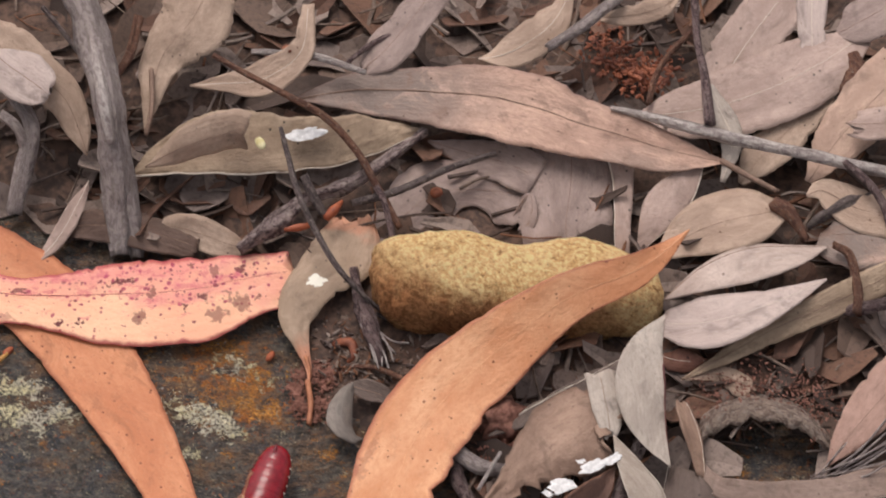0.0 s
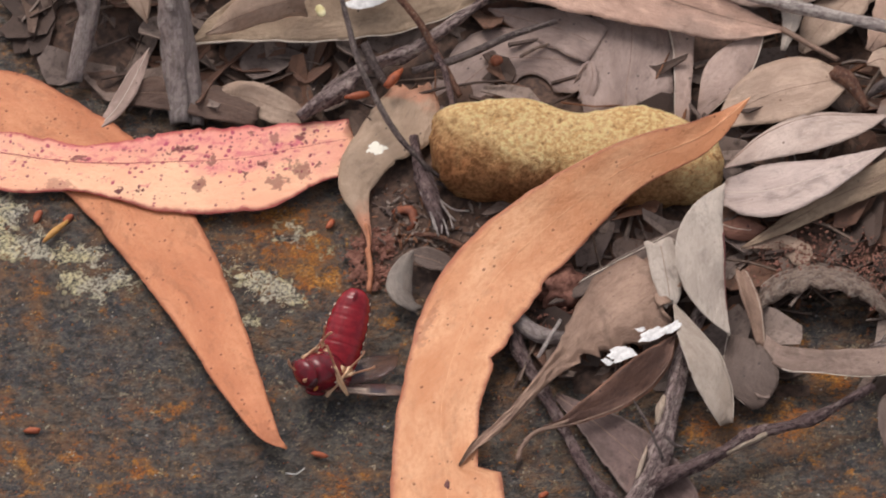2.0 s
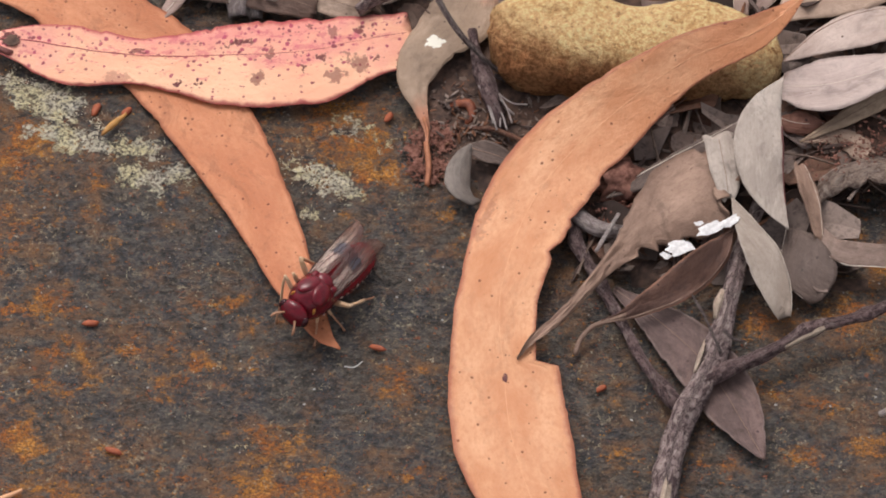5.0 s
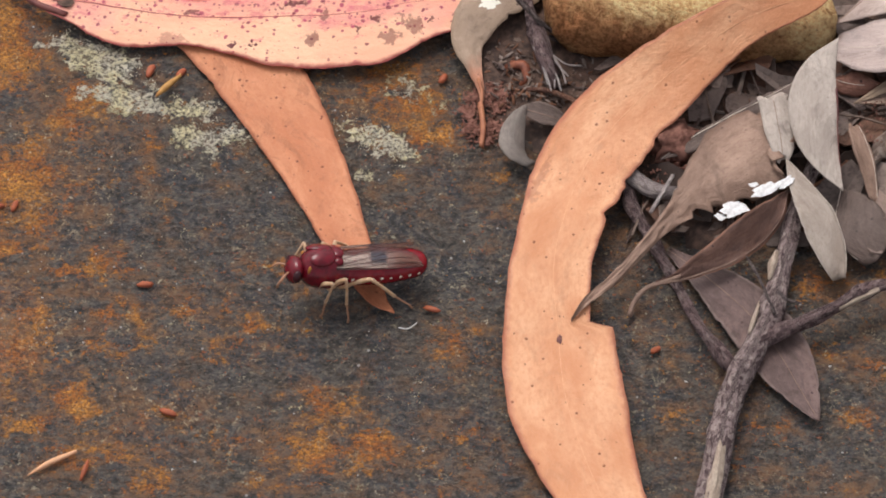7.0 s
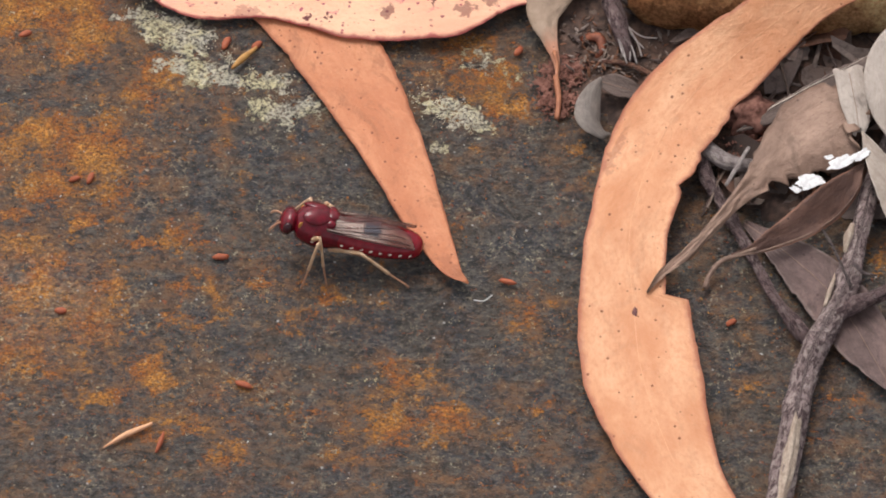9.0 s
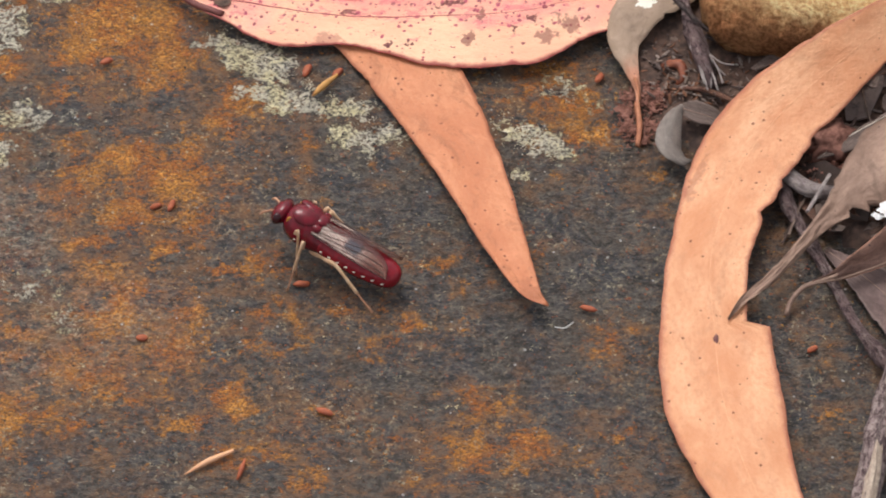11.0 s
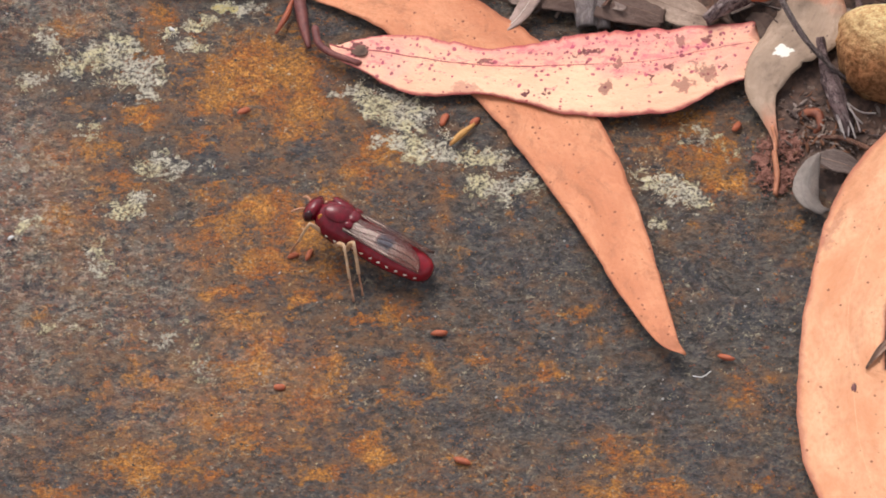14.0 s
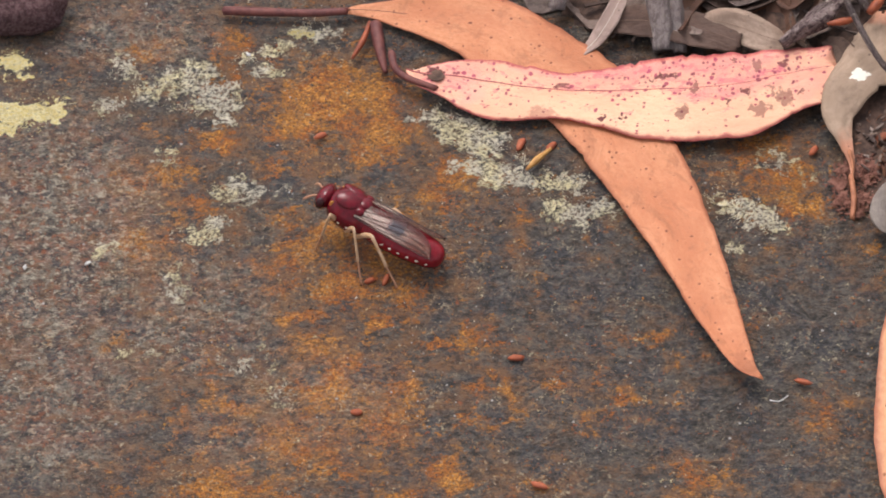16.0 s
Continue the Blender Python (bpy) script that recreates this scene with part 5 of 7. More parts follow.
twig("twig", [(-10.2, 90.4, 21.0, 0.50), (-4.2, 86.8, 20.0, 0.60), (3.0, 82.7, 19.0, 0.60), (10.2, 79.0, 17.0, 0.75), (15.8, 73.5, 14.0, 0.70), (19.4, 68.0, 11.0, 0.70), (23.4, 60.0, 9.0, 0.60)], M_BARK_RED, "slender reddish-brown twig arching over the litter", rough=0.12, seed=7.0)
twig("twig", [(2.0, 76.6, 17.0, 0.40), (3.2, 71.5, 16.0, 0.52), (5.5, 62.6, 14.0, 0.60), (11.0, 50.6, 12.0, 0.56), (16.1, 46.0, 8.0, 0.50), (20.2, 44.0, 5.0, 0.42), (25.3, 42.7, 3.0, 0.35)], M_BARK_DARK, "thin dark twig bending down to the stone", rough=0.12, seed=8.0)
twig("twig", [(-5.3, 57.5, 6.0, 1.23), (-0.1, 61.6, 7.0, 1.48), (7.1, 67.1, 8.0, 1.15), (15.4, 70.4, 9.0, 1.15), (23.7, 76.8, 10.0, 0.98), (28.4, 81.4, 10.0, 0.82)], M_BARK_STEM, "thick rough grey twig", rough=0.6, sides=12, seed=9.0, knots=[(9, 2, 0.3), (21, 2, 0.25)])
twig("twig", [(15.3, 64.7, 10.0, 0.70), (23.5, 66.8, 11.0, 0.75), (32.9, 71.2, 12.0, 0.65), (41.2, 74.5, 12.0, 0.50)], M_BARK_DARK, "straight thin dark dry twig", rough=0.1, seed=10.0)
twig("twig", [(6.3, 69.4, 12.0, 0.80), (8.1, 65.7, 10.0, 0.90), (10.0, 63.4, 8.0, 0.80)], M_BARK_DARK, "short dark end of a twig", seed=11.0)
twig("twig", [(19.4, 66.7, 12.0, 0.60), (20.9, 63.6, 11.0, 0.60), (22.2, 57.4, 9.0, 0.60)], M_BARK_BROWN, "short brown end of a twig", seed=12.0)
twig("twig", [(62.3, 81.1, 17.0, 0.40), (70.0, 78.8, 17.0, 0.90), (81.2, 74.9, 17.0, 1.15), (95.4, 70.9, 17.0, 1.10), (105.5, 67.8, 17.0, 1.15), (119.7, 64.3, 17.0, 1.00)], M_BARK_PALE, "pale grey twig lying across the leaves", rough=0.2, seed=13.0)
twig("twig", [(78.4, 105.2, 20.0, 0.80), (78.6, 94.8, 19.5, 0.70), (79.6, 87.2, 19.0, 0.85), (80.2, 76.7, 18.0, 1.10)], M_BARK_BROWN, "purple-brown dry leaf stalk", rough=0.1, seed=14.0)
twig("twig", [(104.5, 67.8, 17.5, 0.80), (108.4, 63.7, 17.0, 0.80), (111.3, 59.4, 15.0, 0.80), (112.7, 53.3, 12.0, 0.70)], M_BARK_BROWN, "curved brown side twig", rough=0.1, seed=15.0)
twig("twig", [(51.3, 94.7, 18.0, 0.90), (57.2, 99.4, 18.0, 1.20), (64.7, 106.0, 19.0, 1.20)], M_BARK_GREY, "grey twig at the back of the litter", seed=16.0)
twig("twig", [(78.4, 102.0, 14.0, 0.50), (74.0, 97.0, 13.5, 0.60), (71.2, 92.0, 13.0, 0.60), (69.5, 86.2, 12.0, 0.50)], M_BARK_RED, "thin dry red-brown twig", seed=17.0)
twig("twig", [(-41.7, 104.3, 18.0, 0.50), (-37.4, 98.4, 17.0, 0.45), (-33.7, 92.5, 16.0, 0.40)], M_BARK_DARK, "very thin dark bent twig", seed=18.0)
twig("twig", [(-28.0, 90.7, 15.0, 0.80), (-25.5, 95.2, 16.0, 0.90), (-24.0, 101.6, 18.0, 0.90)], M_BARK_RED, "short red-brown twig stub", seed=19.0)
twig("twig", [(17.5, 89.6, 17.0, 0.50), (9.3, 93.0, 17.0, 0.70), (1.0, 94.3, 17.0, 0.70), (-3.2, 94.6, 17.0, 0.50)], M_BARK_PALE, "thin pale dry stalk", seed=20.0)
twig("twig", [(13.4, 92.6, 15.0, 0.40), (19.7, 98.2, 15.5, 0.50), (28.1, 101.8, 16.0, 0.50)], M_BARK_BROWN, "thin brown dry stalk", seed=21.0)
twig("twig", [(114.0, 40.7, 12.0, 1.20), (109.5, 40.5, 11.0, 1.30), (105.4, 40.0, 10.0, 1.20), (103.7, 40.5, 9.0, 0.80)], M_BARK_BROWN, "short brown broken twig", rough=0.35, seed=22.0)
twig("twig", [(105.3, 38.7, 11.0, 0.90), (105.7, 43.0, 12.0, 0.90), (104.6, 50.0, 13.0, 0.80), (101.9, 52.6, 13.0, 0.70)], M_BARK_RED, "red-brown leaf stalk among grey leaves", seed=23.0)
BRANCH = thing("branch", "forked grey-brown dead branch with patches of bare wood", "branch")
twig("stem", [(40.2, -82.0, 2.3, 2.32), (43.4, -66.0, 2.3, 2.32), (46.2, -51.2, 2.2, 2.24), (48.3, -39.9, 2.2, 2.16), (51.0, -30.1, 2.4, 2.08), (54.4, -22.7, 2.6, 2.16), (57.1, -16.6, 2.8, 2.00), (58.9, -9.5, 3.0, 1.60), (60.7, -2.4, 3.2, 1.68), (62.1, 4.2, 3.5, 1.52), (64.7, 12.1, 3.7, 1.28), (67.5, 19.5, 3.8, 1.04)], M_BARK_STEM, "", rough=0.28, sides=20, seed=24.0, knots=[(42, 2, 0.14), (55, 3, 0.22), (70, 2, 0.15)], parent=BRANCH)
twig("side_arm", [(55.7, -22.0, 3.0, 1.33), (60.2, -19.8, 3.6, 1.40), (65.2, -17.3, 4.0, 1.17), (70.2, -14.7, 4.5, 1.05), (75.2, -11.8, 4.8, 1.17), (80.2, -10.5, 5.1, 0.94), (85.3, -8.9, 5.4, 0.86), (89.3, -6.4, 5.7, 0.78), (95.4, -2.8, 6.1, 0.70)], M_BARK_BROWN, "", rough=0.5, sides=14, seed=25.0, parent=BRANCH, knots=[(4, 1.5, 0.25), (20, 1.5, 0.3), (31, 1.2, 0.25)])
twig("upper_arm", [(50.1, -26.3, 2.4, 1.31), (47.3, -22.2, 2.3, 1.07), (44.5, -16.9, 1.9, 0.86), (41.9, -10.6, 1.5, 0.86), (39.3, -4.4, 1.3, 0.94), (36.7, 1.0, 1.4, 1.02), (34.5, 5.7, 1.7, 1.11), (33.2, 8.9, 2.2, 1.23), (32.9, 12.3, 2.7, 0.74)], M_BARK_BROWN, "", rough=0.5, sides=14, seed=26.0, parent=BRANCH, knots=[(29, 1.6, 0.3)])
twig("twiglet", [(58.0, -17.1, 4.8, 0.35), (56.8, -13.8, 5.2, 0.30), (55.3, -9.7, 5.4, 0.28), (53.4, -5.2, 5.0, 0.20)], M_BARK_DARK, "thin dark twiglet", rough=0.1, sides=7, seed=27.0, parent=BRANCH)
twig("twiglet", [(58.8, -13.1, 5.4, 0.30), (60.4, -14.9, 5.6, 0.28), (62.7, -15.2, 5.2, 0.18)], M_BARK_DARK, "thin dark twiglet", rough=0.1, sides=7, seed=28.0, parent=BRANCH)
for rows, wide in ((((48.1, -42.6, 3.65), (47.5, -46.6, 4.05), (46.4, -53.1, 4.05), (44.7, -61.6, 4.05), (43.2, -68.6, 3.65)), (0.5, 1.05, 1.15, 0.95, 0.4)),
                   (((58.9, -3.4, 3.85), (58.3, -6.2, 4.1), (57.5, -9.2, 3.75)), (0.4, 0.8, 0.35)),
                   (((69.4, -16.0, 4.75), (73.0, -14.2, 5.15), (76.3, -12.5, 5.3)), (0.3, 0.55, 0.4)),
                   (((55.6, -13.6, 3.2), (54.6, -17.0, 3.6), (53.6, -20.4, 3.5)), (0.25, 0.45, 0.3))):
    twig("bare_wood", [(*p, r) for p, r in zip(rows, wide)], M_BARE, "pale bare wood where bark has peeled", rough=0.6, sides=14, seed=rows[0][0], parent=BRANCH)
twig("bark_lip", [(47.1, -41.0, 3.5, 0.30), (48.2, -41.6, 4.15, 0.50), (49.4, -41.8, 3.7, 0.45), (49.8, -43.3, 3.0, 0.25)], M_BARK_DARK, "dark lip of torn bark", rough=0.4, sides=8, seed=6.0, parent=BRANCH)
twig("twig", [(32.2, 14.5, 4.0, 1.50), (36.7, 10.5, 3.5, 1.50), (41.7, 9.7, 3.0, 1.30)], M_BARK_GREY, "short weathered grey stick", seed=27.0)
twig("twig", [(36.7, 3.8, 6.0, 0.35), (38.6, 7.5, 6.0, 0.40), (40.7, 11.6, 6.0, 0.35)], M_BARK_PALE, "pale splinter of wood", seed=28.0, rough=0.1)
FRAYED = thing("frayed_twig", "dark frayed twig end with pale fibres beside the stone", "twig")
twig("stem", [(15.1, 52.2, 6.0, 0.90), (16.0, 47.4, 5.6, 1.10), (16.9, 43.2, 5.2, 1.40), (18.1, 39.2, 4.6, 1.60), (19.5, 35.7, 3.8, 1.30), (20.5, 33.4, 3.0, 0.70)], M_BARK_BROWN, "", rough=0.6, sides=12, seed=29.0, parent=FRAYED)
for k, rows in enumerate([[(17.8, 39.7, 5.6, 0.16), (19.5, 37.2, 4.8, 0.16), (20.5, 34.0, 4.0, 0.16)],
                          [(18.8, 39.7, 5.6, 0.16), (20.8, 36.8, 4.8, 0.16), (22.5, 35.1, 4.0, 0.16)],
                          [(16.2, 40.4, 5.6, 0.16), (17.7, 37.2, 4.8, 0.16), (18.8, 33.3, 4.0, 0.16)],
                          [(19.3, 39.1, 5.6, 0.16), (22.1, 37.2, 4.8, 0.16), (24.9, 37.4, 4.0, 0.16)],
                          [(17.4, 38.5, 5.6, 0.16), (20.1, 35.3, 4.8, 0.16), (21.2, 31.8, 4.0, 0.16)],
                          [(18.2, 37.8, 5.6, 0.16), (19.9, 35.9, 4.8, 0.16), (20.0, 32.3, 4.0, 0.16)],
                          [(19.8, 38.5, 5.6, 0.16), (21.3, 35.9, 4.8, 0.16), (22.1, 33.3, 4.0, 0.16)],
                          [(17.0, 39.1, 5.6, 0.16), (18.4, 35.5, 4.8, 0.16), (19.4, 31.8, 4.0, 0.16)]]):
    twig("fibre", rows, M_BARK_PALE, "", 6, 0.2, seed=k, parent=FRAYED)
twig("twig", [(14.5, 33.6, 2.0, 0.40), (19.0, 32.5, 3.0, 0.50), (23.5, 29.9, 3.5, 0.55), (27.1, 27.5, 3.0, 0.50)], M_BARK_RED, "thin dry red-brown stalk", seed=30.0, rough=0.1)
twig("twig", [(19.2, 43.9, 4.0, 0.45), (25.3, 41.3, 4.0, 0.50), (31.4, 42.2, 3.5, 0.50), (38.6, 43.8, 3.0, 0.40)], M_BARK_DARK, "dark stalk in the shade under the stone", seed=31.0, rough=0.1)
twig("twig", [(85.7, -27.6, 1.0, 0.50), (88.7, -26.2, 1.2, 0.60), (94.7, -24.4, 1.5, 0.60)], M_BARK_PALE, "thin pale twig on the rock", seed=32.0)
twig("bark_chip", [(113.9, 65.4, 13.0, 0.90), (105.5, 62.2, 12.5, 1.20), (100.3, 59.8, 12.0, 1.00), (97.7, 58.2, 11.0, 0.60)], M_BARK_DARK, "dark rotting chip of bark", rough=0.6, sides=11, seed=34.0, category="bark")
twig("bark_chip", [(107.2, 94.4, 15.0, 1.50), (108.2, 90.3, 15.0, 2.00), (105.8, 87.1, 14.0, 1.80)], M_BARK_RED, "dark reddish knot of bark", rough=0.6, seed=35.0, category="bark")
twig("seed_capsule", [(91.6, 61.9, 13.0, 1.40), (93.9, 60.3, 13.0, 1.60), (95.6, 57.9, 12.0, 1.10), (97.0, 55.4, 11.0, 0.70)], M_BARK_RED, "russet cone-shaped gum seed capsule", rough=0.2, seed=36.0, category="seed capsule")


# ---- loose scraps that fill the gaps ----
FRONT = [(-62.0, 160.0, 0), (-56.4, 72.4, 0.0), (-49.5, 67.7, 0.0), (-37.0, 59.8, 0.0), (-19.4, 62.3, 0.0), (1.1, 58.9, 0.0), (2.8, 41.2, 0.0), (6.8, 24.8, 0.0), (14.8, 19.7, 0.0), (31.3, 13.6, 0.0), (35.6, 1.3, 0.0), (46.6, -1.1, 0.0), (61.6, 1.3, 0.0), (71.5, -3.5, 0.0), (78.4, -1.1, 0.0), (130.0, -4.0, 0)]


def front(x):
    """The heap's edge on the rock, seen from above."""
    return float(np.interp(x, [p[0] for p in FRONT], [p[1] for p in FRONT]))


def litter_height(x, y):
    """Height of the heap: it rises away from the bare rock."""
    return 10.0 * min(1.0, max(0.0, (y - front(x)) / 50.0))


def in_litter(x, y, margin=0.0):
    if (Vector((x, y, 0)) - Vector((88.8, 11.8, 0.0))).length < 10.0:
        return False
    return y > front(x) + margin and x > -60


def build_scraps():
    rng = random.Random(5)
    verts, faces = [], []
    for k in range(1300):
        x, y = rng.uniform(-100, 125), rng.uniform(-5, 150)
        if not in_litter(x, y, 16.0 if 2 < x < 34 and rng.random() < 0.98 else 4.0) or (8 < x < 36 and 16 < y < 52):
            continue
        h = litter_height(x, y)
        ln, wd = rng.uniform(5, 22), rng.uniform(1.5, 6.0)
        a, tilt, pitch = rng.uniform(0, math.pi), rng.uniform(-0.6, 0.6), rng.uniform(-0.35, 0.35)
        z = h * rng.uniform(0.0, 0.6) + 0.6
        m = Matrix.Translation((x, y, z)) @ Matrix.Rotation(a, 4, "Z") @ Matrix.Rotation(pitch, 4, "Y") @ Matrix.Rotation(tilt, 4, "X")
        base = len(verts)
        n, bend = 5, rng.uniform(-0.25, 0.25)
        t0, t1 = rng.choice((0.1, 0.55)), rng.choice((0.1, 0.7))
        for i in range(n):
            s = i / (n - 1)
            w = wd * (math.sin(math.pi * (0.12 + 0.76 * s)) * 0.8 + 0.2 * (t0 * (1 - s) + t1 * s)) * rng.uniform(0.85, 1.1)
            px, side = (s - 0.5) * ln, bend * ln * (s - 0.5) ** 2 * 4
            up = 0.5 * math.sin(s * 5 + k) + abs(bend) * 3 * (s - 0.5) ** 2 * 4
            for q in (-1, 0, 1):
                verts.append(m @ Vector((px + rng.uniform(-0.4, 0.4), side + q * w, up + (0.25 * w if q else 0))))
            for q in (1, 0, -1):
                verts.append(m @ Vector((px, side + q * w * 0.97, up - 0.3 + (0.25 * w if q else 0))))
        for i in range(n - 1):
            for j in range(6):
                p, q = base + i * 6 + j, base + i * 6 + (j + 1) % 6
                faces.append((p, q, q + 6, p + 6))
        faces.append(tuple(base + j for j in (5, 4, 3, 2, 1, 0)))
        faces.append(tuple(base + (n - 1) * 6 + j for j in range(6)))
    me = bpy.data.meshes.new("leaf_scraps")
    me.from_pydata([v * MM for v in verts], [], faces)
    me.materials.append(M_LITTER)
    ob = new("leaf_scraps", me)
    tagged(ob, "broken brown and grey leaf scraps heaped on the rock", "leaf litter", kind="stuff")

    verts, faces = [], []
    for k in range(1100):
        x, y = rng.uniform(-100, 125), rng.uniform(-5, 150)
        if not in_litter(x, y, 7.0):
            continue
        if (Vector((x, y, 0)) - Vector((0.0, 54.9, 0.0))).length < 17 or (6 < x < 36 and 16 < y < 52):
            continue
        ln, r = rng.uniform(5, 26), rng.uniform(0.12, 0.55)
        a, pitch = rng.gauss(0.5, 0.8), rng.uniform(-0.2, 0.2)
        m = Matrix.Translation((x, y, litter_height(x, y) * rng.uniform(0.1, 0.7) + 0.8)) @ Matrix.Rotation(a, 4, "Z") @ Matrix.Rotation(pitch, 4, "Y")
        base, bend = len(verts), rng.uniform(-0.15, 0.15)
        for i in range(5):
            s = i / 4 - 0.5
            for j in range(5):
                b = 2 * math.pi * j / 5
                rr = r * (1 - 0.4 * (s + 0.5)) * rng.uniform(0.85, 1.15)
                verts.append(m @ Vector((s * ln, bend * ln * s * s * 4 + rr * math.cos(b), rr * math.sin(b))))
        for i in range(4):
            for j in range(5):
                p, q = base + i * 5 + j, base + i * 5 + (j + 1) % 5
                faces.append((p, q, q + 5, p + 5))
        faces.append(tuple(base + j for j in (4, 3, 2, 1, 0)))
        faces.append(tuple(base + 20 + j for j in range(5)))
    me = bpy.data.meshes.new("fine_twigs")
    me.from_pydata([v * MM for v in verts], [], faces)
    me.materials.append(M_NEEDLE)
    ob = new("fine_twigs", me)
    tagged(ob, "thin broken twigs and stalks scattered through the litter", "leaf litter", kind="stuff")


def build_humus():
    """The dark floor of the heap."""
    bm = bmesh.new()
    grid = {}
    step = 2.5
    for i in range(-44, 56):
        for j in range(-6, 66):
            x, y = i * step, j * step
            if in_litter(x, y):
                grid[i, j] = bm.verts.new((x + 0.8 * rnd(i * 1.7, j * 0.9), y + 0.8 * rnd(i * 0.7, j * 1.9, 4), max(0.1, 0.45 * litter_height(x, y) + 1.1 * rnd(x * 0.12, y * 0.12) + 0.5 * rnd(x * 0.5, y * 0.5) + 0.2)))
    for (i, j), v in grid.items():
        q = [grid.get((i, j)), grid.get((i + 1, j)), grid.get((i + 1, j + 1)), grid.get((i, j + 1))]
        if all(q):
            bm.faces.new(q)
    bmesh.ops.delete(bm, geom=[v for v in bm.verts if not v.link_faces], context="VERTS")
    for e in list(bm.edges):
        if e.is_boundary:
            for v in e.verts:
                v.co.z = min(v.co.z, -0.9)
    bmesh.ops.recalc_face_normals(bm, faces=bm.faces)
    ob = part("humus", bm, M_SOIL)
    tagged(ob, "dark crumbly humus under the dead leaves", "soil", kind="stuff")


build_humus()
build_scraps()


# ---- small things on the rock ----
def bead(name, at, size, turn, material, label, category, seed=0.0, rough=0.2, group="", tilt=0.0):
    ob = part(name, pebble_mesh(size, seed, rough, 3 if max(size) > 1.6 else 2), material)
    ob.location = Vector((at[0], at[1], at[2] + size[2] * 0.7)) * MM
    ob.rotation_euler = (0, radians(tilt), radians(turn))
    return tagged(ob, label, category, group)


SCALE_SPOTS = [(-89.1, 41.1, 0.0), (-52.8, 39.0, 0.0), (-80.2, -19.4, 0.0), (-52.5, -7.9, 0.0), (-76.1, 9.2, 0.0), (-79.0, 8.9, 0.0), (-1.9, -13.2, 0.0), (0.0, 37.2, 0.0), (-47.3, 38.5, 0.0),
               (-47.8, -34.9, 0.0), (37.2, -21.8, 0.0)]
for i, p in enumerate(SCALE_SPOTS):
    bead("bud_scale", p, (1.35 + 0.25 * math.sin(i * 2.3), 0.62 + 0.1 * math.sin(i), 0.5), 25 + 47 * math.sin(i * 1.9), M_SCALE, "tiny orange-brown bud scale lying on the rock", "bud scale", i * 1.7, 0.25, "scattered bud scales")
WHITE_SPOTS = [((-42.9, -45.0, 0.0), 0.26), ((-46.8, -46.6, -0.0), 0.25), ((42.4, -28.3, 0.0), 0.28), ((-129.8, 13.1, 0.0), 0.56), ((-141.0, 12.3, 0.0), 0.56), ((-70.5, -10.5, 0.0), 0.22), ((-81.3, 5.4, 0.0), 0.25),
               ((3.7, 1.6, 0.0), 0.27), ((28.0, -7.8, 0.0), 0.25), ((-94.3, 28.7, 0.0), 0.25), ((-103.2, 59.9, 0.0), 0.56), ((58.6, 16.1, 0.0), 0.19), ((102.1, 26.7, 0.0), 0.56), ((67.6, -25.1, 0.0), 0.31)]
for i, (p, r) in enumerate(WHITE_SPOTS):
    bead("quartz_grain", p, (r, r * 0.6, r * 0.4), 70 * i, M_QUARTZ, "small white quartz grain on the rock", "grain", i * 2.1, 0.6, "scattered quartz grains")


def splinter(points, material, label):
    ob = part("splinter", tube_mesh(points, 6, 0.15), material)
    return tagged(ob, label, "splinter", "loose splinters")


splinter([(-51.5, 32.9, 1.0, 0.25), (-49.8, 34.7, 1.3, 0.60), (-47.3, 37.5, 1.0, 0.30)], M_SPLINTER, "yellow-orange wood splinter on the lichen")
splinter([(-71.6, -48.1, 0.6, 0.15), (-67.7, -45.6, 0.9, 0.50), (-63.4, -43.3, 0.8, 0.30)], M_RIB_ORANGE, "long pale orange splinter on the rock")
splinter([(-62.5, -49.1, 0.6, 0.25), (-61.8, -47.2, 0.9, 0.50), (-61.3, -45.1, 0.7, 0.20)], M_SCALE, "short red splinter on the rock")
splinter([(-84.0, 58.4, 0.9, 0.30), (-82.2, 62.2, 1.2, 0.60), (-81.1, 66.6, 1.0, 0.35)], M_SCALE, "orange needle beside the leaf stalk")
splinter([(-80.1, 65.7, 1.2, 1.20), (-79.1, 60.5, 1.2, 1.00), (-77.9, 55.2, 0.9, 0.50)], M_STALK_DARK, "dark dry stalk on the rock")
splinter([(-7.8, -17.2, 0.5, 0.10), (-6.1, -17.5, 0.6, 0.13), (-4.6, -16.2, 0.5, 0.10)], M_QUARTZ, "curled white thread on the rock")
splinter([(2.7, 59.4, 9.0, 0.30), (5.0, 59.8, 9.0, 0.70), (7.0, 59.9, 9.5, 0.50)], M_SCALE, "orange splinter under a dark twig")
splinter([(10.3, 61.2, 10.0, 0.70), (11.7, 62.7, 10.5, 0.90), (13.2, 64.4, 11.0, 0.20)], M_SCALE, "orange tooth of a torn leaf")

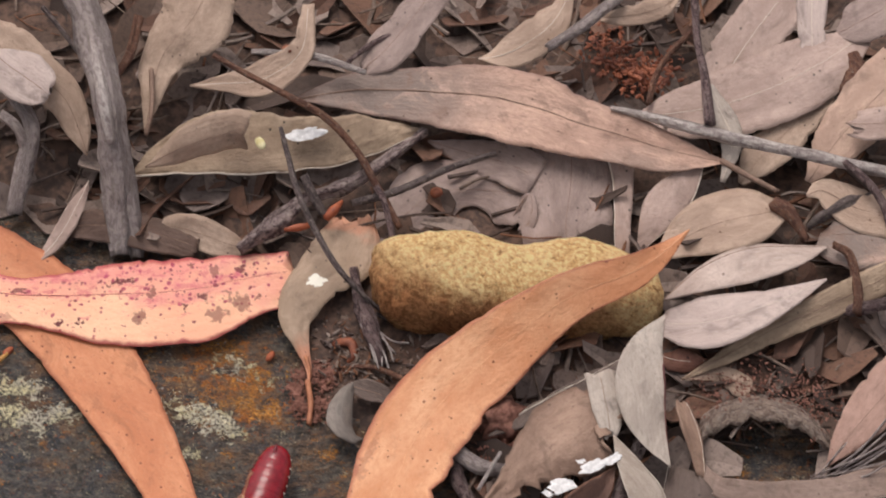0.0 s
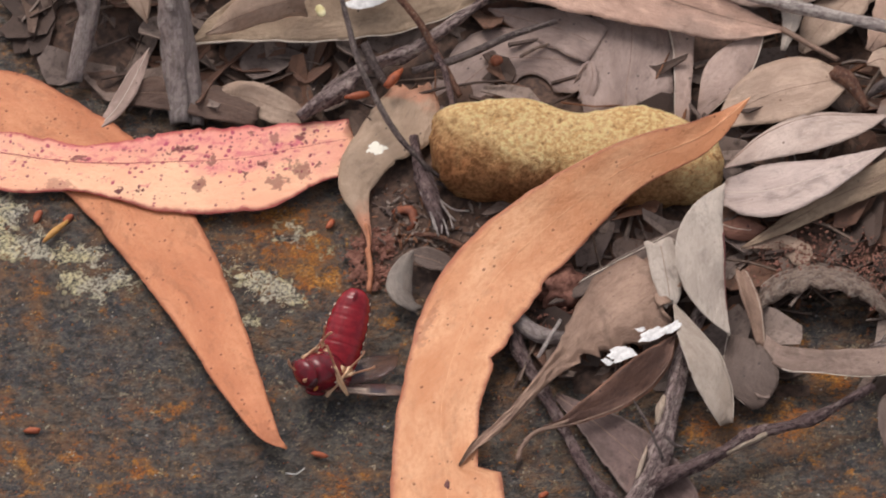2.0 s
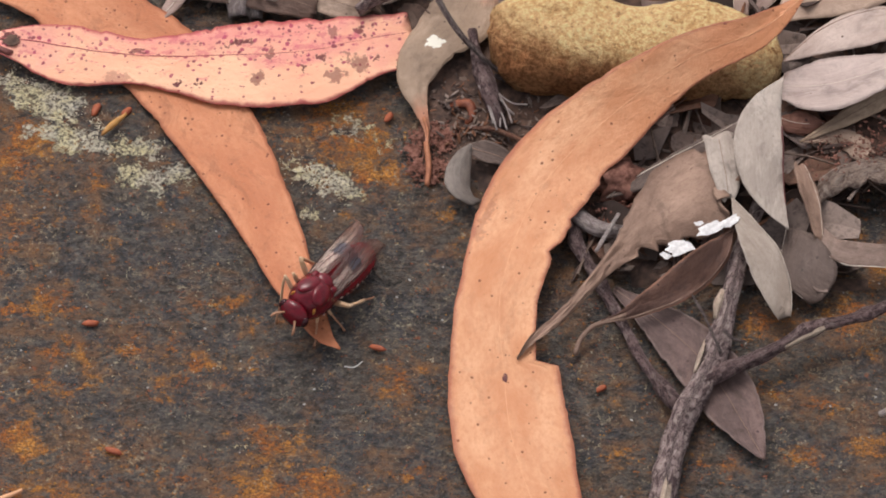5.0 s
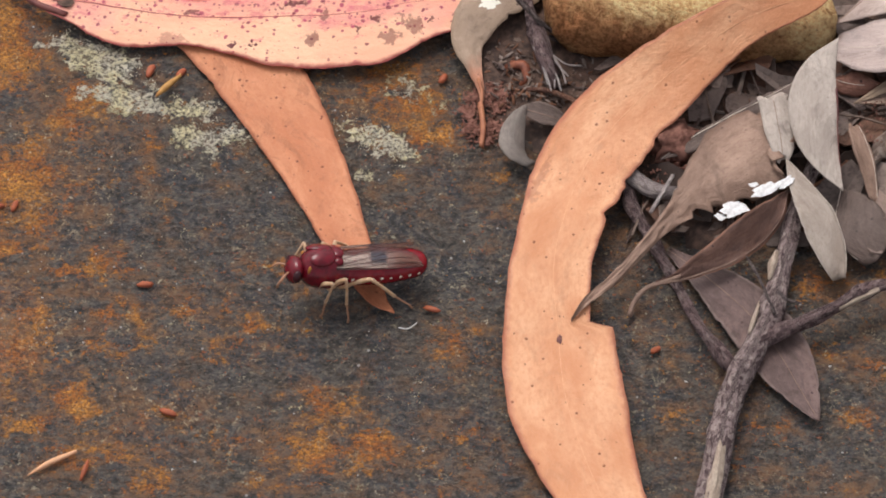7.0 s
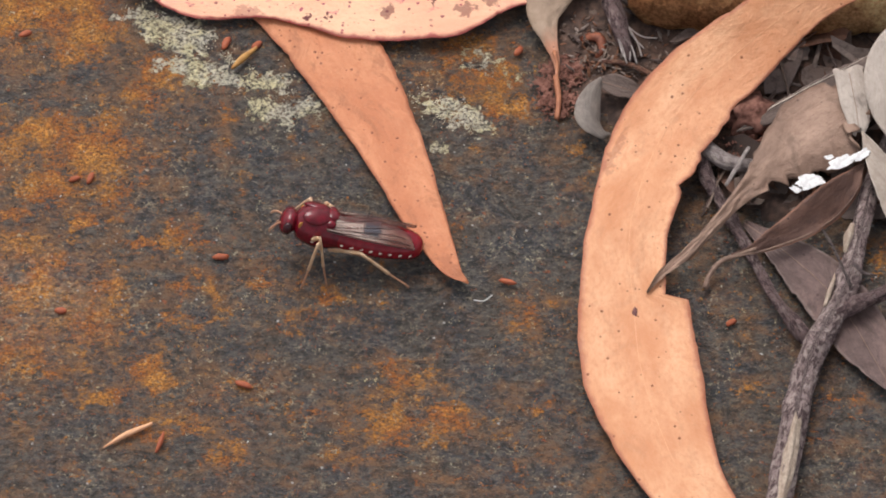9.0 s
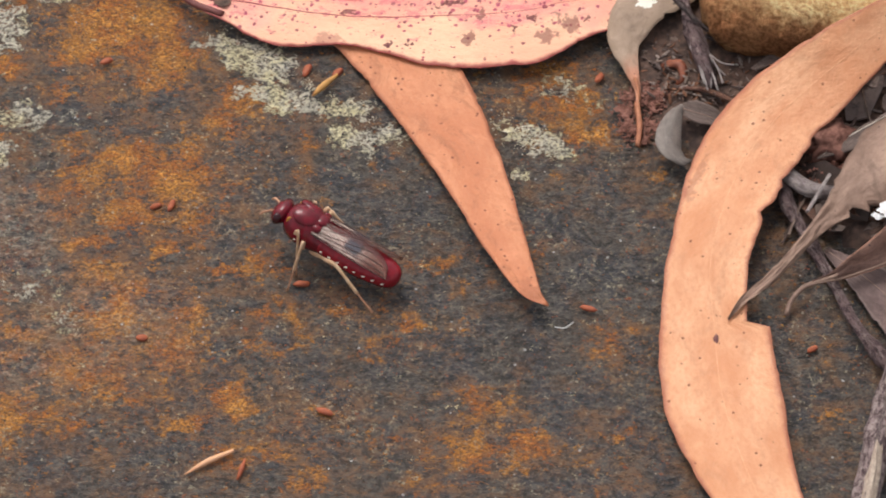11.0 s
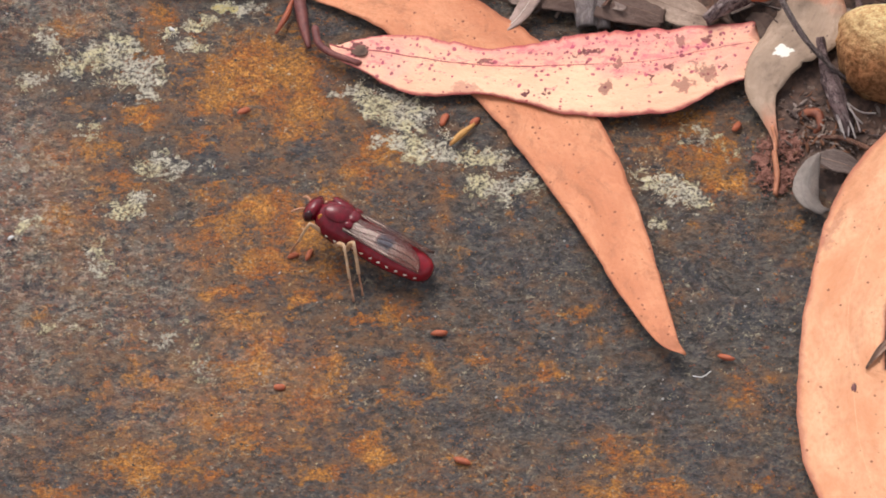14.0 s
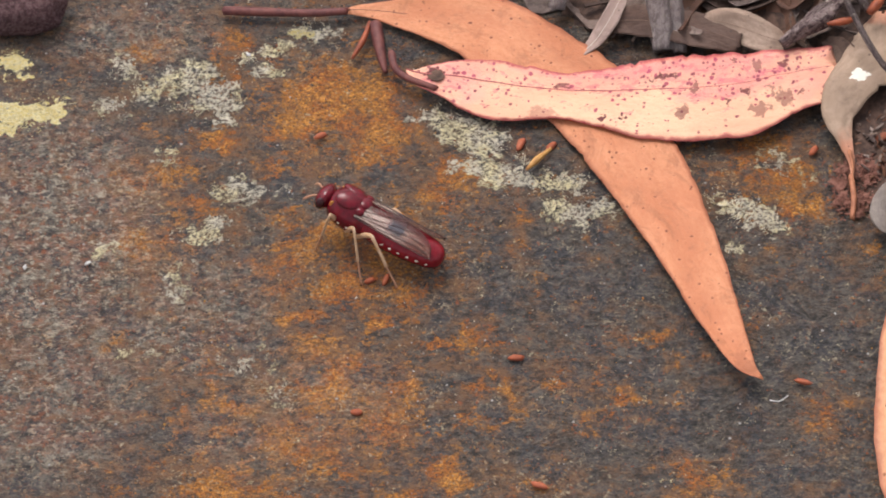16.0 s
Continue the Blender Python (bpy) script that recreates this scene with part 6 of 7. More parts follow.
bead("yellow_flake", (-1.7, 75.6, 13.5), (0.9, 1.5, 0.5), 20, M_LICHEN_YELLOW, "small yellow flake in a folded leaf", "flake", 3.3)
bead("gall", (3.4, 94.0, 18.0), (1.2, 1.0, 0.5), 0, M_RED_BUD, "red gall on a buff leaf", "gall", 6.0)
twig("curled_scale", [(11.4, 38.7, 1.6, 0.52), (13.0, 39.1, 2.0, 0.83), (14.6, 38.5, 2.2, 0.90), (15.0, 36.5, 1.8, 0.68), (14.0, 35.2, 1.2, 0.38)], M_RED_BUD, "curled red-brown bud scale in the litter", 10, 0.4, "bud scale", seed=6.6)
bead("gall", (40.7, 20.3, 2.5), (4.2, 3.2, 2.6), 25, M_FRASS, "lumpy dark brown gall behind the chewed leaf", "gall", 8.0, 0.8)
bead("brown_bud", (30.3, 68.2, 8.0), (1.2, 1.1, 0.8), 0, M_RED_BUD, "round brown bud on a grey leaf", "bud", 1.0)


def crumbs(name, spots, count, material, label, spread, size, seed, long=1.9, gate=None):
    """A scatter of angular crumbs in one mesh."""
    rng = random.Random(seed)
    verts, faces = [], []
    for _ in range(count):
        c = rng.choice(spots)
        r = size * rng.uniform(0.35, 1.25) ** 1.4
        x, y = rng.gauss(c[0], spread), rng.gauss(c[1], spread)
        if gate is not None and rnd(x * 0.45, y * 0.45, seed) + 0.6 * rnd(x * 1.3, y * 1.3, seed) < gate:
            continue
        m = Matrix.Translation((x, y, c[2] + r * 0.25)) @ Euler((rng.uniform(-0.7, 0.7), rng.uniform(-0.7, 0.7), rng.uniform(0, 6.3))).to_matrix().to_4x4()
        base, n = len(verts), 5
        lx, ly, lz = r * rng.uniform(0.8, long), r * rng.uniform(0.6, 1.0), r * rng.uniform(0.3, 0.6)
        for z, k in ((-lz, 0.8), (lz * 0.2, 1.1), (lz, 0.55)):
            for j in range(n):
                a = 2 * math.pi * (j + rng.uniform(-0.25, 0.25)) / n
                verts.append(m @ Vector((lx * k * math.cos(a), ly * k * math.sin(a), z * rng.uniform(0.7, 1.2))))
        for i in range(2):
            for j in range(n):
                p, q = base + i * n + j, base + i * n + (j + 1) % n
                faces.append((p, q, q + n, p + n))
        faces.append(tuple(base + j for j in range(n - 1, -1, -1)))
        faces.append(tuple(base + 2 * n + j for j in range(n)))
    me = bpy.data.meshes.new(name)
    me.from_pydata([v * MM for v in verts], [], faces)
    me.materials.append(material)
    return tagged(new(name, me), label, "crumbs", kind="stuff")


crumbs("frass", [(4.8, 29.5, 0.6), (5.0, 25.9, 0.4), (6.1, 32.5, 0.8), (8.3, 33.9, 1.2), (9.6, 30.5, 1.0), (8.9, 26.5, 0.5), (10.6, 33.1, 1.2), (7.5, 24.1, 0.3)], 1600, M_FRASS, "reddish-brown crumbs of frass at the litter's edge", 1.0, 0.25, 1)
crumbs("frass", [(10.7, 40.4, 2.1), (13.2, 41.5, 2.3), (16.2, 34.1, 2.1), (19.2, 31.1, 1.9), (22.3, 32.8, 2.1), (26.4, 36.6, 2.1), (21.2, 28.2, 1.5), (16.2, 31.3, 1.6), (12.2, 35.1, 1.5)], 420, M_NEEDLE, "dark crumbs and scraps in the shade of the stone", 2.4, 0.30, 11, 4.0)
crumbs("frass", [(39.9, 18.3, 3.0), (41.4, 20.1, 4.0), (38.9, 16.5, 2.0), (42.4, 16.4, 3.0)], 700, M_FRASS, "dark brown crumbs behind the tan leaf", 1.8, 0.24, 2)
crumbs("frass", [(65.9, 98.0, 9.0), (71.1, 96.6, 9.0), (67.9, 94.8, 8.0), (62.8, 101.2, 10.0)], 600, M_RED_BUD, "rust-red crumbly soil between the leaves", 2.4, 0.42, 3)
crumbs("frass", [(80.4, 25.0, 6.0), (86.4, 26.0, 7.0), (93.4, 24.5, 7.0), (98.0, 21.0, 6.0)], 900, M_FRASS, "crumbled bark on the litter", 3.2, 0.20, 4)
crumbs("lichen_crust", [(-68.0, 45.9, 0.0), (-63.3, 43.3, 0.0), (-59.1, 38.1, 0.0), (-54.4, 35.6, 0.0), (-48.7, 31.1, 0.0), (-42.6, 29.2, 0.0), (-61.2, 41.3, 0.0), (-51.8, 33.7, 0.0)], 3000, M_LICHEN, "pale crust of lichen on the rock beside the salmon leaf", 1.8, 0.10, 5, 1.2, 0.12)
crumbs("lichen_crust", [(-15.2, 25.3, 0.0), (-12.1, 24.0, 0.0), (-8.6, 21.9, 0.0), (-16.7, 27.2, 0.0)], 1800, M_LICHEN, "pale lichen crust between two leaves", 1.5, 0.10, 6, 1.2, 0.1)
crumbs("lichen_crust", [(-118.4, 53.3, 0.0), (-113.1, 51.9, 0.0), (-109.8, 48.1, 0.0), (-117.1, 48.7, 0.0), (-122.5, 52.0, 0.0)], 1800, M_LICHEN, "grey-green lichen crust on the rock", 2.2, 0.09, 7, 1.2, 0.15)
crumbs("lichen_crust", [(-92.6, 66.1, 0.0), (-91.0, 65.0, 0.0), (-100.1, 60.9, 0.0), (-103.1, 58.4, 0.0)], 900, M_LICHEN, "small cream lichen crust by the leaf stalk", 1.4, 0.10, 8, 1.2, 0.1)

crumbs("lichen_crust", [(-146.8, 58.6, 0.0), (-144.9, 46.9, 0.0), (-140.3, 46.9, 0.0), (-137.8, 48.2, 0.0), (-146.3, 44.4, 0.0), (-142.7, 45.0, 0.0)], 1800, M_LICHEN_YELLOW, "cream-yellow crust of lichen on the rock", 1.7, 0.11, 10, 1.2, 0.0)


def build_grit():
    rng = random.Random(21)
    spots = []
    while len(spots) < 2600:
        x, y = rng.uniform(-115, 75), rng.uniform(-45, 95)
        if not in_litter(x, y, -3):
            spots.append((x, y, rock_height(x, y)))
    crumbs("rock_grit", spots, 2600, M_GRIT, "loose grains of pale, dark and rusty grit on the rock", 0.6, 0.2, 9, 1.4)


build_grit()


def flake(at, size, turn, material, label, seed):
    bm = bmesh.new()
    rings = []
    for k, r in enumerate((1.0, 0.7, 0.35)):
        ring = []
        for j in range(40):
            a = 2 * math.pi * j / 40
            rr = r * (1 + 0.45 * rnd(math.cos(a) * 1.2 + seed, math.sin(a) * 1.2) + 0.26 * rnd(math.cos(a) * 2.6 + seed, math.sin(a) * 2.6) + 0.12 * rnd(math.cos(a) * 7 + seed, math.sin(a) * 7))
            ring.append(bm.verts.new((size[0] * rr * math.cos(a), size[1] * rr * math.sin(a), size[2] * (0.15 + 0.6 * (1 - r) + 0.5 * rnd(a * 2, r * 3, seed)) if k else 0)))
        rings.append(ring)
    ring_faces(bm, rings)
    bm.faces.new(rings[-1])
    bmesh.ops.recalc_face_normals(bm, faces=bm.faces)
    ob = part("flake", bm, material)
    ob.location = Vector(at) * MM
    ob.rotation_euler = (0, 0, radians(turn))
    return tagged(ob, label, "mould")


flake((51.2, 3.3, 7.7), (2.4, 1.7, 0.3), 20, M_MOULD, "white mould patch on the chewed leaf", 9.1)
flake((57.0, 6.7, 8.8), (2.6, 1.2, 0.3), 25, M_MOULD, "white mould patch on the chewed leaf", 11.3)
flake((60.3, 7.4, 9.8), (1.8, 1.0, 0.3), 35, M_MOULD, "small white mould patch on the chewed leaf", 13.9)
flake((48.8, 2.0, 7.1), (0.7, 1.0, 0.25), 70, M_MOULD, "small white mould patch on the chewed leaf", 17.2)
flake((54.8, 7.8, 8.6), (0.9, 0.5, 0.2), 10, M_MOULD, "small white mould patch on the chewed leaf", 19.7)

tagged(flake((6.4, 78.2, 13.2), (3.4, 1.6, 0.6), 15, M_MOULD, "", 15.3), "white papery chip in a folded leaf", "chip")

dark = part("stone", pebble_mesh((9, 6, 5), 4.4, 0.15, 4), M_STONE_DARK)
dark.location = Vector((-146.2, 69.4, 3.0)) * MM
tagged(dark, "rounded dark purple stone resting on the rock", "stone")



# a small grey leaf curled up like a shell, and a dark one added behind it for its shaded inside
leaf([(14.7, 28.1, 4.6, 0.3, 0), (13.7, 25.8, 5.2, 1.4, -15), (12.7, 21.6, 5.4, 2.4, -18), (13.1, 19.0, 4.8, 2.3, -18), (14.8, 17.4, 3.4, 1.4, -15), (16.7, 17.4, 2.0, 0.4, 0)], M_SHELL, "small grey leaf curled like a shell", None, seed=71, cup=-0.55, ripple=0.25, edge=0.05, torn=(0, 0.6), cols=19, step=0.4)
leaf([(13.6, 28.4, 3.5, 0.3, 0), (16.6, 27.3, 3.6, 2.0, 10), (20.2, 26.3, 3.0, 1.8, 10), (23.2, 24.7, 2.0, 0.3, 0)], M_UMBER, "dark leaf added for the shaded inside of the curled leaf", M_RIB_BROWN, seed=72, cup=0.3, ripple=0.3, rib_radius=0.12)
for i, (a, b, c) in enumerate([((96.5, 7.3, 3.5), (103.2, 14.6, 6.0), (112.3, 23.9, 8.0)),
                               ((99.6, 8.2, 3.5), (106.7, 14.6, 6.0), (113.7, 22.5, 8.0)),
                               ((96.2, 7.3, 3.5), (104.4, 11.8, 6.0), (111.3, 19.9, 8.0)),
                               ((99.4, 7.3, 3.5), (106.0, 12.1, 6.0), (112.8, 17.9, 8.0)),
                               ((97.6, 7.3, 3.5), (105.8, 11.0, 6.0), (114.0, 16.2, 8.0)),
                               ((99.6, 7.9, 3.5), (106.6, 10.5, 6.0), (113.7, 15.0, 8.0)),
                               ((95.7, 8.0, 3.5), (103.3, 9.7, 6.0), (111.1, 13.2, 8.0)),
                               ((99.9, 7.4, 3.5), (106.0, 9.3, 6.0), (111.6, 12.6, 8.0)),
                               ((95.7, 7.5, 3.5), (103.6, 7.6, 6.0), (112.8, 9.3, 8.0)),
                               ((96.2, 7.8, 3.5), (103.9, 5.8, 6.0), (109.9, 8.0, 8.0))]):
    twig("bark_fibre", [(*a, 0.12), (*b, 0.2), (*c, 0.16)], M_BARK_GREY, "thin strand of stringy grey-brown bark", 6, 0.15, "bark fibre", "stringy bark fibres", i)


# ---- the red sawfly ----
def shell_material(name, a, b, rough=0.28):
    n = Nodes(name)
    at = n.scaled(n.place(), (1000, 1000, 1000))
    f = n.noise(at, 0.8, 4, 0.6)
    g = n.noise(at, 6.0, 3, 0.6)
    n.bump(n.math("ADD", g, n.math("MULTIPLY", f, 0.8)), 0.2, 0.00015)
    n.bsdf.inputs["Coat Weight"].default_value = 0.4
    n.bsdf.inputs["Coat Roughness"].default_value = 0.1
    return n.done(n.mix(n.span(f, 0.35, 0.65), a, b), rough, 0.25)


def wing_material():
    """Smoky membrane: pale, with sky sheen painted in towards the root, a dark spot in the middle, brown along the
    inner margin; UV runs along and across.
    """
    n = Nodes("smoky_wing")
    uv = n.uv()
    at = n.xyz(uv)
    s = n.math("ADD", at[0], n.math("MULTIPLY", n.math("SUBTRACT", n.noise(n.scaled(uv, (7, 5, 1)), 1.0, 4), 0.5), 0.14))
    inner = n.math("ADD", at[1], n.math("MULTIPLY", n.math("SUBTRACT", n.noise(n.scaled(uv, (6, 4, 1)), 1.0, 4), 0.5), 0.25))
    # the cream root half stands in for sky reflected on the membrane
    col = n.mix(n.span(s, 0.45, 0.80), (0.66, 0.53, 0.45), (0.25, 0.135, 0.10))
    spot = n.math("MULTIPLY", n.span(n.math("ABSOLUTE", n.math("SUBTRACT", s, 0.50)), 0.06, 0.13, 1.0, 0.0), n.span(inner, 0.16, 0.36))
    col = n.mix(n.math("MULTIPLY", spot, 0.92), col, (0.035, 0.04, 0.065))
    edge = n.math("MAXIMUM", n.span(inner, 0.66, 0.80), n.span(at[1], 0.05, 0.10, 1.0, 0.0))
    col = n.mix(n.math("MULTIPLY", edge, 0.9), col, (0.10, 0.04, 0.035))
    streak = n.noise(n.scaled(uv, (3, 24, 1)), 1.0, 3)
    col = n.mix(n.span(streak, 0.58, 0.75, 0, 0.25), col, (0.20, 0.10, 0.09))
    # cross veins
    cell = n.math("ABSOLUTE", n.math("SINE", n.math("ADD", n.math("MULTIPLY", at[0], 19.0), n.math("MULTIPLY", at[1], 7.0))))
    col = n.mix(n.math("MULTIPLY", n.span(cell, 0.03, 0.12, 1.0, 0.0), 0.5), col, (0.08, 0.035, 0.03))
    n.put(n.bsdf.inputs["Alpha"], n.math("MAXIMUM", n.span(streak, 0.3, 0.7, 0.28, 0.56), n.math("MULTIPLY", spot, 0.8)))
    n.bump(streak, 0.5, 0.0001)
    return n.done(col, 0.24, 0.5)


M_CRIMSON = shell_material("crimson_shell", (0.25, 0.008, 0.016), (0.17, 0.005, 0.012), 0.2)
M_MAROON = shell_material("maroon_shell", (0.16, 0.005, 0.014), (0.10, 0.004, 0.010), 0.24)
M_EYE = shell_material("dark_eye", (0.05, 0.008, 0.012), (0.03, 0.005, 0.008), 0.2)
M_IVORY = plain_material("ivory_spot", (0.75, 0.66, 0.55), (0.80, 0.72, 0.62), 1.0, 0.45)
M_AMBER = plain_material("amber_patch", (0.42, 0.17, 0.03), (0.52, 0.24, 0.05), 1.0, 0.4)
M_CREAM = plain_material("cream_leg", (0.66, 0.47, 0.31), (0.55, 0.34, 0.19), 0.7, 0.4)
M_TARSUS = plain_material("reddish_foot", (0.36, 0.17, 0.10), (0.46, 0.25, 0.15), 0.9, 0.45)
M_WING = wing_material()
M_VEIN = plain_material("wing_vein", (0.06, 0.025, 0.02), (0.04, 0.02, 0.02), 1.0, 0.4)


def loft(profile, sides=28, grooves=0, depth=0.05, ridge=None):
    """A body lofted along x through (x, half width, half height, z)."""
    rows, run = spline([(x, 0, z, w, h) for x, w, h, z in profile], 44)
    bm = bmesh.new()
    rings = []
    for i, (x, _, z, w, h) in enumerate(rows):
        f = run[i] / run[-1]
        k = 1.0
        if grooves:
            k -= depth * max(0.0, 1 - abs(((f * grooves) % 1.0) - 0.02) * 7) * (f > 0.04)
        ring = []
        for j in range(sides):
            a = 2 * math.pi * j / sides
            y, zz = math.cos(a), math.sin(a)
            bulge = ridge(f, a) if ridge else 1.0
            ring.append(bm.verts.new((x, max(w, 0.05) * y * k * bulge, z + max(h, 0.05) * zz * k * bulge)))
        rings.append(ring)
    ring_faces(bm, rings)
    bm.faces.new(list(reversed(rings[0])))
    bm.faces.new(rings[-1])
    bmesh.ops.recalc_face_normals(bm, faces=bm.faces)
    return bm


def ball(size, at=(0, 0, 0), turn=(0, 0, 0), cuts=3):
    bm = bmesh.new()
    bmesh.ops.create_icosphere(bm, subdivisions=cuts, radius=1.0)
    m = Matrix.Translation(at) @ Euler([radians(a) for a in turn]).to_matrix().to_4x4() @ Matrix.Diagonal((*size, 1))
    bmesh.ops.transform(bm, matrix=m, verts=bm.verts)
    return bm


WAIST = Vector((2.2, 0, 0.1))
BEND = Vector((-6.0, 0, -0.25))
UPPER, LOWER = 5.4, 10.6
WING = 16.0
HIPS = {("front", 1): (7.0, 1.9, -2.3), ("middle", 1): (4.6, 2.3, -2.6), ("hind", 1): (2.4, 2.3, -2.4),
        ("front", -1): (7.0, -1.9, -2.3), ("middle", -1): (4.6, -2.3, -2.6), ("hind", -1): (2.4, -2.3, -2.4)}


def wing_width(s):
    return 5.0 * (s ** 0.55) * (1 - s ** 6) ** 0.5 * (0.78 + 0.22 * math.sin(math.pi * s)) + 2.6 * (1 - s) ** 2


def build_wing(parent, side):
    bm = bmesh.new()
    uvl = bm.loops.layers.uv.verify()
    where, rows = {}, []
    for i in range(25):
        s = i / 24
        lead = -0.35 * math.sin(math.pi * s)
        trail = wing_width(s)
        row = []
        for j in range(9):
            t = j / 8
            z = 0.35 * math.sin(math.pi * t) * (0.4 + s) + 0.10 * math.sin(t * 15 + s * 4) - 0.5 * s * s
            v = bm.verts.new((WING * s, side * (lead + (trail - lead) * t), z))
            where[v] = (s, t)
            row.append(v)
        rows.append(row)
    ring_faces(bm, rows, False)
    for f in bm.faces:
        for lo in f.loops:
            lo[uvl].uv = where[lo.vert]
    bmesh.ops.recalc_face_normals(bm, faces=bm.faces)
    bmesh.ops.solidify(bm, geom=bm.faces[:], thickness=0.05)
    wing = part("forewing", bm, M_WING, parent, "smoky translucent wing with a dark spot")
    for t0, t1, s1 in ((0.0, 0.02, 0.98), (0.05, 0.30, 0.95), (0.15, 0.55, 0.88), (0.25, 0.75, 0.72), (0.50, 0.97, 0.55)):
        pts = []
        for k in range(7):
            s = 0.02 + (s1 - 0.02) * k / 6
            t = t0 + (t1 - t0) * k / 6
            lead = -0.35 * math.sin(math.pi * s)
            trail = wing_width(s)
            z = 0.35 * math.sin(math.pi * t) * (0.4 + s) + 0.10 * math.sin(t * 15 + s * 4) - 0.5 * s * s
            pts.append((WING * s, side * (lead + (trail - lead) * t), z + 0.03, 0.075 * (1 - 0.4 * k / 6)))
        part("vein", tube_mesh(pts, 5), M_VEIN, wing)
    return wing


def build_leg(parent, pair, side):
    """Upper leg along +x; the lower leg, with its foot, is hinged at the knee."""
    fat = {"front": 0.78, "middle": 0.85, "hind": 1.0}[pair]
    leg = part("leg", tube_mesh([(-0.5, 0, 0, 0.62 * fat), (0.8, 0, 0, 0.66 * fat), (2.0, 0, 0.1, 0.5 * fat), (3.6, 0, 0.1, 0.52 * fat), (UPPER, 0, 0, 0.36 * fat)], 9), M_CREAM, parent, "cream and amber leg with a reddish foot")
    shin = part("tibia", tube_mesh([(0, 0, 0, 0.34 * fat), (2.0, 0, 0.12, 0.30 * fat), (4.4, 0, 0.1, 0.32 * fat), (6.2, 0, 0, 0.36 * fat)], 8), M_CREAM, leg)
    foot = tube_mesh([(6.0, 0, 0, 0.22), (7.0, 0, 0.1, 0.19), (8.4, 0, 0.2, 0.19), (9.6, 0, 0.35, 0.17), (LOWER, 0, 0.2, 0.26)], 7)
    bmesh.ops.scale(foot, vec=(MM, MM, MM), verts=foot.verts)
    foot.from_mesh(shin.data)
    joined = len(shin.data.polygons)
    total = len(foot.faces)
    foot.faces.ensure_lookup_table()
    for i in range(total - joined):
        foot.faces[i].material_index = 1
        foot.faces[i].smooth = True
    foot.to_mesh(shin.data)
    foot.free()
    shin.data.materials.append(M_TARSUS)
    return leg, shin


def build_sawfly():
    fly = thing("sawfly", "glossy crimson sawfly with ivory side spots and smoky wings", "insect")
    # thorax: three lobes over a rounded flank
    thorax = part("thorax", loft([(9.9, 1.5, 1.4, 0.2), (9.2, 2.7, 2.6, 0.1), (7.6, 3.5, 3.5, 0.2), (5.2, 3.75, 3.8, 0.1), (3.2, 3.6, 3.4, 0.0), (1.2, 3.5, 2.8, -0.1)],
                                 ridge=lambda f, a: 1 + 0.03 * math.cos(3 * a + math.pi / 2) * math.sin(math.pi * f)), M_MAROON, fly)
    part("lobe", ball((2.5, 1.7, 0.75), (6.3, 1.5, 3.15), (-26, 3, 10)), M_MAROON, thorax)
    part("lobe", ball((2.5, 1.7, 0.75), (6.3, -1.5, 3.15), (26, 3, -10)), M_MAROON, thorax)
    part("front_lobe", ball((1.7, 1.5, 0.75), (7.9, 0, 2.65), (0, 30, 0)), M_MAROON, thorax)
    part("scutellum", ball((1.3, 1.6, 0.65), (3.5, 0, 3.2)), M_MAROON, thorax)
    part("collar_lobe", ball((0.9, 0.7, 0.5), (3.6, 2.2, 2.65), (-40, 0, 0)), M_MAROON, thorax)
    part("collar_lobe", ball((0.9, 0.7, 0.5), (3.6, -2.2, 2.65), (40, 0, 0)), M_MAROON, thorax)
    for sgn in (1, -1):
        part("shoulder_patch", ball((0.7, 0.35, 1.3), (8.5, sgn * 2.2, 0.9), (0, 25, sgn * 38)), M_AMBER, thorax, "amber shoulder patch")
        for x, z, y in ((6.3, -0.9, 3.6), (4.6, -1.0, 3.65)):
            part("spot", ball((0.26, 0.14, 0.16), (x, sgn * y, z)), M_IVORY, thorax, "ivory spot")
    part("spot", ball((0.35, 0.3, 0.12), (7.0, 0.6, 3.75)), M_IVORY, thorax, "pale spot")
    # head
    head = part("head", ball((1.6, 2.85, 2.35), (10.9, 0, 0.0), (0, -14, 0), 4), M_MAROON, fly)
    for sgn in (1, -1):
        part("eye", ball((0.9, 0.75, 1.25), (10.9, sgn * 2.4, 0.1), (0, 0, sgn * 25)), M_EYE, head, "dark maroon eye")
        part("antenna", tube_mesh([(11.7, sgn * 0.8, 0.3, 0.2), (12.6, sgn * 1.5, 0.3, 0.18), (13.4, sgn * 2.2, -0.1, 0.24), (13.8, sgn * 2.4, -0.6, 0.3), (14.0, sgn * 2.5, -0.9, 0.16)], 7), M_TARSUS, head, "short clubbed reddish antenna")
        part("mandible", ball((0.55, 0.35, 0.5), (11.7, sgn * 0.5, -1.3), (0, 40, 0)), M_AMBER, head, "amber jaw")
    # abdomen, hinged at the waist
    abdomen = part("abdomen", loft([(0.8, 3.3, 2.6, -0.1), (-0.8, 3.6, 2.8, -0.2), (-3.5, 3.8, 2.95, -0.4), (-6.0, 3.75, 2.9, -0.45), (-7.8, 3.2, 2.5, -0.5), (-8.6, 1.8, 1.4, -0.5)], grooves=5, depth=0.035), M_CRIMSON, fly)
    abdomen.location = WAIST * MM
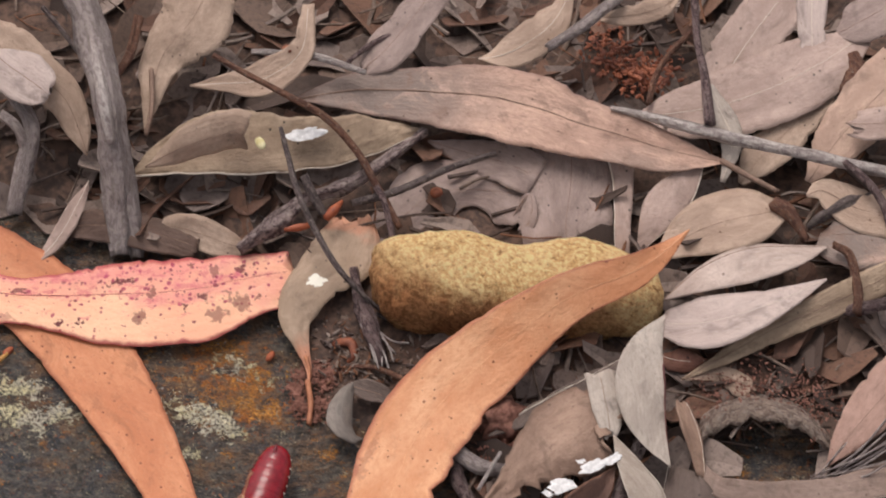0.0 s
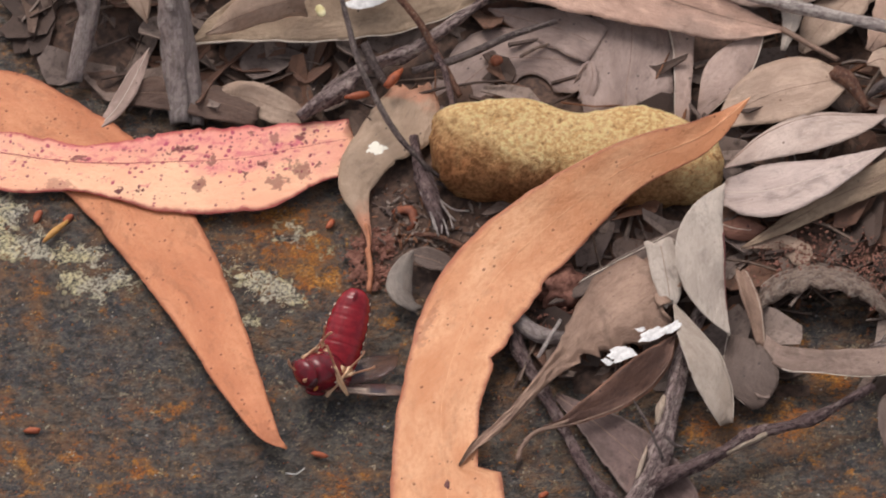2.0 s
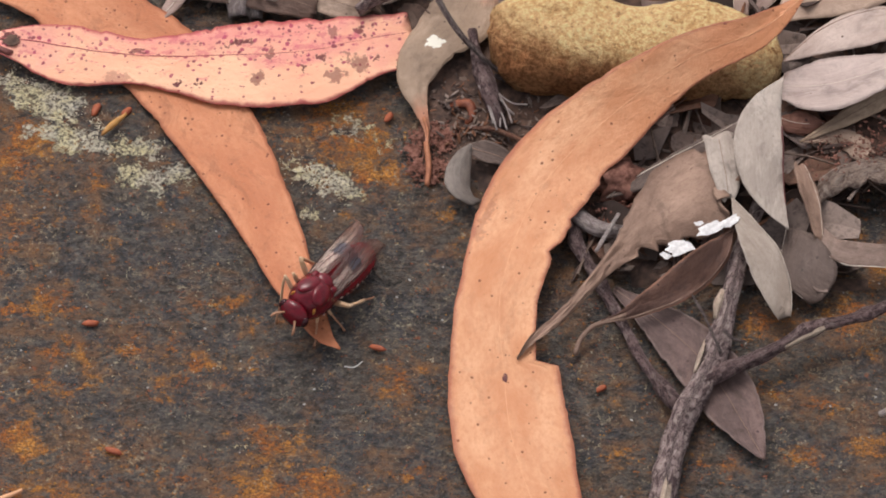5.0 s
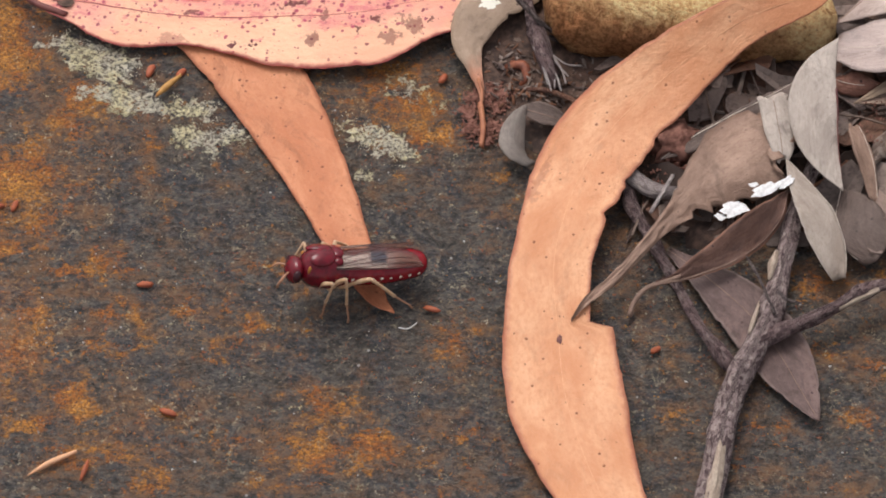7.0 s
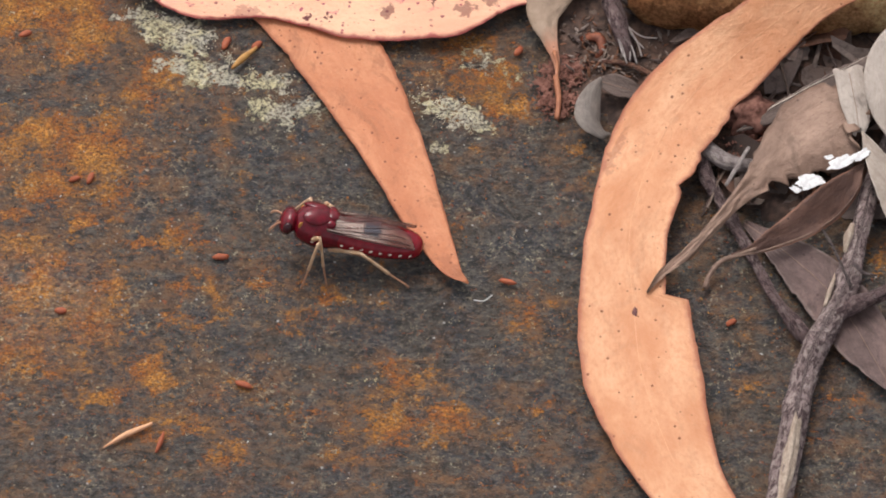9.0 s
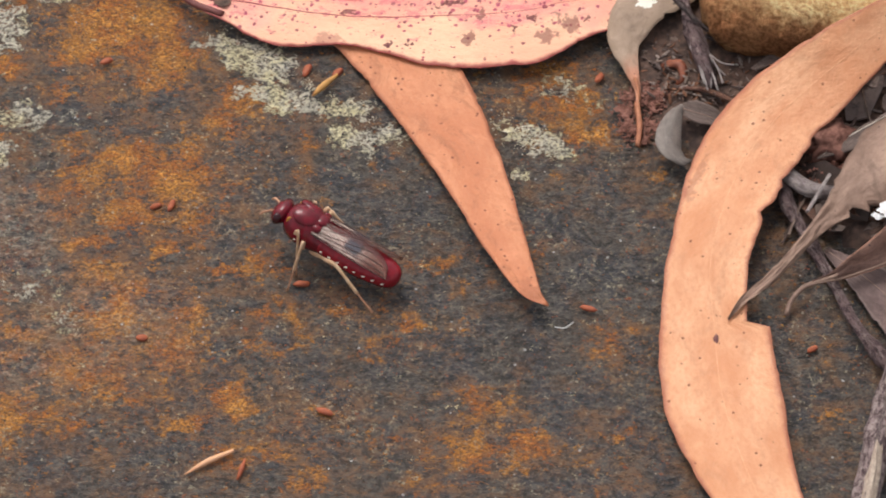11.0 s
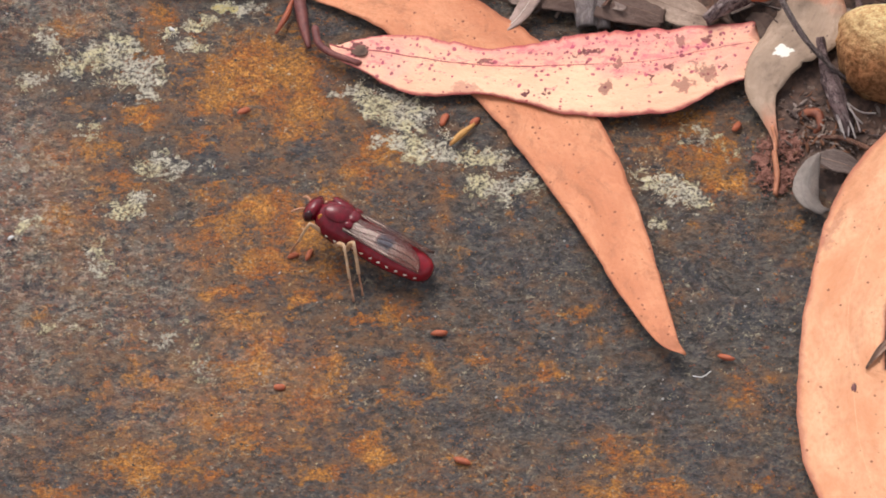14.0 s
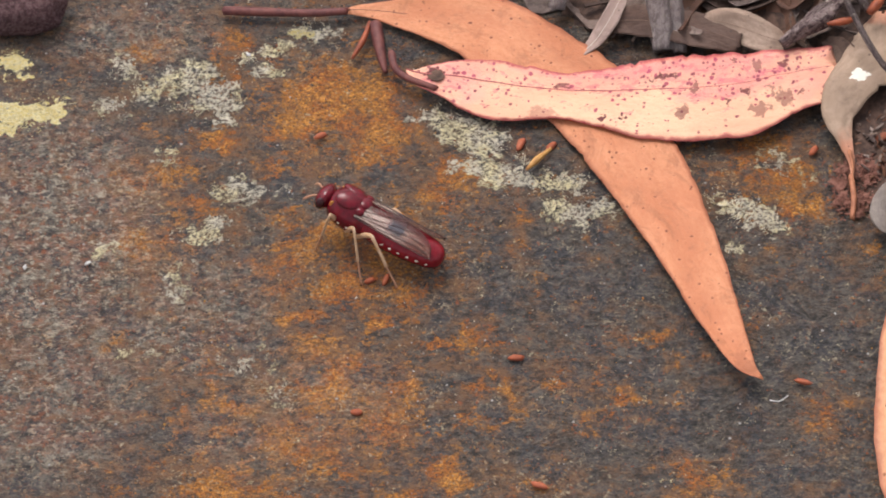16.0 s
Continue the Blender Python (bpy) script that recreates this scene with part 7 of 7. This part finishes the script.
    hind = part("hind_abdomen", loft([(2.2, 1.6, 1.3, -0.2), (1.4, 2.9, 2.2, -0.2), (-0.4, 3.7, 2.85, -0.2), (-3.0, 3.65, 2.8, -0.15), (-5.8, 3.25, 2.6, 0.0), (-7.8, 2.65, 2.3, 0.0), (-9.1, 1.6, 1.5, 0.0), (-9.5, 0.4, 0.5, 0.0)], grooves=6, depth=0.035), M_CRIMSON, fly)
    for sgn in (1, -1):
        for k in range(8):
            x = -1.2 - 1.72 * k
            w = float(np.interp(-x, [0, 3.5, 6, 9, 12, 14.2], [3.5, 3.8, 3.75, 3.65, 3.2, 2.5]))
            on, shift = (abdomen, 0.0) if x > -6.2 else (hind, BEND.x)
            part("spot", ball((0.40, 0.16, 0.24), (x - shift, sgn * w * 0.975, (-0.55 if on is abdomen else -0.3)), (0, 24, 0), 2), M_IVORY, on, "ivory side spot")
    part("segment_line", ball((0.10, 1.6, 0.2), (-7.2, 0.3, 1.75), (0, -28, 0), 2), M_IVORY, hind, "thin pale line near the tip")
    part("sheath", ball((2.6, 0.45, 0.4), (-6.2, 0, -1.95), (0, -16, 0)), M_MAROON, hind, "dark sheath along the tip of the belly")
    wings = {s: build_wing(fly, s) for s in (1, -1)}
    legs = {(pair, side): build_leg(fly, pair, side) for pair, side in HIPS}
    return fly, abdomen, hind, wings, legs


FLY, ABDOMEN, HIND, WINGS, LEGS = build_sawfly()

# seconds; x, y of the body's middle and its heading; height, nose-up pitch, roll; curl of the abdomen; spread of the wings
BODY = [
    (0.0, -1.5, 0.3, 225, 2.6, 22, -180, 24, 60),
    (0.3, -2.1, 2.9, 225, 2.5, 24, -180, 25, 60),
    (0.6, -2.3, 3.7, 225, 2.5, 25, -180, 27, 58),
    (0.9, 0.7, 1.1, 202, 2.5, 25, -180, 32, 30),
    (1.2, -0.1, 2.1, 212, 2.2, 34, -180, 45, 35),
    (1.5, -0.2, 5.6, 230, 2.0, 38, -184, 52, 55),
    (1.8, 2.6, 4.6, 222, 2.0, 38, -184, 50, 45),
    (2.1, 1.4, 3.1, 220, 1.9, 42, -184, 54, 38),
    (2.3, 1.2, 3, 222, 1.9, 42, -184, 56, 38),
    (2.6, 0.3, 2.9, 222, 2, 40, -182, 56, 36),
    (2.8, 1, 2.3, 210, 2.8, 32, -172, 85, 25),
    (3.0, 2.2, 2.9, 208, 4, 10, -150, 108, 12),
    (3.2, 0.2, 4.6, 216, 4.4, 2, -122, 80, 20),
    (3.5, -2.0, 4.9, 222, 4.6, -2, -104, 72, 26),
    (3.7, -3.1, 5.4, 222, 4.7, -3, -98, 70, 26),
    (4.4, -5, -1, 224, 5.6, 2, -80, 60, 3),
    (5.1, -10.7, -2.1, 233, 5.8, 8, -5, 8, 5),
    (5.8, -10.7, -3.2, 221, 6.25, 11, 8, 0, 3),
    (6.0, -10.4, -3.1, 219, 6.25, 11, 10, 0, 2),
    (6.3, -10.8, -5.0, 199, 6.25, 11, 14, 0, 3),
    (6.5, -12.9, -5.9, 189, 6.25, 11, 18, 0, 2),
    (6.8, -15.1, -7.4, 193, 6.25, 11, 18, 0, 0),
    (7.0, -15.6, -8.0, 192, 6.25, 11, 18, 0, 0),
    (7.2, -16.4, -7.9, 197, 6.15, 11, 18, 0, 0),
    (7.5, -18.7, -7.2, 203, 6.05, 11, 18, 0, 0),
    (7.8, -20.6, -6.1, 204, 5.95, 11, 18, 0, 0),
    (8.0, -21.7, -6.0, 201, 5.95, 11, 18, 0, 0),
    (8.2, -22.8, -5.6, 199, 5.85, 11, 18, 0, 0),
    (8.5, -24.3, -6.0, 190, 5.75, 11, 18, 0, 0),
    (8.7, -27.3, -6.9, 178, 5.75, 11, 18, 0, 0),
    (10.8, -44.3, -3.8, 151, 5.75, 11, 18, 0, 0),
    (11.0, -46.5, -2.8, 151, 5.75, 11, 18, 0, 0),
    (11.5, -48.5, -2.0, 151, 5.75, 11, 18, 0, 0),
    (12.0, -53.0, 0.5, 153, 5.75, 11, 18, 0, 0),
    (12.5, -55.7, 2.7, 154, 5.75, 11, 18, 0, 0),
    (13.0, -59.5, 5.1, 149, 5.75, 11, 18, 0, 0),
    (13.5, -61.5, 5.7, 149, 5.75, 11, 18, 0, 0),
    (14.0, -65.5, 8.8, 153, 5.75, 11, 18, 0, 0),
    (14.5, -67.3, 9.7, 149, 5.75, 11, 18, 0, 0),
    (15.0, -71.8, 12.4, 147, 5.75, 11, 18, 0, 0),
    (15.5, -74.5, 14.9, 149, 5.75, 11, 18, 0, 0),
    (16.0, -77.4, 17.2, 153, 5.75, 11, 18, 0, 0),
]
STANCE = {"front": (9.5, 6.3), "middle": (0.8, 9.0), "hind": (-7.2, 7.2)}
STRIDE = 2.0


# seconds; the tip's bend as a share of the abdomen's
TIP_CURL = [(0.0, 0.05), (2.6, 0.05), (2.8, 0.1), (3.0, 0.5), (3.2, 1.2), (3.5, 1.5), (3.7, 1.5), (4.6, 0.4), (5.0, 0.2), (16.0, 0.2)]


# seconds; the abdomen's sideways bend while the insect lies on its back, in degrees
SWAY = [(0.0, -30), (0.6, -30), (0.9, -34), (1.2, -46), (1.5, -52), (1.8, -52), (2.1, -62), (2.3, -68), (2.6, -62), (2.8, -48), (3.0, -24), (3.2, -8), (3.5, 0), (16.0, 0)]


def over(rows, t):
    return float(np.interp(t, [r[0] for r in rows], [r[1] for r in rows]))


def body_at(t):
    a = np.array(BODY)
    return [float(np.interp(t, a[:, 0], a[:, k])) for k in range(1, 9)]


def body_pose(t):
    x, y, yaw, z, pitch, roll, _, _ = body_at(t)
    return pose(x * MM, y * MM, z * MM, 0, 0, yaw) @ pose(0, 0, 0, 0, -pitch, 0) @ pose(0, 0, 0, roll, 0, 0)


def foothold(pair, side, t):
    """Where a foot stands when the body is as it is at t."""
    fx, fy = STANCE[pair]
    x, y, yaw = body_at(t)[:3]
    p = pose(x, y, 0, 0, 0, yaw) @ Vector((fx, side * fy * (1.0 if side > 0 else 0.5), 0))
    return Vector((p.x, p.y, rock_height(p.x, p.y) + 0.35))


def walking_foot(pair, side, t):
    shift = {"front": 0.05, "middle": 0.5, "hind": 0.0}[pair] + (0.5 if side < 0 else 0.0)
    phase = t / STRIDE + shift
    k, f = math.floor(phase), phase - math.floor(phase)
    mid = (k + 0.33 - shift) * STRIDE
    here = foothold(pair, side, max(5.0, min(16.0, mid)))
    if f < 0.66:
        return here
    nxt = foothold(pair, side, max(5.0, min(16.0, mid + STRIDE)))
    g = (f - 0.66) / 0.34
    g = g * g * (3 - 2 * g)
    return here.lerp(nxt, g) + Vector((0, 0, 2.0 * math.sin(math.pi * g)))


def waving_foot(pair, side, t):
    """Legs that grope in the air, in the body's own space."""
    n = {"front": 0, "middle": 1, "hind": 2}[pair]
    w = 5.2 + 0.7 * n
    fx = (9.5, 5.0, 0.5)[n] + 1.6 * math.sin(w * t + n + side)
    fy = side * ((1.6, 2.6, 4.6)[n] + 1.5 * math.sin(w * 1.3 * t + 2 * n + 2.1 * side))
    return Vector((fx, fy, -6.6 - 1.2 * math.cos(w * t + n * 2 + side)))


def leg_pose(hip, foot, side, stand=1.0):
    """The upper leg's pose and the lower leg's on it, so that the foot lands on the spot."""
    hip = Vector(hip)
    d = foot - hip
    reach = min(max(d.length, abs(LOWER - UPPER) + 0.3), UPPER + LOWER - 0.1)
    along = d.normalized()
    up = Vector((0.15, side * 0.8, -0.6)).lerp(Vector((0, side * 0.35, 1.0)), stand)
    up = (up - along * up.dot(along)).normalized()
    a = math.acos((UPPER ** 2 + reach ** 2 - LOWER ** 2) / (2 * UPPER * reach))
    x = along * math.cos(a) + up * math.sin(a)
    z = up * math.cos(a) - along * math.sin(a)
    y = z.cross(x)
    m = Matrix((x, y, z)).transposed().to_4x4()
    m.translation = hip * MM
    knee = hip + x * UPPER
    e = (hip + along * reach - knee).normalized()
    bend = math.atan2(-e.dot(z), e.dot(x))
    return m, Matrix.Translation((UPPER * MM, 0, 0)) @ Matrix.Rotation(bend, 4, "Y")


def wing_pose(side, spread, dip):
    """Laid back over the abdomen like one side of a low roof; dip keeps it clear of the rock."""
    lay = Matrix(((-0.998, 0.0, 0.05), (0.0, -0.84, 0.54 * side), (-0.045, 0.54 * side, 0.84))).to_quaternion().to_matrix().to_4x4()
    m = Matrix.Translation(Vector((4.4, side * 3.15, 1.75)) * MM) @ Matrix.Rotation(radians(-dip), 4, "Y") @ Matrix.Rotation(radians(-side * (spread + 1.5)), 4, "Z") @ lay
    return m


# the salmon leaf: seconds, turn, tip pressed down (degrees)
LEAF_TURNS = [(0.0, 1.2, 0.0), (2.8, 1.2, 0.0), (3.4, 0.7, 0.2), (3.7, 0.7, 0.3), (4.6, 0.5, 0.8), (5.8, 0.4, 1.9), (8.5, 0.3, 1.9), (8.9, 0.2, 1.4), (9.8, 0.0, 0.2), (10.8, 0.0, 0.0), (16.0, 0.0, 0.0)]
LEAF_HINGE = Vector((-40.6, 48.3, 1.2)) * MM


def motions():
    rest = SALMON.location.copy()
    walk(SALMON, [(t, Matrix.Translation(LEAF_HINGE) @ Matrix.Rotation(radians(turn), 4, "Z") @ Matrix.Rotation(radians(down), 4, Vector((0.866, 0.5, 0)))
                   @ Matrix.Translation(rest - LEAF_HINGE)) for t, turn, down in LEAF_TURNS])
    times = [round(0.1 * k, 1) for k in range(161)]
    walk(FLY, [(t, body_pose(t)) for t in times])
    curl = [(t, Matrix.Translation(WAIST * MM) @ Matrix.Rotation(radians(over(SWAY, t)), 4, "Z") @ Matrix.Rotation(radians(body_at(t)[6]) * -1, 4, "Y") @ Matrix.Rotation(radians(-0.55 * over(SWAY, t)), 4, "X"), body_at(t)[6] * over(TIP_CURL, t)) for t in times]
    walk(ABDOMEN, [(t, m) for t, m, _ in curl])
    walk(HIND, [(t, m @ Matrix.Translation(BEND * MM) @ Matrix.Rotation(radians(-a), 4, "Y")) for t, m, a in curl])
    for side, wing in WINGS.items():
        walk(wing, [(t, wing_pose(side, body_at(t)[7] * (1.0 if side < 0 else -0.7), max(0.0, body_at(t)[4]) * (t < 3.2))) for t in times])
    for (pair, side), (leg, shin) in LEGS.items():
        upper, lower = [], []
        for t in times:
            stand = min(1.0, max(0.0, (t - 3.9) / 1.6))
            foot = waving_foot(pair, side, t)
            if stand > 0:
                ground = body_pose(t).inverted() @ (walking_foot(pair, side, t) * MM) / MM
                foot = foot.lerp(ground, stand)
            a, b = leg_pose(HIPS[pair, side], foot, side, stand)
            upper.append((t, a))
            lower.append((t, b))
        walk(leg, upper)
        walk(shin, lower)


motions()
